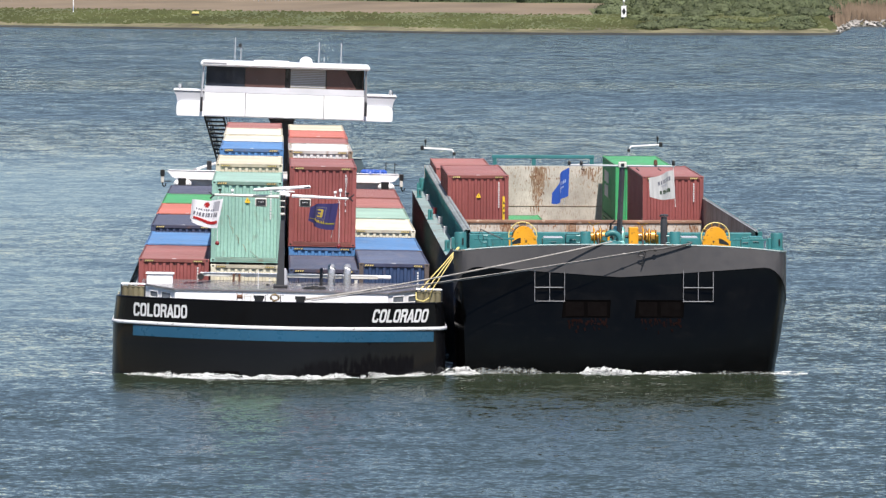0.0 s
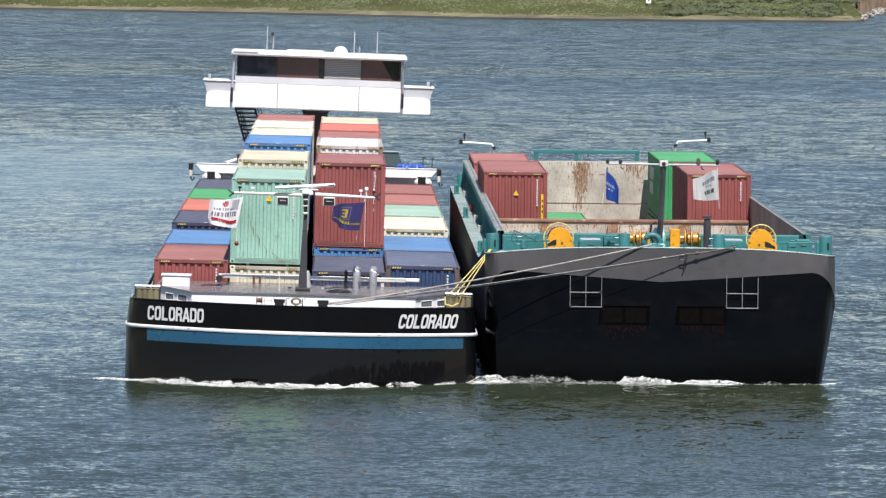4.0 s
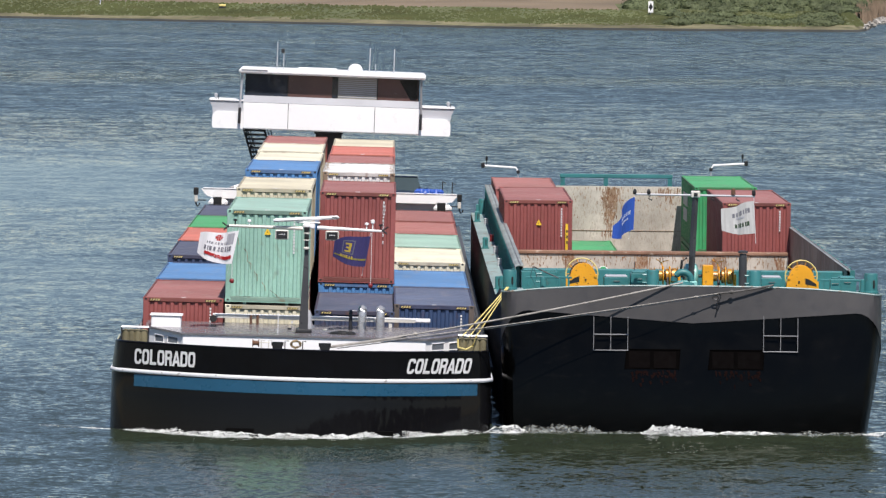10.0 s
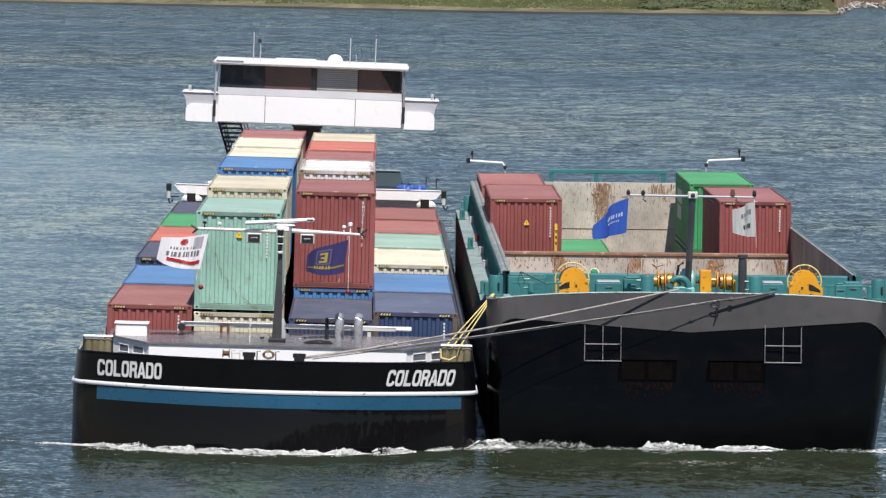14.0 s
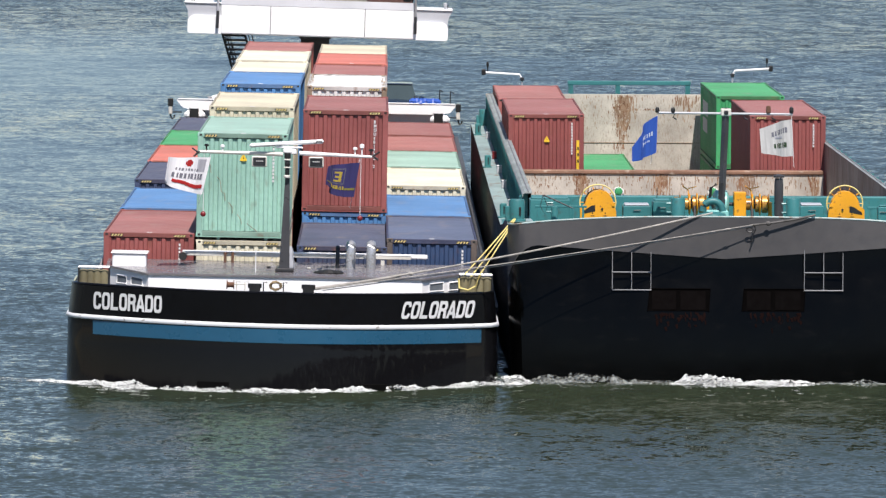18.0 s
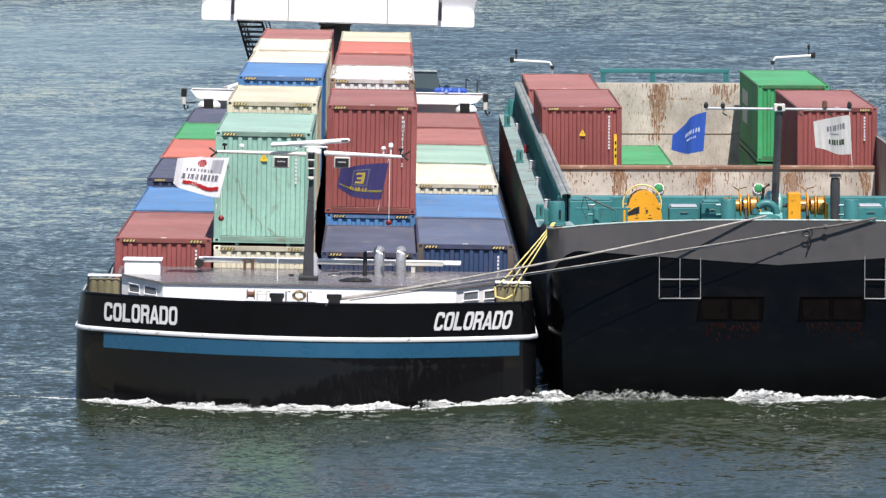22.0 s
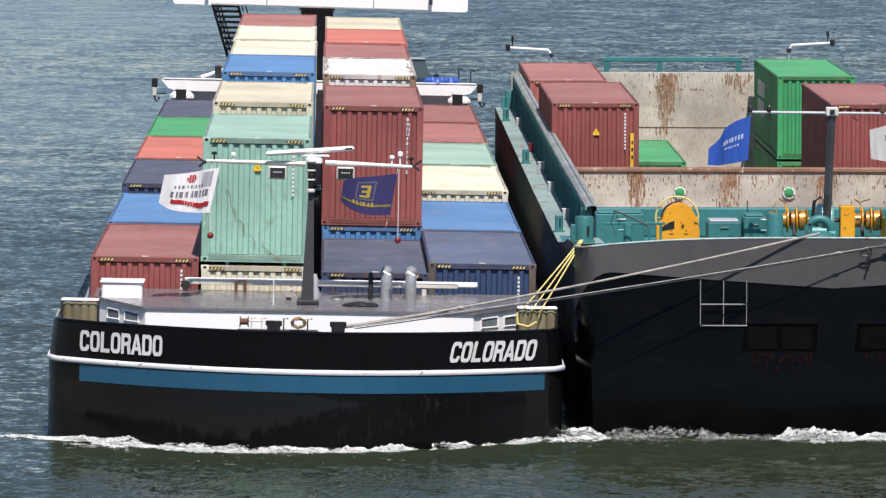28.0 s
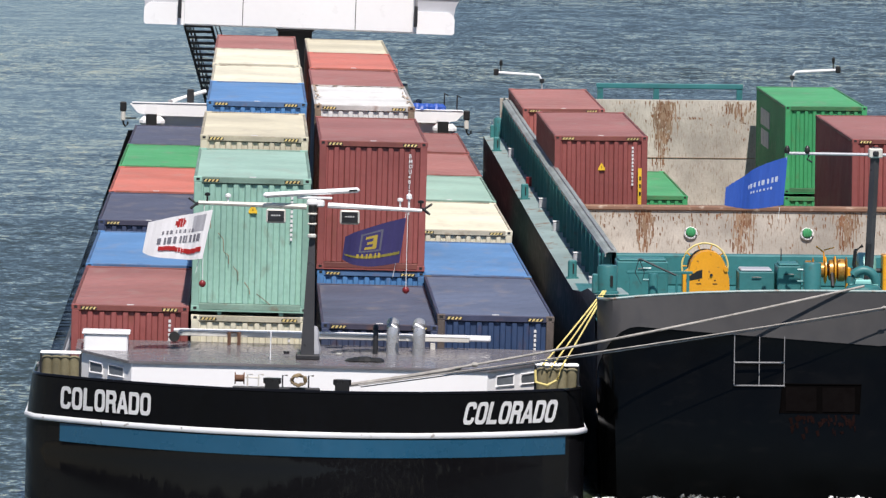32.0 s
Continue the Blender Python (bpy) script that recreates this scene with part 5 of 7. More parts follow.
stern_house()
boom = thing("deck_boom", pose(-4.05, 75.6, 3.98), "white slanting boom over the stern roof", "boom")
part("spar", Shape().tube([(0, 0, 0.06), (1.1, 0.5, 0.40)], 0.055, 8), WHITE, boom, "", True)
part("foot", Shape().box(-0.08, 0.08, -0.08, 0.08, 0, 0.12, 0.02), STEEL_GREY, boom)
part("winch_box", Shape().box(0.52, 0.74, 0.12, 0.34, 0.0, 0.46, 0.03), STEEL_DARK, boom, "dark winch box under the boom")
for x, sx in ((-5.62, -1), (5.36, 1)):
    c = thing("deck_camera", pose(x * 0.98, 75.2, 3.3), "black camera housing on a hooked bracket", "camera")
    part("housing", Shape().box(-0.10, 0.10, -0.1, 0.12, 0.42, 0.72, 0.03), BLACK, c)
    part("body", Shape().box(-0.07, 0.07, -0.08, 0.08, 0.12, 0.42, 0.03), ALU, c)
    part("hook", Shape().tube([(0, 0, 0.14), (0.02, 0, 0.02), (0.08, 0, -0.05), (0.14, 0, 0.0), (0.15, 0, 0.1)], 0.03, 8), BLACK, c, "", True)
    part("bracket", Shape().tube([(0, 0.05, 0.2), (-sx * 0.4, 0.3, 0.2)], 0.025, 6), STEEL_DARK, c)


def car():
    c = thing("car", pose(2.95, 83.0, 2.74), "dark blue car parked on the stern deck", "car")
    body = Shape()
    ys = [0.0, 0.25, 1.2, 1.9, 3.3, 4.1, 4.3]
    body.sheet([[(-0.86, y, 0.35), (-0.88, y, 0.7), (-0.80, y, zt), (0, y, zt + 0.04), (0.80, y, zt), (0.88, y, 0.7), (0.86, y, 0.35)] for y, zt in zip(ys, (0.78, 0.92, 1.02, 1.04, 1.04, 1.0, 0.8))])
    body.add([(-0.86, 0, 0.35), (-0.88, 0, 0.7), (-0.8, 0, 0.78), (0.8, 0, 0.78), (0.88, 0, 0.7), (0.86, 0, 0.35)], [(0, 1, 2, 3, 4, 5)])
    part("body", body, CAR_PAINT, c, "", True)
    cab = Shape()
    cab.add([(-0.80, 1.1, 1.0), (0.80, 1.1, 1.0), (0.62, 1.85, 1.58), (-0.62, 1.85, 1.58), (-0.80, 3.9, 1.0), (0.80, 3.9, 1.0), (0.62, 3.4, 1.58), (-0.62, 3.4, 1.58)], [(0, 1, 2, 3), (4, 7, 6, 5), (0, 3, 7, 4), (1, 5, 6, 2)])
    part("windows", cab, CAR_GLASS, c, "tinted car glass").name = "glasshouse"
    part("roof", Shape().box(-0.64, 0.64, 1.8, 3.45, 1.56, 1.63, 0.03), CAR_PAINT, c)
    for sx in (-1, 1):
        part("mirror", Shape().box(sx * 1.0 - 0.1, sx * 1.0 + 0.1, 1.3, 1.42, 1.0, 1.16, 0.04), CAR_PAINT, c)
        for y in (0.8, 3.4):
            wheel = part("wheel", Shape().lathe([(0.2, -0.1), (0.33, -0.1), (0.34, 0.0), (0.33, 0.1), (0.2, 0.1)], (sx * 0.78, y, 0.33), "x", 20), TYRE, c, "", True)
            part("rim", Shape().lathe([(0.19, -0.105), (0.2, 0.105)], (sx * 0.78, y, 0.33), "x", 14), ALU, wheel)
    part("number_plate", Shape().box(-0.26, 0.26, -0.02, 0.0, 0.5, 0.61), MARK_YELLOW, c)
    return c


car()
tarp = thing("tarpaulin_bundle", pose(4.0, 75.45, 3.98), "crumpled blue tarpaulin bundle on the stern roof edge", "tarpaulin")
s = Shape()
for i in range(7):
    s.lathe([(0.02, 0), (0.14 + 0.03 * (i % 3), 0.02), (0.16, 0.12), (0.08, 0.2 + 0.02 * (i % 2)), (0.01, 0.22)], (-0.45 + 0.15 * i, 0.05 * (i % 2), 0), seg=9)
part("folds", s, TARP, tarp, "", True)
for x, h in ((4.55, 0.55), (4.95, 0.5), (3.6, 0.3)):
    pole = thing("railing_post", pose(x, 75.55, 3.98), "thin dark railing post on the stern roof", "railing post")
    part("rod", Shape().tube([(0, 0, 0), (0, 0, h), (0.12, 0.1, h - 0.08)], 0.025, 6), STEEL_DARK, pole)

# ---- foredeck of the vessel ----


def vessel_mast():
    m = thing("signal_mast", pose(-0.19, -2.5, 0), "dark grey tapered mast with white yards and radar", "mast")
    part("column", Shape().add([(-0.15, -0.13, 2.85), (0.13, -0.13, 2.85), (0.13, 0.13, 2.85), (-0.15, 0.13, 2.85), (-0.03, -0.07, 5.3), (0.09, -0.07, 5.3), (0.09, 0.07, 5.3), (-0.03, 0.07, 5.3)],
                               [(0, 1, 2, 3), (4, 5, 6, 7), (0, 1, 5, 4), (1, 2, 6, 5), (2, 3, 7, 6), (3, 0, 4, 7)]), MAST_GREY, m, "dark grey tapered column")
    part("base_plate", Shape().box(-0.24, 0.24, -0.3, 0.35, 2.80, 2.90, 0.02), STEEL_DARK, m)
    boot = Shape().lathe([(0.16, 0), (0.17, 0.1), (0.12, 0.3), (0.13, 0.42), (0.08, 0.56)], (0.10, 0.12, 2.9), seg=9)
    part("canvas_boot", boot, GREY_PAINT, m, "pale canvas wrapped round the mast foot", True)
    for z, r, h, mat in ((5.28, 0.09, 0.08, ALU), (5.36, 0.06, 0.18, BLACK), (5.54, 0.10, 0.04, ALU), (5.58, 0.07, 0.16, BLACK), (5.74, 0.10, 0.05, ALU), (5.79, 0.085, 0.16, BLACK)):
        part("mast_lamp", Shape().lathe([(r * 0.8, 0), (r, 0.02), (r, h - 0.02), (r * 0.8, h)], (0.02, -0.12, z), seg=14), mat, m, "", True)
    part("masthead", Shape().box(-0.1, 0.14, -0.12, 0.12, 5.92, 6.06, 0.04), WHITE, m, "white radar gearbox", True)
    part("gearbox_lobe", Shape().lathe([(0.06, 0), (0.10, 0.03), (0.10, 0.12), (0.06, 0.15)], (0.17, 0, 5.9), seg=12), WHITE, m, "", True)
    part("turning_unit", Shape().box(-0.3, 0.42, -0.07, 0.07, 6.06, 6.11, 0.02), WHITE, m)
    sc = Shape().box(-1.02, 1.0, -0.07, 0.07, -0.055, 0.055, 0.045)
    part("radar_scanner", sc, WHITE, m, "white radar scanner bar", True, at=pose(0.0, 0, 6.19, 0, -3.6, 14))
    part("scanner_mark", Shape().box(0.78, 0.95, -0.005, 0.0, -0.02, 0.02), STEEL_DARK, m, at=pose(0.0, -0.075, 6.19, 0, -3.6, 14))
    part("yard_left", Shape().tube([(-2.30, 0, 5.93), (-0.1, 0, 5.90)], 0.04, 8, r1=0.06), ALU, m, "pale grey yard").name = "yard"
    part("yard_right", Shape().tube([(0.33, 0, 5.94), (2.25, 0, 5.88)], 0.06, 8, r1=0.035), WHITE, m, "white tapered yard").name = "yard"
    for x, z in ((-0.72, 5.72), (0.78, 5.73)):
        fl = part("floodlight", Shape().box(x - 0.2, x + 0.2, -0.18, -0.08, z - 0.16, z + 0.13, 0.03), ALU, m, "square grey floodlight")
        part("lens", Shape().box(x - 0.165, x + 0.165, -0.187, -0.178, z - 0.125, z + 0.095), STEEL_DARK, fl)
        for k in range(4):
            part("led", Shape().box(x - 0.09 + 0.05 * k, x - 0.06 + 0.05 * k, -0.192, -0.186, z - 0.012, z + 0.012), MARK_WHITE, fl)
    for x, z0, h, mat in ((-1.70, 5.93, 0.2, WHITE), (-2.12, 5.96, 0.18, BLACK), (1.80, 5.93, 0.2, WHITE), (1.98, 5.92, 0.3, WHITE), (2.22, 5.92, 0.17, BLACK)):
        part("small_aerial", Shape().lathe([(0.02, 0), (0.02, h * 0.6), (0.06, h * 0.65), (0.06, h * 0.9), (0.02, h)], (x, 0, z0), seg=10), mat, m)
    for x, sx in ((-2.30, -1), (2.25, 1)):
        part("cleat", Shape().tube([(x, 0, 5.93), (x + sx * 0.16, 0, 5.80)], 0.03, 6), STEEL_DARK, m)
        part("cleat", Shape().tube([(x, 0, 5.88), (x + sx * 0.2, 0, 6.02)], 0.025, 6), STEEL_DARK, m)
    return m


vessel_mast()
for x, z, top in ((-2.37, 4.28, 5.9), (1.77, 4.25, 5.9)):
    ball = thing("signal_ball", pose(x, -2.5, z), "small dark red ball hanging on a thin cord", "signal ball")
    part("ball", Shape().lathe([(0.005, -0.075), (0.045, -0.06), (0.072, -0.02), (0.072, 0.02), (0.045, 0.06), (0.005, 0.075)], seg=14), BALL_RED, ball, "", True)
    part("cord", Shape().tube([(0, 0, 0.07), (0.0, 0, top - z)], 0.007, 4), WHITE, ball)


def gangway():
    g = thing("gangway_ladder", pose(-2.95, -0.75, 3.06), "white aluminium gangway lying across the foredeck", "gangway")
    for y, x1 in ((0.0, 6.1), (0.34, 6.55)):
        part("rail", Shape().box(0.0, x1, y, y + 0.045, 0.0, 0.10, 0.012), ALU, g, "dull aluminium side rail")
        part("rail_lip", Shape().box(0.0, x1, y - 0.012, y + 0.055, 0.10, 0.125, 0.006), WHITE, g)
    for i in range(18):
        part("rung", Shape().box(0.2 + i * 0.33, 0.25 + i * 0.33, 0.04, 0.35, 0.0, 0.03), ALU, g)
    part("wheel", Shape().lathe([(0.03, -0.04), (0.1, -0.04), (0.11, 0), (0.1, 0.04), (0.03, 0.04)], (0.02, -0.04, -0.02), "y", 14), TYRE, g, "small black wheel", True)
    part("trestle", Shape().tube([(1.15, -0.06, -0.36), (1.15, -0.06, 0.1), (1.35, -0.06, 0.1), (1.35, -0.06, -0.36)], 0.045, 6), RUSTY, g, "rusty trestle with a chain")
    part("end_tip", Shape().box(6.1, 6.55, 0.3, 0.42, 0.0, 0.11, 0.03), WHITE, g)
    part("trestle_leg", Shape().box(5.3, 5.4, 0.0, 0.35, -0.34, -0.05), ALU, g)
    return g


gangway()
for x, r, h in ((1.55, 0.13, 0.70), (2.09, 0.13, 0.70), (1.20, 0.055, 0.62)):
    p = thing("vent_pipe", pose(x, -1.6, 2.78), "polished steel gooseneck vent pipe on the roof" if r > 0.1 else "slim dark gooseneck vent pipe", "vent pipe")
    bend = [(0, 0, 0), (0, 0, h - 0.25)] + [(0, 0.14 - 0.14 * math.cos(q), h - 0.25 + 0.25 * math.sin(q)) for q in (math.pi * i / 10 for i in range(1, 9))]
    part("pipe", Shape().tube(bend, r, 14), CHROME if r > 0.1 else STEEL_DARK, p, "", True)
    part("collar", Shape().lathe([(r + 0.05, 0), (r + 0.05, 0.03), (r, 0.04)], seg=14), STEEL_DARK, p)
for x, y, r, h, mat, what in ((-0.95, -2.9, 0.012, 0.62, WHITE, "thin white pole on the foredeck roof"), (-0.62, -1.9, 0.055, 0.13, STEEL_DARK, "small dark roof vent"), (0.45, -1.9, 0.05, 0.12, ALU, "small steel roof vent"), (-3.1, -3.2, 0.012, 0.1, CHROME, "small polished roof fitting")):
    p = thing("roof_fitting", pose(x, y, 2.76), what, "deck fitting")
    part("stub", Shape().lathe([(r, 0), (r, h * 0.8), (r * 1.25, h * 0.82), (r * 1.25, h)], seg=10), mat, p, "", True)
tar = thing("folded_tarpaulin", pose(0.75, -2.75, 2.80), "small crumpled black tarpaulin on the roof", "tarpaulin")
s = Shape()
for i in range(5):
    s.lathe([(0.02, 0), (0.2, 0.01), (0.12, 0.05 + 0.02 * (i % 3)), (0.01, 0.07)], (0.11 * i, 0.08 * (i % 2), 0), seg=8)
part("cloth", s, BLACK, tar)
win = thing("mooring_winch", pose(-0.2, -5.2, 1.95), "small greasy mooring winch with rope coil behind the bulwark", "winch")
part("drum", Shape().lathe([(0.12, -0.1), (0.12, -0.08), (0.07, -0.07), (0.07, 0.07), (0.12, 0.08), (0.12, 0.1)], (-1.36, 0, 0.66), "x", 14), RUSTY, win, "", True)
part("frame", Shape().box(-1.5, 0.25, -0.1, 0.1, 0.0, 0.5, 0.02), STEEL_DARK, win)
for x in (-1.2, -0.98, -0.5, 0.02):
    part("bracket", Shape().tube([(x, 0, 0.4), (x, 0, 0.74), (x + 0.1, 0, 0.74)], 0.018, 6), ALU if x < -0.9 else BLACK, win)
part("shaft", Shape().tube([(-1.4, 0, 0.68), (-0.95, 0, 0.68)], 0.018, 8), ALU, win)
coil = Shape()
coil.tube([(-0.18 + (0.14 + 0.03 * math.sin(q * 1.7)) * math.cos(q * 0.5), -0.02 - 0.004 * q, 0.66 + (0.10 + 0.025 * math.sin(q * 2.3)) * math.sin(q * 0.5)) for q in range(60)], 0.022, 6)
part("rope_coil", coil, ROPE_TAN, win, "tan coiled rope", True)
lash = thing("lashing_pole", pose(-5.42, 0.4, 1.6), "pale diagonal pole beside the red container", "pole")
part("pole", Shape().tube([(-0.1, 0, 0), (0.35, 0, 1.35)], 0.03, 6), GREY_PAINT, lash)

# ---- deck of the barge ----


def spool_winch(x, flip=1):
    w = thing("mooring_winch", pose(x, 3.0, 4.02), "orange-yellow mooring winch housing with spoked wheel", "winch", "barge", "deck winches")
    arch = [(-0.5, -0.3), (0.5, -0.3), (0.48, 0.10), (0.42, 0.28), (0.38, 0.42), (0.31, 0.54), (0.2, 0.63), (0.04, 0.67), (-0.12, 0.64), (-0.25, 0.55), (-0.33, 0.42), (-0.37, 0.27), (-0.5, 0.16)]
    arch = [(px * flip, pz) for px, pz in arch]
    body = part("housing", Shape().prism(arch, 0, 0.45, axis="y"), YELLOW, w, "orange-yellow curved housing")
    slot = [(-0.44, 0.02), (-0.09, 0.09), (-0.09, 0.27), (-0.2, 0.24), (-0.42, 0.10)]
    part("slot", Shape().prism([(px * flip, pz) for px, pz in slot], -0.006, 0.05, axis="y"), BLACK, body)
    for dx, dz, r in ((0.1, 0.16, 0.03), (0.41, 0.28, 0.05)):
        part("boss", Shape().lathe([(r, -0.03), (r, 0.02)], (dx * flip, 0, dz), "y", 12), YELLOW if r > 0.04 else STEEL_DARK, body)
    for dx in (-0.16, 0.18):
        part("label_mark", Shape().box(dx * flip - 0.05, dx * flip + 0.05, -0.005, 0.0, -0.04, -0.02), BLACK, body)
        part("label_mark", Shape().box(dx * flip - 0.015, dx * flip + 0.015, -0.005, 0.0, 0.03, 0.06), BLACK, body)
    rim = Shape()
    rim.tube([(0.0 * flip + 0.49 * math.cos(q), 0.62, 0.30 + 0.49 * math.sin(q)) for q in (2 * math.pi * i / 32 for i in range(33))], 0.022, 6)
    wheel = part("wheel_rim", rim, YELLOW_PALE, w, "pale yellow spoked wheel", True)
    for i in range(10):
        q = math.pi * 2 * i / 10
        part("spoke", Shape().tube([(0.15 * math.cos(q), 0.62, 0.30 + 0.15 * math.sin(q)), (0.48 * math.cos(q), 0.62, 0.30 + 0.48 * math.sin(q))], 0.014, 5), YELLOW, wheel)
    part("drum", Shape().lathe([(0.38, 0.46), (0.16, 0.47), (0.16, 0.58), (0.38, 0.6)], (0, 0, 0.3), "y", 18), STEEL_DARK, w)
    part("base", Shape().box(-0.55, 0.55, -0.05, 0.7, -0.42, -0.3), TEAL, w)
    return w


spool_winch(8.34, 1)
spool_winch(15.08, -1)


def anchor_windlass():
    w = thing("anchor_windlass", pose(11.7, 2.0, 4.02), "orange-yellow anchor windlass with gears and chain wheels", "windlass", "barge")
    part("shaft", Shape().tube([(-1.3, 0, 0.36), (1.3, 0, 0.36)], 0.05, 10), STEEL_DARK, w)
    for x, sx in ((-0.85, -1), (0.85, 1)):
        for dx, r, t, m in ((-0.44, 0.20, 0.14, BRASS), (-0.34, 0.27, 0.03, YELLOW), (-0.2, 0.16, 0.2, BRASS), (-0.08, 0.29, 0.05, YELLOW), (0.04, 0.22, 0.10, BRASS), (0.12, 0.30, 0.05, YELLOW), (0.25, 0.24, 0.16, BRASS), (0.36, 0.29, 0.03, YELLOW)):
            part("gear" if r > 0.18 else "drum", Shape().lathe([(r * 0.85, -t / 2), (r, -t / 2 + 0.015), (r, t / 2 - 0.015), (r * 0.85, t / 2)], (x + dx, 0, 0.36), "x", 18), m, w, "", True)
        part("chain_wheel", Shape().lathe([(0.17, -0.06), (0.11, 0), (0.17, 0.06)], (x + 0.0, 0.1, 0.36), "x", 12), STEEL_DARK, w)
        part("brake_lever", Shape().tube([(x - 0.1, -0.05, 0.4), (x - 0.12, -0.05, 0.74), (x - 0.28, -0.05, 0.86)], 0.018, 6), YELLOW, w)
        part("brake_lever", Shape().tube([(x - 0.12, -0.05, 0.78), (x + 0.1, -0.05, 0.84)], 0.014, 6), YELLOW, w)
        for dx in (-0.4, 0.4):
            part("bearing", Shape().box(x + dx - 0.05, x + dx + 0.05, -0.12, 0.12, -0.42, 0.42, 0.02), YELLOW, w)
    part("gearbox", Shape().box(0.26, 0.59, -0.3, 0.25, -0.42, 0.70, 0.02), YELLOW, w, "tall orange-yellow gearbox")
    part("middle_block", Shape().lathe([(0.28, -0.26), (0.37, -0.2), (0.37, 0.1), (0.28, 0.16)], (-0.03, 0.1, 0.36), "x", 20), TEAL_CLEAN, w, "pale turquoise drum cover", True)
    for x in (-0.8, 0.75):
        chain = Shape()
        chain.tube([(x, -0.15 - 0.05 * i, 0.34 - 0.05 * i) for i in range(7)], 0.04, 6)
        part("chain", chain, STEEL_DARK, w, "dark anchor chain")
    return w


anchor_windlass()
ch = thing("towing_chock", pose(11.17, -2.75, 4.30), "teal arched towing chock on a round base", "chock", "barge")
part("base", Shape().lathe([(0.38, -0.72), (0.38, 0.0), (0.34, 0.10), (0.2, 0.14)], seg=24), TEAL, ch, "", True)
part("arch", Shape().tube([(0.26 * math.cos(q), 0, 0.16 + 0.27 * math.sin(q)) for q in (math.pi * i / 14 for i in range(15))], 0.095, 12), TEAL, ch, "", True)
for x, y, r, h in ((10.42, 1.0, 0.19, 0.55), (13.52, 1.0, 0.19, 0.55), (7.10, 1.0, 0.10, 0.3)):
    b = thing("deck_bollard", pose(x, y, 4.05), "teal cylindrical bollard on the barge foredeck", "bollard", "barge", "barge bollards")
    part("post", Shape().lathe([(r, -0.45), (r, h - 0.03), (r * 0.93, h)], seg=20), TEAL, b, "", True)
    for z in (0.16, 0.4):
        part("peg", Shape().tube([(-r - 0.12, 0, z), (-r + 0.05, 0, z)], 0.03, 6), TEAL, b)
for x, y, z, r, h in ((6.04, -1.0, 4.08, 0.21, 0.58), (16.90, -1.0, 4.08, 0.21, 0.58), (6.27, 71.4, 3.29, 0.21, 0.62), (16.72, 71.4, 3.29, 0.21, 0.62)):
    b = thing("corner_bollard", pose(x, y, z), "teal corner bollard with a dark slot", "bollard", "barge", "barge bollards")
    part("post", Shape().lathe([(r + 0.03, -0.06 if y > 0 else -0.5), (r + 0.03, 0.04), (r, 0.05), (r, h - 0.05), (r * 0.9, h)], seg=20), TEAL, b, "", True)
    part("slot", Shape().box(0.05, 0.11, -r - 0.01, -r + 0.05, 0.15, 0.38, 0.01), BLACK, b)
    part("side_plate", Shape().box(-r - 0.1, -r + 0.02, -0.12, 0.12, 0.0, 0.4, 0.02), TEAL, b)
for y in (12.5, 41.5, 64.0):
    z = float(np.interp(y, [-2, 2, 5, 9, 30, 78], [4.07, 3.95, 3.65, 3.38, 3.3, 3.3]))
    b = thing("side_bollard", pose(5.92, y, z), "small teal slotted fairlead plate on the side deck", "fairlead", "barge", "side deck fairleads")
    part("plate", Shape().box(-0.10, 0.10, -0.05, 0.05, 0, 0.42, 0.03), TEAL, b, "", True)
    part("slot", Shape().box(0.0, 0.045, -0.056, 0.0, 0.10, 0.34, 0.01), BLACK, b)
    part("foot", Shape().box(-0.14, 0.14, -0.12, 0.1, 0, 0.04), TEAL, b)
for y in (9.5, 17.5, 29, 38, 47, 61):
    z = float(np.interp(y, [-2, 2, 5, 9, 30, 78], [4.07, 3.95, 3.65, 3.38, 3.3, 3.3]))
    b = thing("vent_box", pose(6.28, y, z), "small white vent box on the side deck" if y != 47 else "small dull red box on the side deck", "vent box", "barge", "side deck vents")
    part("box", Shape().box(-0.12, 0.10, -0.12, 0.12, 0, 0.24, 0.02), GREY_PAINT if y != 47 else BALL_RED, b)
    part("lid", Shape().box(-0.13, 0.11, -0.13, 0.13, 0.24, 0.265, 0.01), MARK_WHITE if y != 47 else BALL_RED, b)
for x0, x1, y0, y1, h, grey in ((9.0, 9.75, 2.6, 3.6, 0.28, True), (9.8, 10.3, 2.4, 3.4, 0.42, False), (6.5, 7.6, 4.2, 5.2, 0.36, False), (13.8, 14.45, 2.6, 3.6, 0.3, True), (15.85, 16.15, 1.6, 2.0, 0.34, False), (16.2, 16.75, 3.2, 4.2, 0.28, False)):
    b = thing("deck_locker", pose((x0 + x1) / 2, (y0 + y1) / 2, 4.0), "teal steel locker on the barge foredeck", "locker", "barge", "deck lockers")
    w, d = (x1 - x0) / 2, (y1 - y0) / 2
    part("case", Shape().box(-w, w, -d, d, -0.4, h, 0.02), TEAL, b)
    part("lid", Shape().box(-w + 0.04, w - 0.04, -d + 0.1, d - 0.1, h, h + 0.05, 0.02), GREY_PAINT if grey else TEAL, b, "grey hinged lid" if grey else "")
    part("handle", Shape().tube([(-0.1, -d - 0.03, h * 0.6), (0.1, -d - 0.03, h * 0.6)], 0.012, 5), STEEL_DARK, b)
dv = thing("davit", pose(6.75, 0.6, 4.1), "small bent steel davit with a hanging wire", "davit", "barge")
part("arm", Shape().tube([(0.85, 0, 0.22), (0.05, 0, 0.58), (0.0, 0, 0.56)], 0.022, 6), STEEL_DARK, dv)
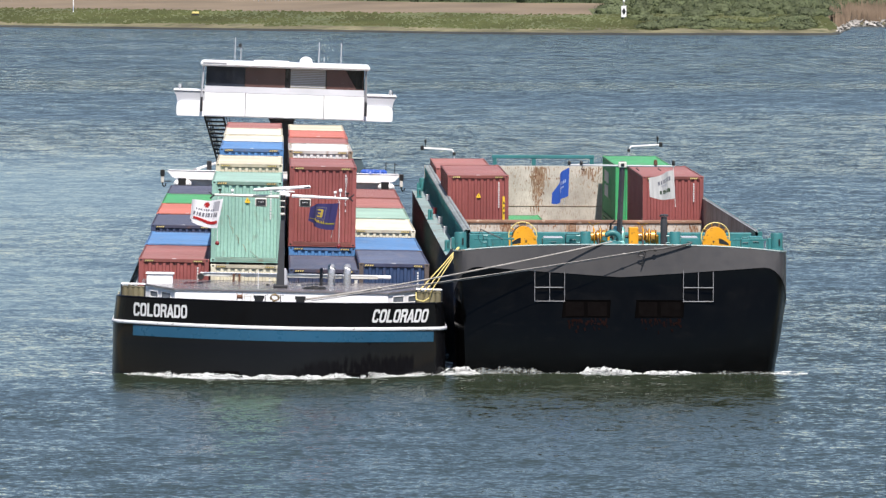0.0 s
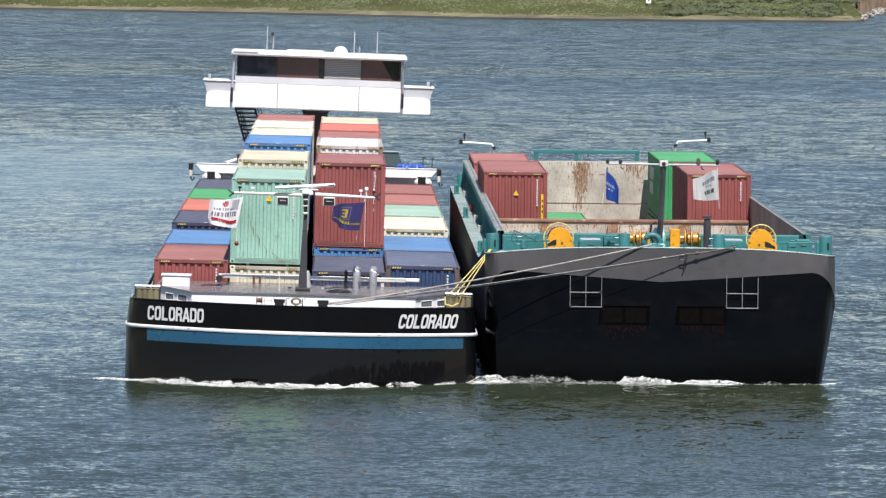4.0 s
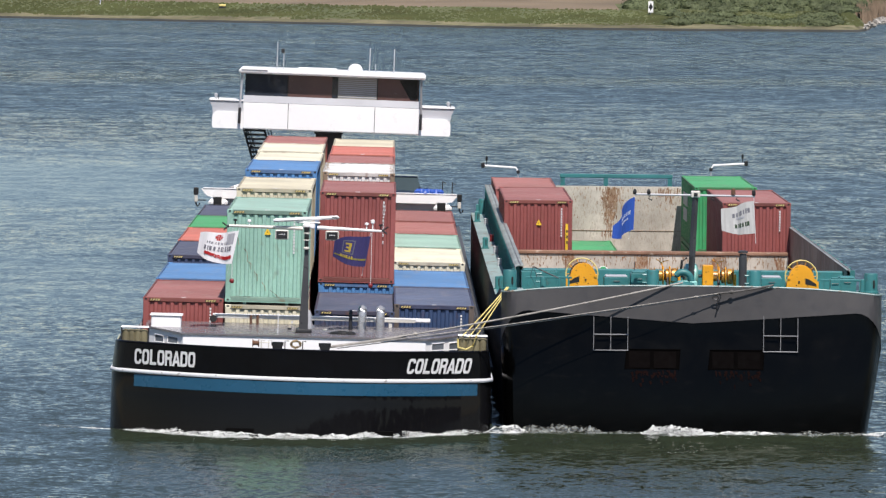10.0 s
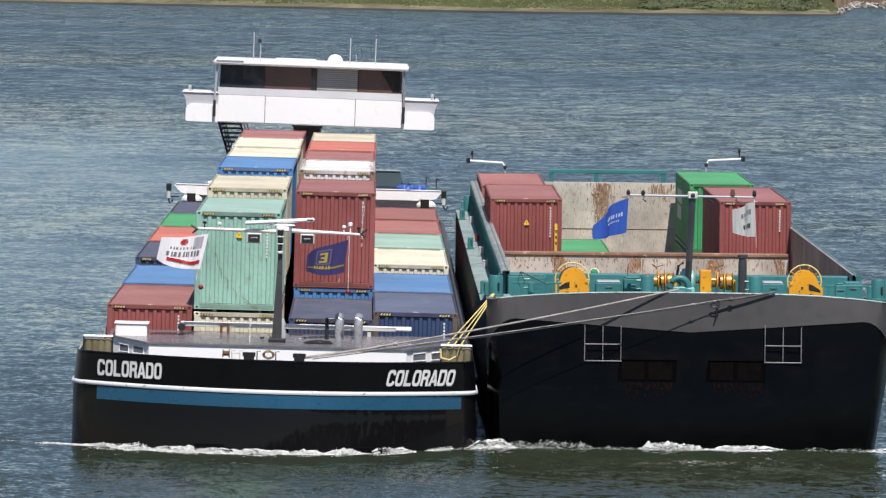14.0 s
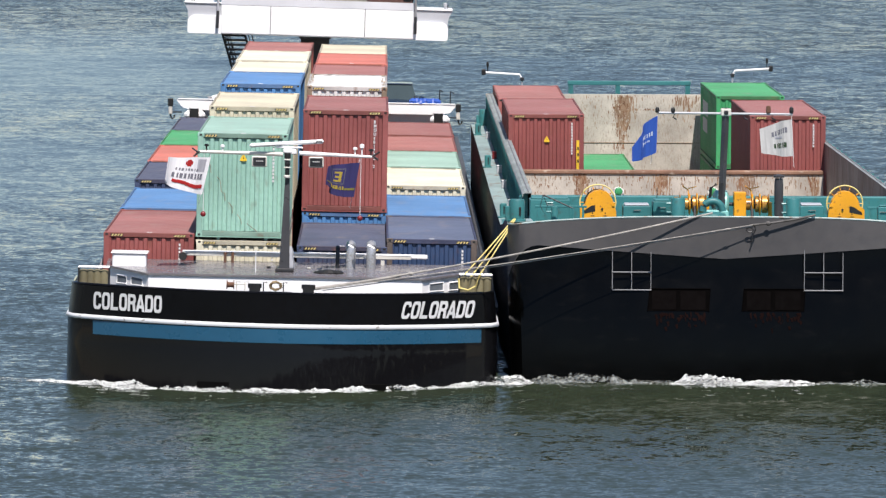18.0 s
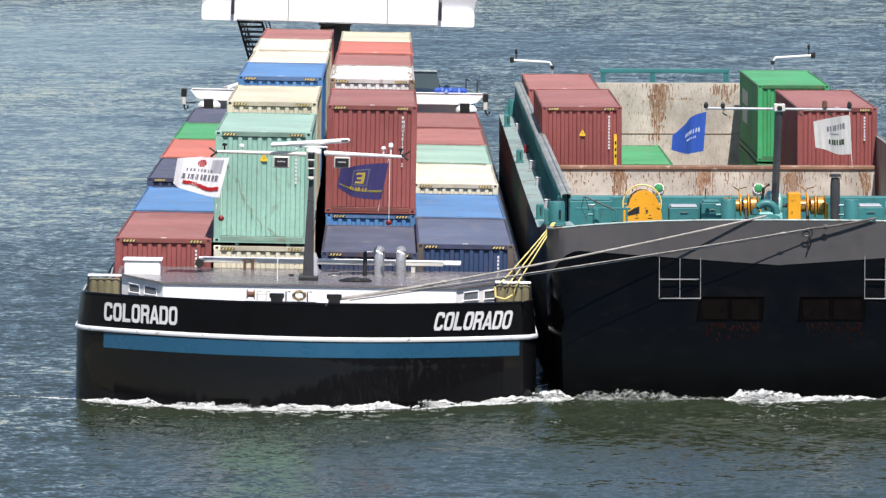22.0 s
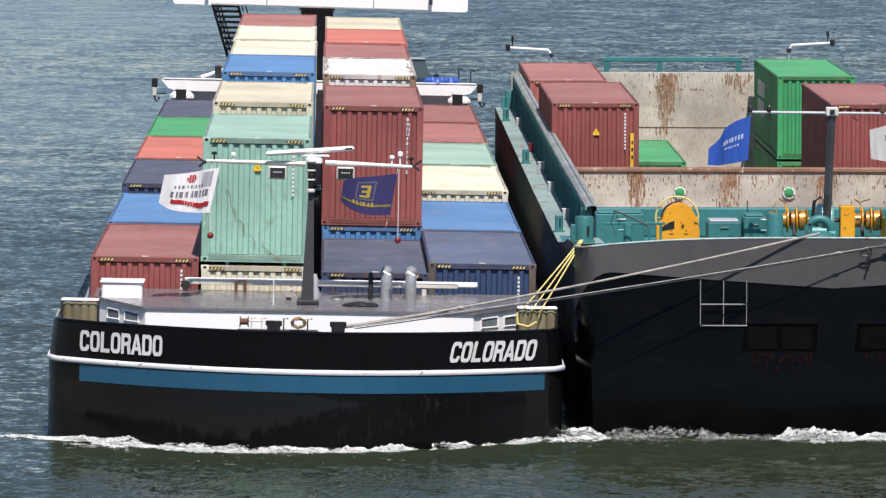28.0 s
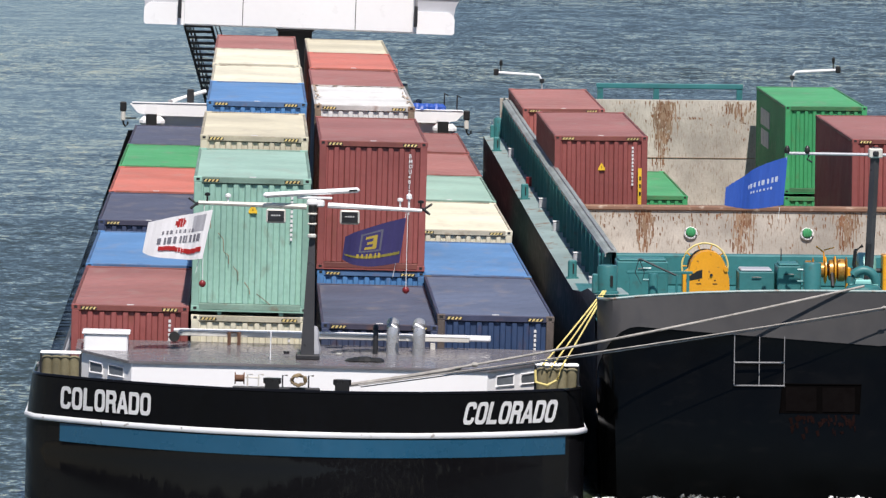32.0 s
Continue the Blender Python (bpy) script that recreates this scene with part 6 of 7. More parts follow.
part("post", Shape().tube([(0.82, 0, -0.5), (0.82, 0, 0.25)], 0.03, 6), TEAL, dv)
part("wire", Shape().tube([(0.02, 0, 0.56), (-0.05, 0, 0.3), (0.08, 0.03, 0.05), (0.14, 0, 0.3), (0.04, 0, 0.56)], 0.009, 4), STEEL_DARK, dv)
for x0, x1 in ((6.6, 8.0), (15.6, 16.9)):
    rr = thing("foot_rail", pose(0, 2.2, 4.03), "low teal foot rail on the foredeck", "rail", "barge")
    part("rail", Shape().box(x0, x1, 0, 0.05, 0.22, 0.28, 0.01), TEAL, rr)
    for x in (x0 + 0.1, x1 - 0.1):
        part("post", Shape().box(x - 0.03, x + 0.03, 0, 0.05, -0.43, 0.22), TEAL, rr)
st = thing("exhaust_stack", pose(13.30, 4.0, 4.0), "dark steel exhaust stack with a flanged top", "exhaust stack", "barge")
part("pipe", Shape().lathe([(0.125, -0.4), (0.125, 0.80), (0.105, 0.98)], seg=16), MAST_GREY, st, "", True)
part("flange", Shape().lathe([(0.15, 1.0), (0.15, 1.06), (0.1, 1.08)], seg=16), MAST_GREY, st, "", True)
wp = thing("whip_aerial", pose(9.95, 3.5, 4.1), "thin dark whip on the foredeck", "pole", "barge")
part("rod", Shape().tube([(0, 0, -0.5), (0, 0, 0.62)], 0.012, 5), STEEL_DARK, wp)


def barge_mast():
    m = thing("barge_mast", pose(11.45, 0.6, 4.05), "dark grey folding mast with a long pale yard", "mast", "barge")
    part("column", Shape().tube([(0.1, 0, 0), (0.22, 0, 3.0)], 0.095, 4), MAST_GREY, m, "dark square column")
    part("head", Shape().box(0.08, 0.36, -0.12, 0.12, 2.78, 2.98, 0.02), ALU, m)
    part("lamp", Shape().box(0.16, 0.28, -0.16, -0.1, 2.82, 2.93, 0.02), STEEL_DARK, m)
    part("yard", Shape().tube([(-1.62, 0, 2.86), (2.02, 0, 2.83)], 0.032, 8), GREY_PAINT, m, "long pale grey yard")
    for x, h in ((-1.62, 0.16), (-1.2, 0.16), (1.98, 0.18)):
        part("small_lamp", Shape().lathe([(0.05, 0), (0.06, 0.06), (0.05, h - 0.04), (0.02, h)], (x, 0, 2.86), seg=10), BLACK, m)
    part("beacon", Shape().lathe([(0.06, 0), (0.07, 0.02), (0.06, 0.18), (0.03, 0.2)], (1.36, 0, 2.86), seg=10), RUSTY, m, "dull red beacon lamp")
    for x in (-1.15, 0.75, 1.5):
        part("hanging_fitting", Shape().tube([(x, 0, 2.84), (x - 0.05, 0, 2.74), (x + 0.05, 0, 2.68)], 0.022, 5), STEEL_DARK, m)
    hose = Shape().tube([(-0.1, -0.05, 0.3), (-0.2, -0.05, 0.55), (-0.17, -0.05, 0.85), (-0.02, -0.04, 0.95)], 0.04, 8)
    part("hose", hose, BLACK, m, "thick black hose", True)
    part("foot", Shape().box(-0.3, 0.3, -0.25, 0.25, -0.45, 0.25, 0.03), TEAL_CLEAN, m, "pale turquoise mast foot")
    part("ram", Shape().tube([(0.05, -0.1, 0.1), (0.12, -0.1, 1.0)], 0.05, 8), STEEL_DARK, m)
    return m


barge_mast()
bar = thing("hold_guard_rail", pose(11.78, 76.5, 3.3), "teal horizontal guard rail behind the hold", "rail", "barge")
part("beam", Shape().box(-2.32, 2.31, -0.08, 0.08, 1.32, 1.48, 0.02), TEAL, bar)
for x in (-2.2, -0.43, 2.2):
    part("post", Shape().box(x - 0.09, x + 0.09, -0.06, 0.06, 0, 1.32), TEAL, bar)
for x, sx, z in ((7.76, -1, 5.0), (15.68, 1, 5.18)):
    c = thing("camera_pole", pose(x, 77.0, 3.3), "white angled pole carrying a small dark camera", "camera pole", "barge", "stern camera poles")
    h = z - 3.3
    part("pole", Shape().tube([(0, 0, 0), (0, 0, h - 0.15)], 0.03, 6), GREY_PAINT, c)
    part("arm", Shape().tube([(0, 0, h - 0.2), (sx * 0.1, 0, h - 0.02), (sx * 1.45, 0, h + 0.06)], 0.045, 8), WHITE, c, "white horizontal arm", True)
    part("camera", Shape().box(sx * 1.45 - 0.08, sx * 1.45 + 0.08, -0.08, 0.08, h - 0.04, h + 0.18, 0.03), BLACK, c)
    part("aerial", Shape().lathe([(0.02, 0), (0.02, 0.2), (0.05, 0.22), (0.05, 0.36), (0.02, 0.4)], (sx * 1.3, 0, h + 0.06), seg=8), BLACK, c)
    part("elbow", Shape().box(-0.07, 0.07, -0.07, 0.07, h - 0.26, h - 0.12, 0.02), STEEL_DARK, c)

# ---- lines between the hulls ----


def on_vessel(x, y, z):
    return LIST @ Vector((x, y, z))


def sagging(a, b, sag, n=16):
    a, b = Vector(a), Vector(b)
    return [a.lerp(b, i / n) - Vector((0, 0, sag * 4 * (i / n) * (1 - i / n))) for i in range(n + 1)]


def rope(label, a, b, sag, r, mat, knots=()):
    t = thing("mooring_rope", Matrix(), label, "rope", "barge", "mooring ropes")
    pts = sagging(a, b, sag)
    part("strand", Shape().tube(pts, r, 7), mat, t, "", True)
    for k in knots:
        p = pts[int(k * 16)]
        part("knot", Shape().lathe([(r, -0.07), (r * 2, -0.03), (r * 2, 0.03), (r, 0.07)], p, "x", 8), mat, t, "", True)
    return t


rope("thick frayed grey-brown mooring line from the foredeck", on_vessel(0.62, -6.0, 2.60), on_vessel(2.85, -5.2, 2.93), 0.01, 0.042, ROPE_GREY)
rope("grey mooring wire stretched to the barge's towing chock", on_vessel(2.6, -5.3, 2.90), (11.15, -3.2, 4.44), 0.06, 0.026, ROPE_GREY, (0.1,))
rope("thin pale mooring wire stretched to the barge bow", on_vessel(0.8, -6.0, 2.60), (12.25, -3.55, 4.16), 0.05, 0.014, ROPE_GREY, (0.97,))
rope("thin pale mooring wire beside another", on_vessel(0.85, -5.95, 2.56), (12.2, -3.53, 4.11), 0.05, 0.013, ROPE_GREY)
rope("dark frayed tail of wire laid over the barge bow", (12.18, -3.56, 4.15), (13.85, -3.28, 4.40), 0.03, 0.03, ROPE_DARK, (0.3,))
for i, (x0, z0, x1) in enumerate(((4.55, 2.9, 5.95), (4.72, 2.85, 5.98), (4.95, 2.9, 6.0))):
    rope("faded yellow mooring rope up to the barge corner", on_vessel(x0, -3.75, z0), (x1, -1.2, 4.14), 0.02, 0.018, ROPE_YELLOW)
loop = thing("rope_loop", Matrix(), "pale yellow rope looped round the fender rack", "rope")
part("strand", Shape().tube([(4.4, -3.75, 2.8), (4.42, -3.78, 2.55), (4.65, -3.78, 2.49), (4.85, -3.78, 2.6), (4.95, -3.75, 2.9)], 0.03, 7), ROPE_YELLOW, loop, "", True)
tail = thing("hanging_hook", pose(12.22, -3.5, 4.14), "small dark hook and chain on the barge bow", "hook", "barge")
part("shackle", Shape().tube([(0, 0, 0.05), (0.05, -0.02, -0.1), (-0.03, -0.02, -0.3), (-0.08, 0, -0.5)], 0.02, 6), STEEL_DARK, tail)
part("ring", Shape().tube([(-0.1 + 0.09 * math.cos(q), -0.02, -0.12 + 0.06 * math.sin(q)) for q in (2 * math.pi * i / 12 for i in range(13))], 0.02, 6), STEEL_DARK, tail)

# ---- flags, in upright strips that swing ----
STRIPS = []


PLY = 24
# seconds; each flag's spread to one side, as a share of its length, and the droop of its free end in radians
GUSTS = [0, 1, 2, 3, 4, 4.5, 6.5, 7, 8, 9, 10, 11, 12, 13, 16, 17, 18, 19, 20, 21, 22, 23, 24, 25, 26, 29, 30, 31, 32]
WHITE_FLIES = ([.72, .66, .80, .76, .74, .78, .80, .81, .84, .88, .78, .76, .94, .92, .90, .86, .74, .68, .80, .80, .90, .82, .82, .84, .76, .88, .92, .92, .90],
               [.05, .05, .10, -.15, .10, .05, .1, .15, .05, .05, .10, .05, .30, .20, .10, .20, -.05, -.05, .05, 0, 0, .1, .05, .1, .05, .25, .1, .2, .3])
NAVY_FLIES = ([.75, .68, .76, .68, .76, .8, .85, .88, .88, .82, .82, .87, .95, .90, .84, .78, .64, .80, .86, .84, .90, .88, .84, .88, .82, .95, .95, .90, .95],
              [.05, .10, .05, -.1, .05, .05, 0, .05, .05, .05, .05, .05, .25, .50, .40, .50, 0, .02, .15, .05, .05, .15, .1, .05, .1, .1, .35, .1, .4])
BLUE_FLIES = ([.42, .46, .48, -.92, -.30, -.25, -.7, .84, .50, .38, .46, .70, .75, .66, .88, .62, .50, .52, .45, .48, .62, .63, .62, .30, .54, .80, .72, .80, .95],
              [.55, .50, .85, .25, .55, .6, .2, .10, .15, .70, .55, .20, .35, .50, .40, .75, .55, .45, .70, .40, .25, .50, .40, .90, .90, .15, .60, .60, .35])
GREY_FLIES = ([.7, .55, .78, .52, .66, .6, .6, .66, .82, .72, .85, .80, .70, .50, .53, .96, .72, .74, .76, .80, .77, .72, .70, .75, .8, .8, .8, .8, .8],
              [.2, .15, .10, .15, .25, .2, .2, .30, .25, .15, .20, .15, .10, .10, .05, .20, .15, .15, .15, .15, .05, .1, .1, .1, .1, .1, .1, .1, .1])


def flag(x, y, z, length, height, lean, taper, designs, mats, label, ship, flies, seed):
    """taper: shares of the height lost above and below at the fly; flies: spread and droop over time."""
    f = thing("flag", pose(x, y, z), label, "flag", ship, "signal flags")
    w = length / PLY

    def point(u, v, a0, h):
        top = -taper[0] * u * u - 0.02 * math.sin(5 * u + seed) * u
        low = -1 + taper[1] * u * u + 0.03 * math.sin(4 * u + 2 * seed) * u
        zz = top + (low - top) * v
        return (-(u - a0) * length + lean * height * zz, h, height * zz)

    for i in range(PLY):
        s = Shape()
        a0, a1 = i / PLY, (i + 1) / PLY
        for order, (u0, u1, v0, v1, k) in enumerate([(a0 - 0.006, a1 + 0.012, 0, 1, 0)] + list(designs)):
            if k or v0:
                u0, u1 = max(u0, a0 - 0.004), min(u1, a1 + 0.006)
            if u1 > u0 + 1e-4:
                t = 0.003 if (v0, v1) == (0, 1) else 0.005 + 0.0006 * order
                ring = [(u0, v0), (u1, v0), (u1, v1), (u0, v1)]
                s.add([point(u, v, a0, h) for h in (-t, t) for u, v in ring], [(0, 1, 2, 3), (4, 5, 6, 7), (0, 1, 5, 4), (1, 2, 6, 5), (2, 3, 7, 6), (3, 0, 4, 7)], k)
        ob = part("cloth_strip", s, mats, f)
        STRIPS.append((ob, i, w, flies, seed))
    part("halyard", Shape().tube([(0.01, 0, 0.12), (0.01 - lean * (height + 0.3), 0, -height - 0.3)], 0.006, 4), WHITE, f)
    return f


def lettering(u0, u1, v0, v1, count, k, gap=0.35, drop=0.0):
    """A line of unreadable print: plain upright bars of uneven width, along a slightly sloping line."""
    out, step = [], (u1 - u0) / count
    for i in range(count):
        a = u0 + step * i
        d = drop * (i / max(1, count - 1) - 0.5)
        wide = step * (1 - gap) * (0.75 + 0.25 * math.sin(i * 2.3 + u0 * 9))
        out.append((a, a + wide, v0 + d, v1 + d, k))
    return out


def strip_poses(w, flies, seed, t):
    """All strips of one flag at one time: each goes on from the end of the last."""
    spread = float(np.interp(t, GUSTS, flies[0]))
    droop = float(np.interp(t, GUSTS, flies[1]))
    lull = math.sin(math.pi * t) ** 2
    turn = math.acos(max(-0.97, min(0.97, spread + 0.16 * lull * math.sin(5.3 * t + seed))))
    droop = 0.55 * droop + 0.10 * lull * math.sin(4.1 * t + 2 * seed)
    x = y = z = 0.0
    out = []
    for k in range(PLY):
        u = (k + 0.5) / PLY
        grow = min(1.0, 0.15 + 1.4 * u)
        ripple = math.sin(7.2 * u + seed - 6.3 * t) + 0.4 * math.sin(13.0 * u - 9.1 * t + 2 * seed)
        a = turn * (0.75 + 0.25 * min(1, 3 * u)) + 0.42 * grow * ripple
        fall = droop + 0.10 * grow * math.sin(6.0 * u - 5.0 * t + seed)
        out.append(pose(x, y, z, 0, -math.degrees(0.3 * fall), math.degrees(a)))
        x -= w * math.cos(a)
        y -= w * math.sin(a)
        z -= w * math.tan(max(-1.1, min(1.1, fall)))
    return out


flag(-2.20, -2.5, 5.78, 1.40, 0.98, 0.25, (0.0, 0.42),
     [(0.42, 0.58, 0.12, 0.22, 1), (0.45, 0.55, 0.07, 0.27, 1), (0.08, 0.30, 0.06, 0.40, 2)] + lettering(0.26, 0.80, 0.33, 0.41, 8, 3) + lettering(0.12, 0.84, 0.48, 0.63, 9, 3, 0.25, 0.05)
     + [(0.06 + 0.09 * i, 0.15 + 0.09 * i, 0.74 + 0.035 * math.sin(0.8 * i), 0.84 + 0.035 * math.sin(0.8 * i), 1) for i in range(8)],
     [FLAG_WHITE, RED, FLAG_SHADE, FLAG_INK], "white flag with red ribbon and dark writing, flying", "vessel", WHITE_FLIES, 0.4)
flag(1.73, -2.5, 5.72, 1.32, 0.90, 0.20, (0.08, 0.36),
     [(0.34, 0.68, 0.14, 0.64, 2), (0.37, 0.65, 0.18, 0.60, 3), (0.43, 0.60, 0.24, 0.30, 1), (0.43, 0.57, 0.38, 0.44, 1), (0.43, 0.60, 0.51, 0.57, 1), (0.42, 0.48, 0.25, 0.56, 1), (0.02, 0.98, 0.74, 0.80, 4)]
     + lettering(0.34, 0.74, 0.69, 0.80, 6, 1),
     [FLAG_NAVY, FLAG_GOLD, FLAG_DIM, FLAG_NAVY, FLAG_OLIVE], "navy flag with a yellow figure and yellow stripe, flying", "vessel", NAVY_FLIES, 2.1)
flag(9.83, 0.6, 6.82, 1.38, 0.98, 0.14, (0.36, 0.26), lettering(0.12, 0.66, 0.36, 0.47, 8, 1) + lettering(0.20, 0.58, 0.56, 0.61, 7, 1, 0.5),
     [FLAG_BLUE, FLAG_PRINT], "blue flag with pale writing, flapping on the barge yard", "barge", BLUE_FLIES, 4.0)
flag(13.42, 0.6, 6.74, 1.18, 0.98, -0.06, (0.12, 0.2), lettering(0.12, 0.74, 0.22, 0.37, 7, 1, 0.2, 0.06) + lettering(0.16, 0.70, 0.62, 0.76, 6, 2, 0.2, 0.04) + [(0.30, 0.62, 0.42, 0.47, 3)],
     [FLAG_GREY, FLAG_INK, FLAG_GREEN, FLAG_SHADE], "weathered grey flag with dark lettering shapes", "barge", GREY_FLIES, 5.3)

# ---- foam along the waterline ----


FROTH = []


def foam(name, label, line, stretches, seed):
    """Froth in fine flakes and drops over a low torn crest, thickest against the hull; each stretch heaves by itself."""
    rnd = random.Random(seed)
    k = 4
    for x0, x1, dense, tall, thin in stretches:
        s = Shape()

        def swell_at(x):
            return max(0.05, 0.5 + 0.7 * noise.noise((x * 0.6, seed, 0)) + 0.4 * noise.noise((x * 1.9, seed, 4)))

        def ends(x):
            return min(1.0, (x - x0) / 0.35 + 0.15, (x1 - x) / 0.35 + 0.15)

        for _ in range(int((x1 - x0) * dense)):
            x = rnd.uniform(x0 - 0.1, x1 + 0.1)
            swell = swell_at(x) * max(0.1, ends(x))
            q = abs(rnd.gauss(0, 0.15 + 0.45 * swell))
            if noise.noise((x * 1.3, q * 2.5, seed)) + 0.5 * noise.noise((x * 4, q * 7, seed + 3)) < -0.25 + 0.3 * q:
                continue
            r = rnd.uniform(0.006, 0.016) * (1 + 0.4 * swell)
            lift = max(0.0, tall * 0.26 * swell - q * 0.25) * rnd.random() ** 1.6
            cy, turn = line(x) - 0.04 - q, rnd.uniform(0, 6)
            lx, ly, up = r * rnd.uniform(1.2, 2.6), r * rnd.uniform(1.0, 3.0), r * rnd.uniform(0.3, 0.9)
            low = [(x + lx * math.cos(turn + 6.283 * j / k), cy + ly * math.sin(turn + 6.283 * j / k), lift - 0.002) for j in range(k)]
            s.add(low + [(x + rnd.uniform(-0.4, 0.4) * lx, cy, lift + up)], [(j, (j + 1) % k, k) for j in range(k)], 1 if thin or rnd.random() < 0.10 + 0.5 * q else 0)
        n, m = int((x1 - x0) / 0.03), 11
        rows = []
        for i in range(n + 1):
            x = x0 + (x1 - x0) * i / n
            swell = swell_at(x) * max(0.0, ends(x))
            high = tall * swell * (0.20 + 0.05 * noise.noise((x * 5, seed, 8)))
            reach = 0.10 + 0.75 * swell + 0.12 * noise.noise((x * 3, seed, 1))
            row = []
            for j in range(m):
                f = j / (m - 1)
                lump = noise.noise((x * 7, f * 4, seed)) + 0.5 * noise.noise((x * 17, f * 9, seed))
                row.append((x + 0.015 * lump, line(x) + 0.03 - reach * f, high * (1 - f) ** 1.4 * (1 + 0.45 * lump) + 0.012 * lump * (1 - f) + 0.008 - 0.012 * f))
            rows.append(row)
        for i in range(n):
            for j in range(m - 1):
                x, f = rows[i][j][0], j / (m - 1)
                torn = noise.noise((x * 1.2, f * 2.2, seed)) + 0.5 * noise.noise((x * 6, f * 5, seed + 3))
                if torn > -0.45 + 0.8 * f:
                    s.add([rows[i][j], rows[i + 1][j], rows[i + 1][j + 1], rows[i][j + 1]], [(0, 1, 2, 3)], 1 if thin or torn < -0.2 + 0.9 * f else 0)
        t = new(name, s.mesh(name, [FOAM, SPLASH], True))
        tagged(t, label, "foam", kind="stuff")
        t.matrix_basis = pose(0, COURSE[0][1], 0, 0, 0, COURSE[0][2])
        FROTH.append((t, x0 * 1.7 + seed))


def beside(x):
    """The line of the vessel's bow at the water, going on outwards as a trailing wave."""
    out = max(0.0, KEEL_X - BEAM + 0.15 - x)
    return bow_y(max(x, KEEL_X - BEAM + 0.15)) - 0.02 + 0.55 * out


foam("bow_foam", "white bow wave foam along the motor vessel", beside, [(-7.9, -6.7, 160, 0.25, True), (-6.8, -5.6, 560, 0.5, False), (-5.7, -3.4, 1500, 0.75, False), (-3.5, -1.0, 1700, 1.0, False), (-1.1, 1.3, 1500, 0.8, False), (1.2, 3.6, 1800, 0.95, False), (3.5, 5.3, 1700, 1.15, False), (5.2, 6.5, 1500, 1.0, False)], 11)
foam("barge_foam", "white bow wave foam along the barge", lambda x: barge_bow_y(min(max(x, 6.2), 16.7)) - RAKE + 0.05, [(6.3, 8.9, 1300, 1.7, True), (8.7, 10.3, 500, 0.5, True), (10.1, 12.2, 1800, 1.2, False), (12.1, 13.9, 1500, 1.0, False), (13.8, 15.5, 700, 0.6, True), (15.4, 16.7, 500, 0.4, True), (16.6, 17.6, 800, 0.5, False)], 12)

# ---- far bank things ----
bank_growth()
rnd = random.Random(3)
for x, d, w, h in [(51 + 2.0 * i + rnd.uniform(-0.6, 0.6), rnd.uniform(9, 32), rnd.uniform(2.0, 3.2), rnd.uniform(0.7, 1.4)) for i in range(14)] + [(51 + 1.7 * i, 8 + 2.2 * (i % 4), rnd.uniform(1.6, 2.6), rnd.uniform(0.4, 0.9)) for i in range(14)]:
    bush("bush", x, d, w, h, rnd, "dense green bush on the far bank")
for i in range(26):
    bush("bush", 47 + 1.3 * i + rnd.uniform(-0.5, 0.5), 36 + 9 * (i % 3) + rnd.uniform(-2, 2), rnd.uniform(2.0, 3.0), rnd.uniform(1.6, 2.8), rnd, "tall green bush behind the shoreline scrub")
for i in range(22):
    bush("tree", 8 + 3.2 * i + rnd.uniform(-0.8, 0.8), rnd.uniform(66, 74), rnd.uniform(2.0, 2.8), rnd.uniform(3.2, 5.5), rnd, "dense leafy low tree behind the bare path")
stones = Shape()
for _ in range(500):
    x, d = rnd.uniform(78, 120), abs(rnd.gauss(2, 3))
    r = rnd.uniform(0.2, 0.55)
    c = Vector((x, shore_y(x) + d, bank_z(max(0, d)) * 1.1))
    p = [c + r * Vector((rnd.uniform(-1, 1), rnd.uniform(-1, 1), rnd.uniform(-0.3, 1))) for _ in range(6)]
    stones.add(p, [(0, 1, 2), (0, 2, 3), (1, 2, 4), (3, 4, 5), (0, 1, 5), (2, 3, 4), (1, 4, 5), (0, 3, 5)])
tagged(new("riprap", stones.mesh("riprap", STONE)), "pale loose stones along the cove's edge", "stones", kind="stuff")
reeds = Shape()
for _ in range(5200):
    x, d = rnd.uniform(79, 124), rnd.uniform(5, 24)
    h, lean, wide = rnd.uniform(1.2, 2.6), rnd.uniform(-0.3, 0.3), rnd.uniform(0.04, 0.1)
    y, z = shore_y(x) + d, bank_z(d) - 0.1
    reeds.add([(x - wide, y, z), (x + wide, y, z), (x + lean, y + 0.1, z + h)], [(0, 1, 2)])
tagged(new("reeds", reeds.mesh("reeds", REED)), "dry brown reeds behind the cove", "reeds", kind="stuff")
for i in range(12):
    bush("bush", 81 + 3.4 * i, 26 + 3 * (i % 3), rnd.uniform(1.5, 2.2), rnd.uniform(2.4, 3.6), rnd, "leafy bush behind the brown reeds")
sg = tagged(new("navigation_sign"), "white river sign board on a post", "sign")
sg.matrix_basis = pose(48.0, shore_y(48.0) + 22, 1.7)
part("board", Shape().box(-0.36, 0.36, 0, 0.06, 0.5, 2.1, 0.02), WHITE, sg)
part("emblem", Shape().prism([(-0.3, 1.3), (0, 0.75), (0.3, 1.3), (0, 1.85)], -0.012, 0.0, axis="y"), STEEL_DARK, sg)
part("post", Shape().tube([(0, 0.1, -0.2), (0, 0.1, 3.4)], 0.07, 8), STEEL_GREY, sg)
part("lamp", Shape().lathe([(0.10, 0), (0.16, 0.1), (0.16, 0.45), (0.08, 0.55)], (0, 0.1, 2.6), seg=10), WHITE, sg)
pm = tagged(new("marker_pole"), "thin pale banded marker pole in the grass", "pole")
pm.matrix_basis = pose(-31.2, shore_y(-31.2) + 22, 1.7)
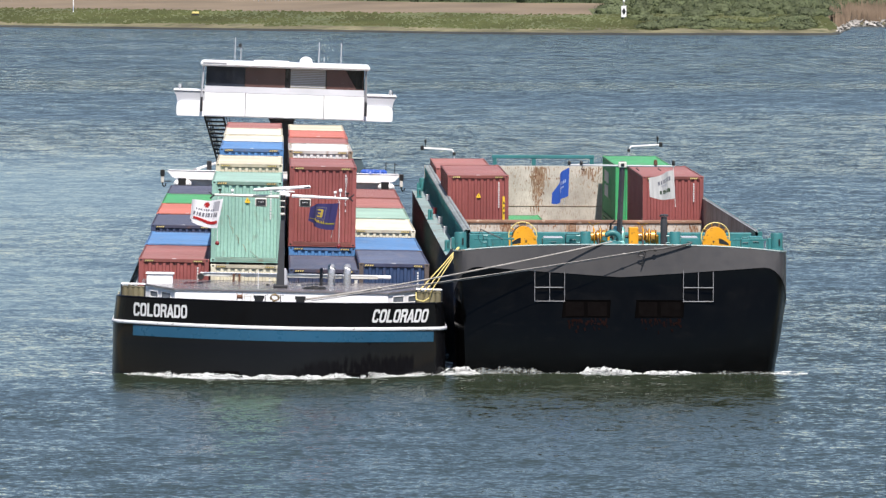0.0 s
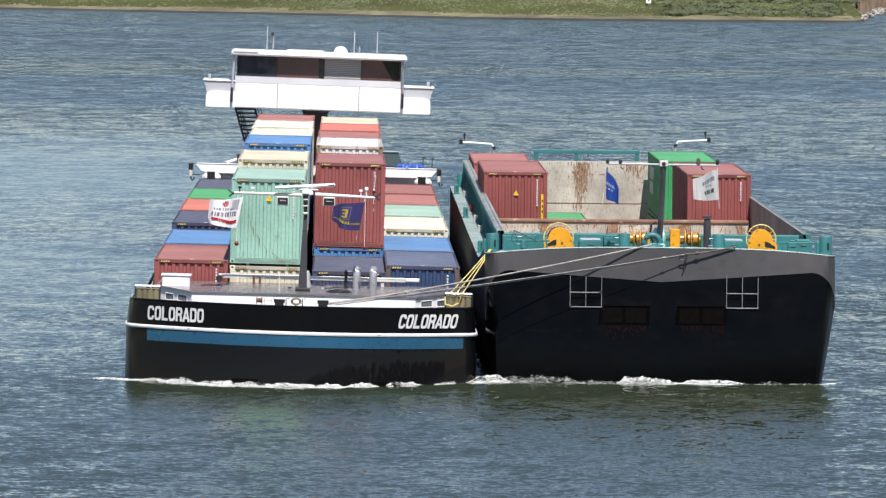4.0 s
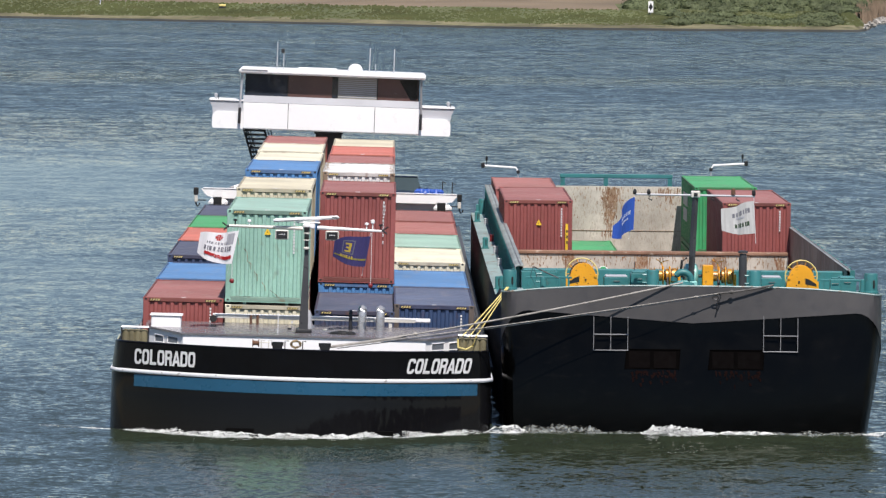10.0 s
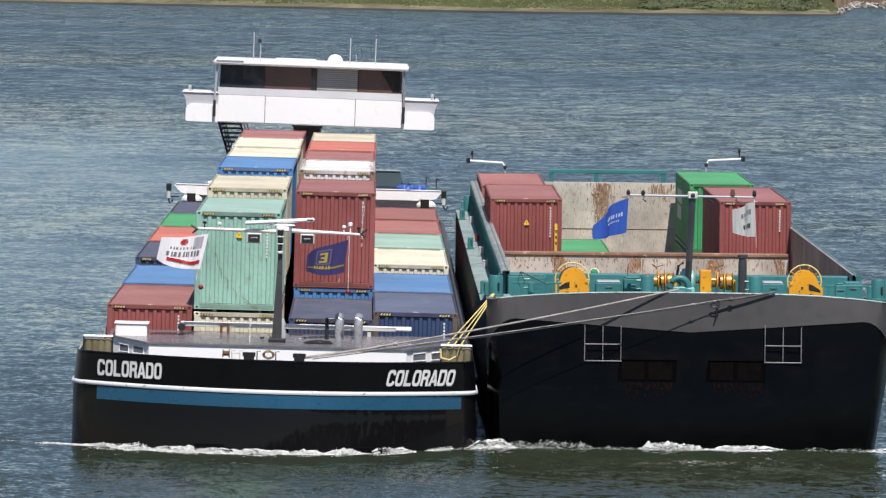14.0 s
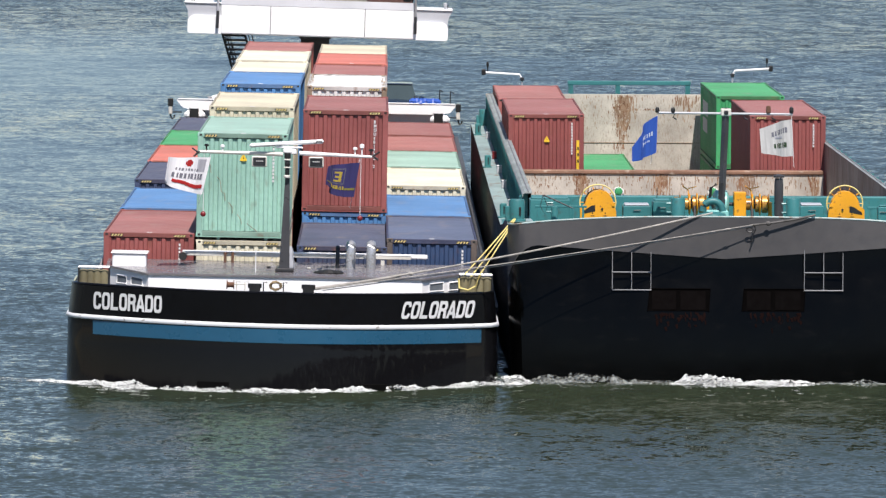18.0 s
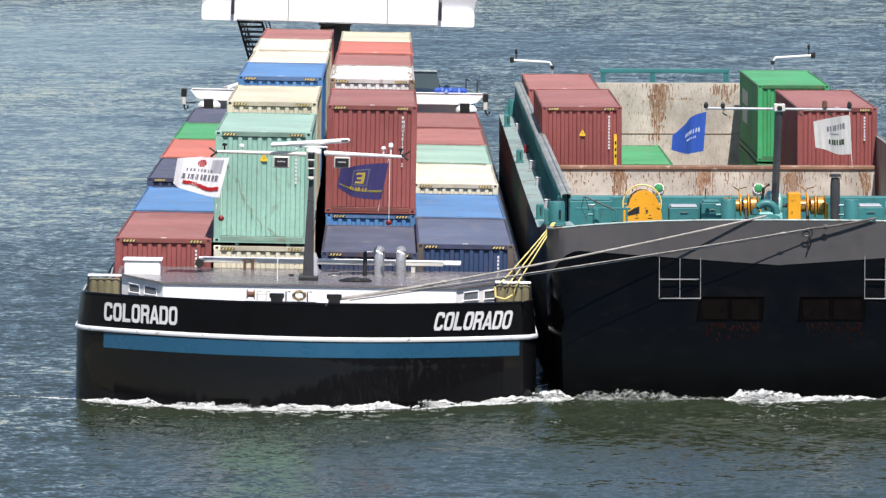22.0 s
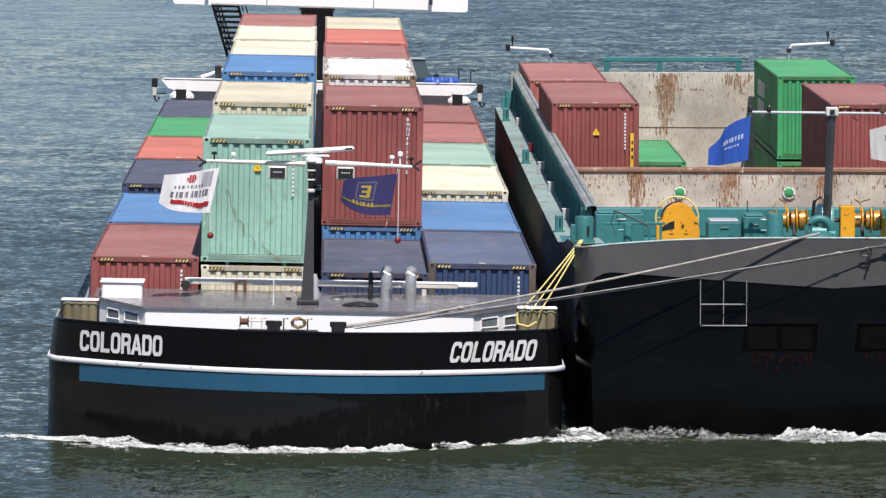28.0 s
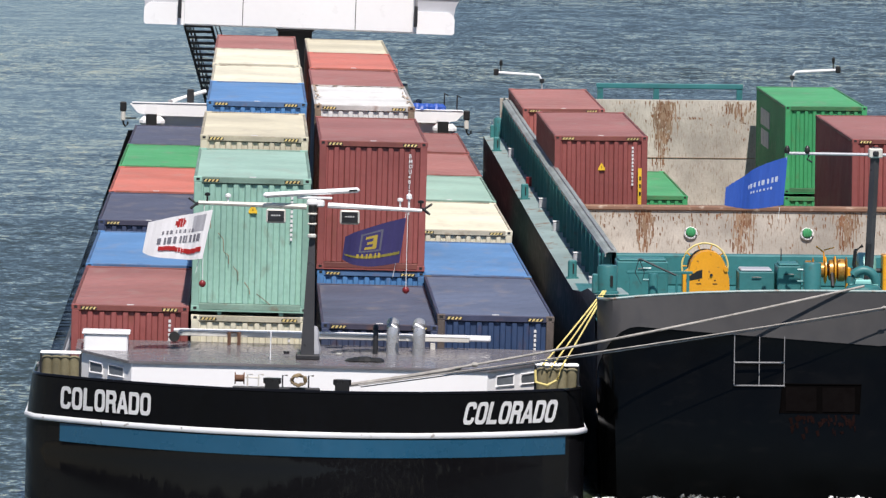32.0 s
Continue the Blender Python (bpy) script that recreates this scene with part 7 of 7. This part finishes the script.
for i in range(5):
    part("band", Shape().tube([(0, 0, -0.2 + 0.7 * i), (0, 0, 0.5 + 0.7 * i)], 0.07, 8), WHITE if i % 3 != 1 else FLAG_PRINT, pm)
ym = tagged(new("yellow_marker"), "small yellow marker lying in the grass", "marker")
ym.matrix_basis = pose(-13.0, shore_y(-13.0) + 20, 1.75)
part("body", Shape().box(-0.5, 0.5, -0.2, 0.2, 0.3, 0.62, 0.05), YELLOW_PALE, ym)
part("skid", Shape().box(-0.5, 0.5, -0.15, 0.15, -0.1, 0.35), STEEL_DARK, ym)
for x0, x1, mat, what in ((-48, -40.2, GREY_PAINT, "pale grey"), (-39.2, -37.4, WHITE, "white"), (-36.6, -33.6, MAST_GREY, "dark grey"), (-33.2, -31.5, GREY_PAINT, "grey"), (-31.2, -28.6, HULL_BLUE, "blue"),
                          (-28.3, -25.4, WHITE, "white"), (-25.2, -24.8, HULL_BLUE, "narrow blue"), (-24.6, -22.3, WHITE, "white"), (-8.4, -4.2, GREY_PAINT, "pale grey")):
    bx = tagged(new("site_cabin"), f"{what} site cabin beyond the bare path", "cabin", "cabins on the far bank")
    w = (x1 - x0) / 2
    bx.matrix_basis = pose((x0 + x1) / 2, shore_y((x0 + x1) / 2) + 65, 3.55)
    part("wall_box", Shape().box(-w, w, 0, 2.6, 0, 2.6, 0.03), mat, bx)
    part("roof", Shape().box(-w - 0.08, w + 0.08, -0.1, 2.7, 2.6, 2.72, 0.02), GREY_PAINT, bx)
    if w > 0.5:
        part("door", Shape().box(w * 0.3, w * 0.3 + 0.7, -0.03, 0.0, 0.02, 2.0), STEEL_DARK if mat is not MAST_GREY else BLIND, bx)
hall = tagged(new("glazed_hall"), "low grey hall with a row of glazed bays", "hall")
hall.matrix_basis = pose(-15.2, shore_y(-15.2) + 66, 3.6)
part("wall_box", Shape().box(-6.4, 6.4, 0, 5, 0, 3.0, 0.03), GREY_PAINT, hall)
part("roof", Shape().box(-6.6, 6.6, -0.15, 5.1, 3.0, 3.15, 0.02), STEEL_GREY, hall)
for i in range(11):
    part("window", Shape().box(-6.25 + 1.15 * i, -5.3 + 1.15 * i, -0.03, 0.0, 0.75, 2.6), BLIND, hall)
    part("base_panel", Shape().box(-6.25 + 1.15 * i, -5.3 + 1.15 * i, -0.02, 0.0, 0.1, 0.6), STEEL_DARK if i % 3 else STEEL_GREY, hall)
fence = tagged(new("fence"), "low grey fence along the path", "fence")
fence.matrix_basis = pose(0, shore_y(2) + 63, 3.6)
for i in range(17):
    part("post", Shape().box(-4 + i, -3.9 + i, 0, 0.08, -0.3, 0.9), STEEL_GREY, fence)
part("rail", Shape().box(-4, 12.1, 0.01, 0.06, 0.78, 0.86), STEEL_GREY, fence)

# ---- near bank behind the camera, seen in the glossy hulls ----
near = Shape()
near.sheet([[(x, y, z) for x in (-3500, -300, -100, 0, 100, 300, 3500)] for y, z in ((-70, -0.5), (-78, 1.5), (-90, 3), (-400, 4), (-3000, 5))])
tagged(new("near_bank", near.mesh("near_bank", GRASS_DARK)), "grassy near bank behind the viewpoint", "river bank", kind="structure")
wood = Shape()
rnd = random.Random(8)
for i in range(170):
    x = -255 + 3.0 * i + rnd.uniform(-1, 1)
    h = float(np.interp(x, [-120, -30, 60, 160], [7, 11, 20, 25])) + 6 * noise.noise((x * 0.03, 0, 2)) + rnd.uniform(-1, 1)
    wood.tube([(x, -92, 2), (x, -92, 2 + h * 0.7)], 0.25, 5)
    for _ in range(10):
        clump(wood, (x + rnd.uniform(-1.5, 1.5), -92 + rnd.uniform(-2, 2), 1 + h * rnd.uniform(0.05, 0.95)), (3.6, 2, 2.0), 26, 1.0, rnd)
for i in range(160):
    x = math.copysign(255 + 14 * abs(i - 80), i - 80)
    for _ in range(6):
        clump(wood, (x + rnd.uniform(-7, 7), -95 + rnd.uniform(-3, 3), rnd.uniform(1, 9 if x < 0 else 26 + 8 * noise.noise((x * 0.02, 5, 0)))), (9, 3, 4), 20 if x < 0 else 34, 3.2, rnd)
tagged(new("near_woods", wood.mesh("near_woods", LEAF_DARK)), "dark line of trees on the near bank", "woods", kind="stuff")


# ---- what moves ----
def course_at(t):
    return [float(np.interp(t, [c[0] for c in COURSE], [c[i] for c in COURSE])) for i in (1, 2)]


def convoy(distance, heading):
    return pose(0, distance, 0, 0, 0, heading)


def motions():
    for ob, local in ABOARD:
        walk(ob, [(t, convoy(d, a) @ local) for t, d, a in COURSE])
    flown = {}
    for ob, i, w, flies, seed in STRIPS:
        if seed not in flown:
            flown[seed] = [strip_poses(w, flies, seed, k * 0.2) for k in range(161)]
        walk(ob, [(k * 0.2, flown[seed][k][i]) for k in range(161)])
    for ob, seed in FROTH:
        walk(ob, [(k, convoy(*course_at(k)) @ pose(0.10 * math.sin(1.9 * k + seed), -0.10 + 0.10 * math.sin(1.3 * k + 2 * seed), 0.022 * math.sin(2.6 * k + 3 * seed))) for k in (q * 0.5 for q in range(65))])
    walk(RIVER[0], [(0, pose(0, 0, 0)), (16, pose(-9.0, -6.0, 0)), (32, pose(-18.0, -12.0, 0))])


motions()
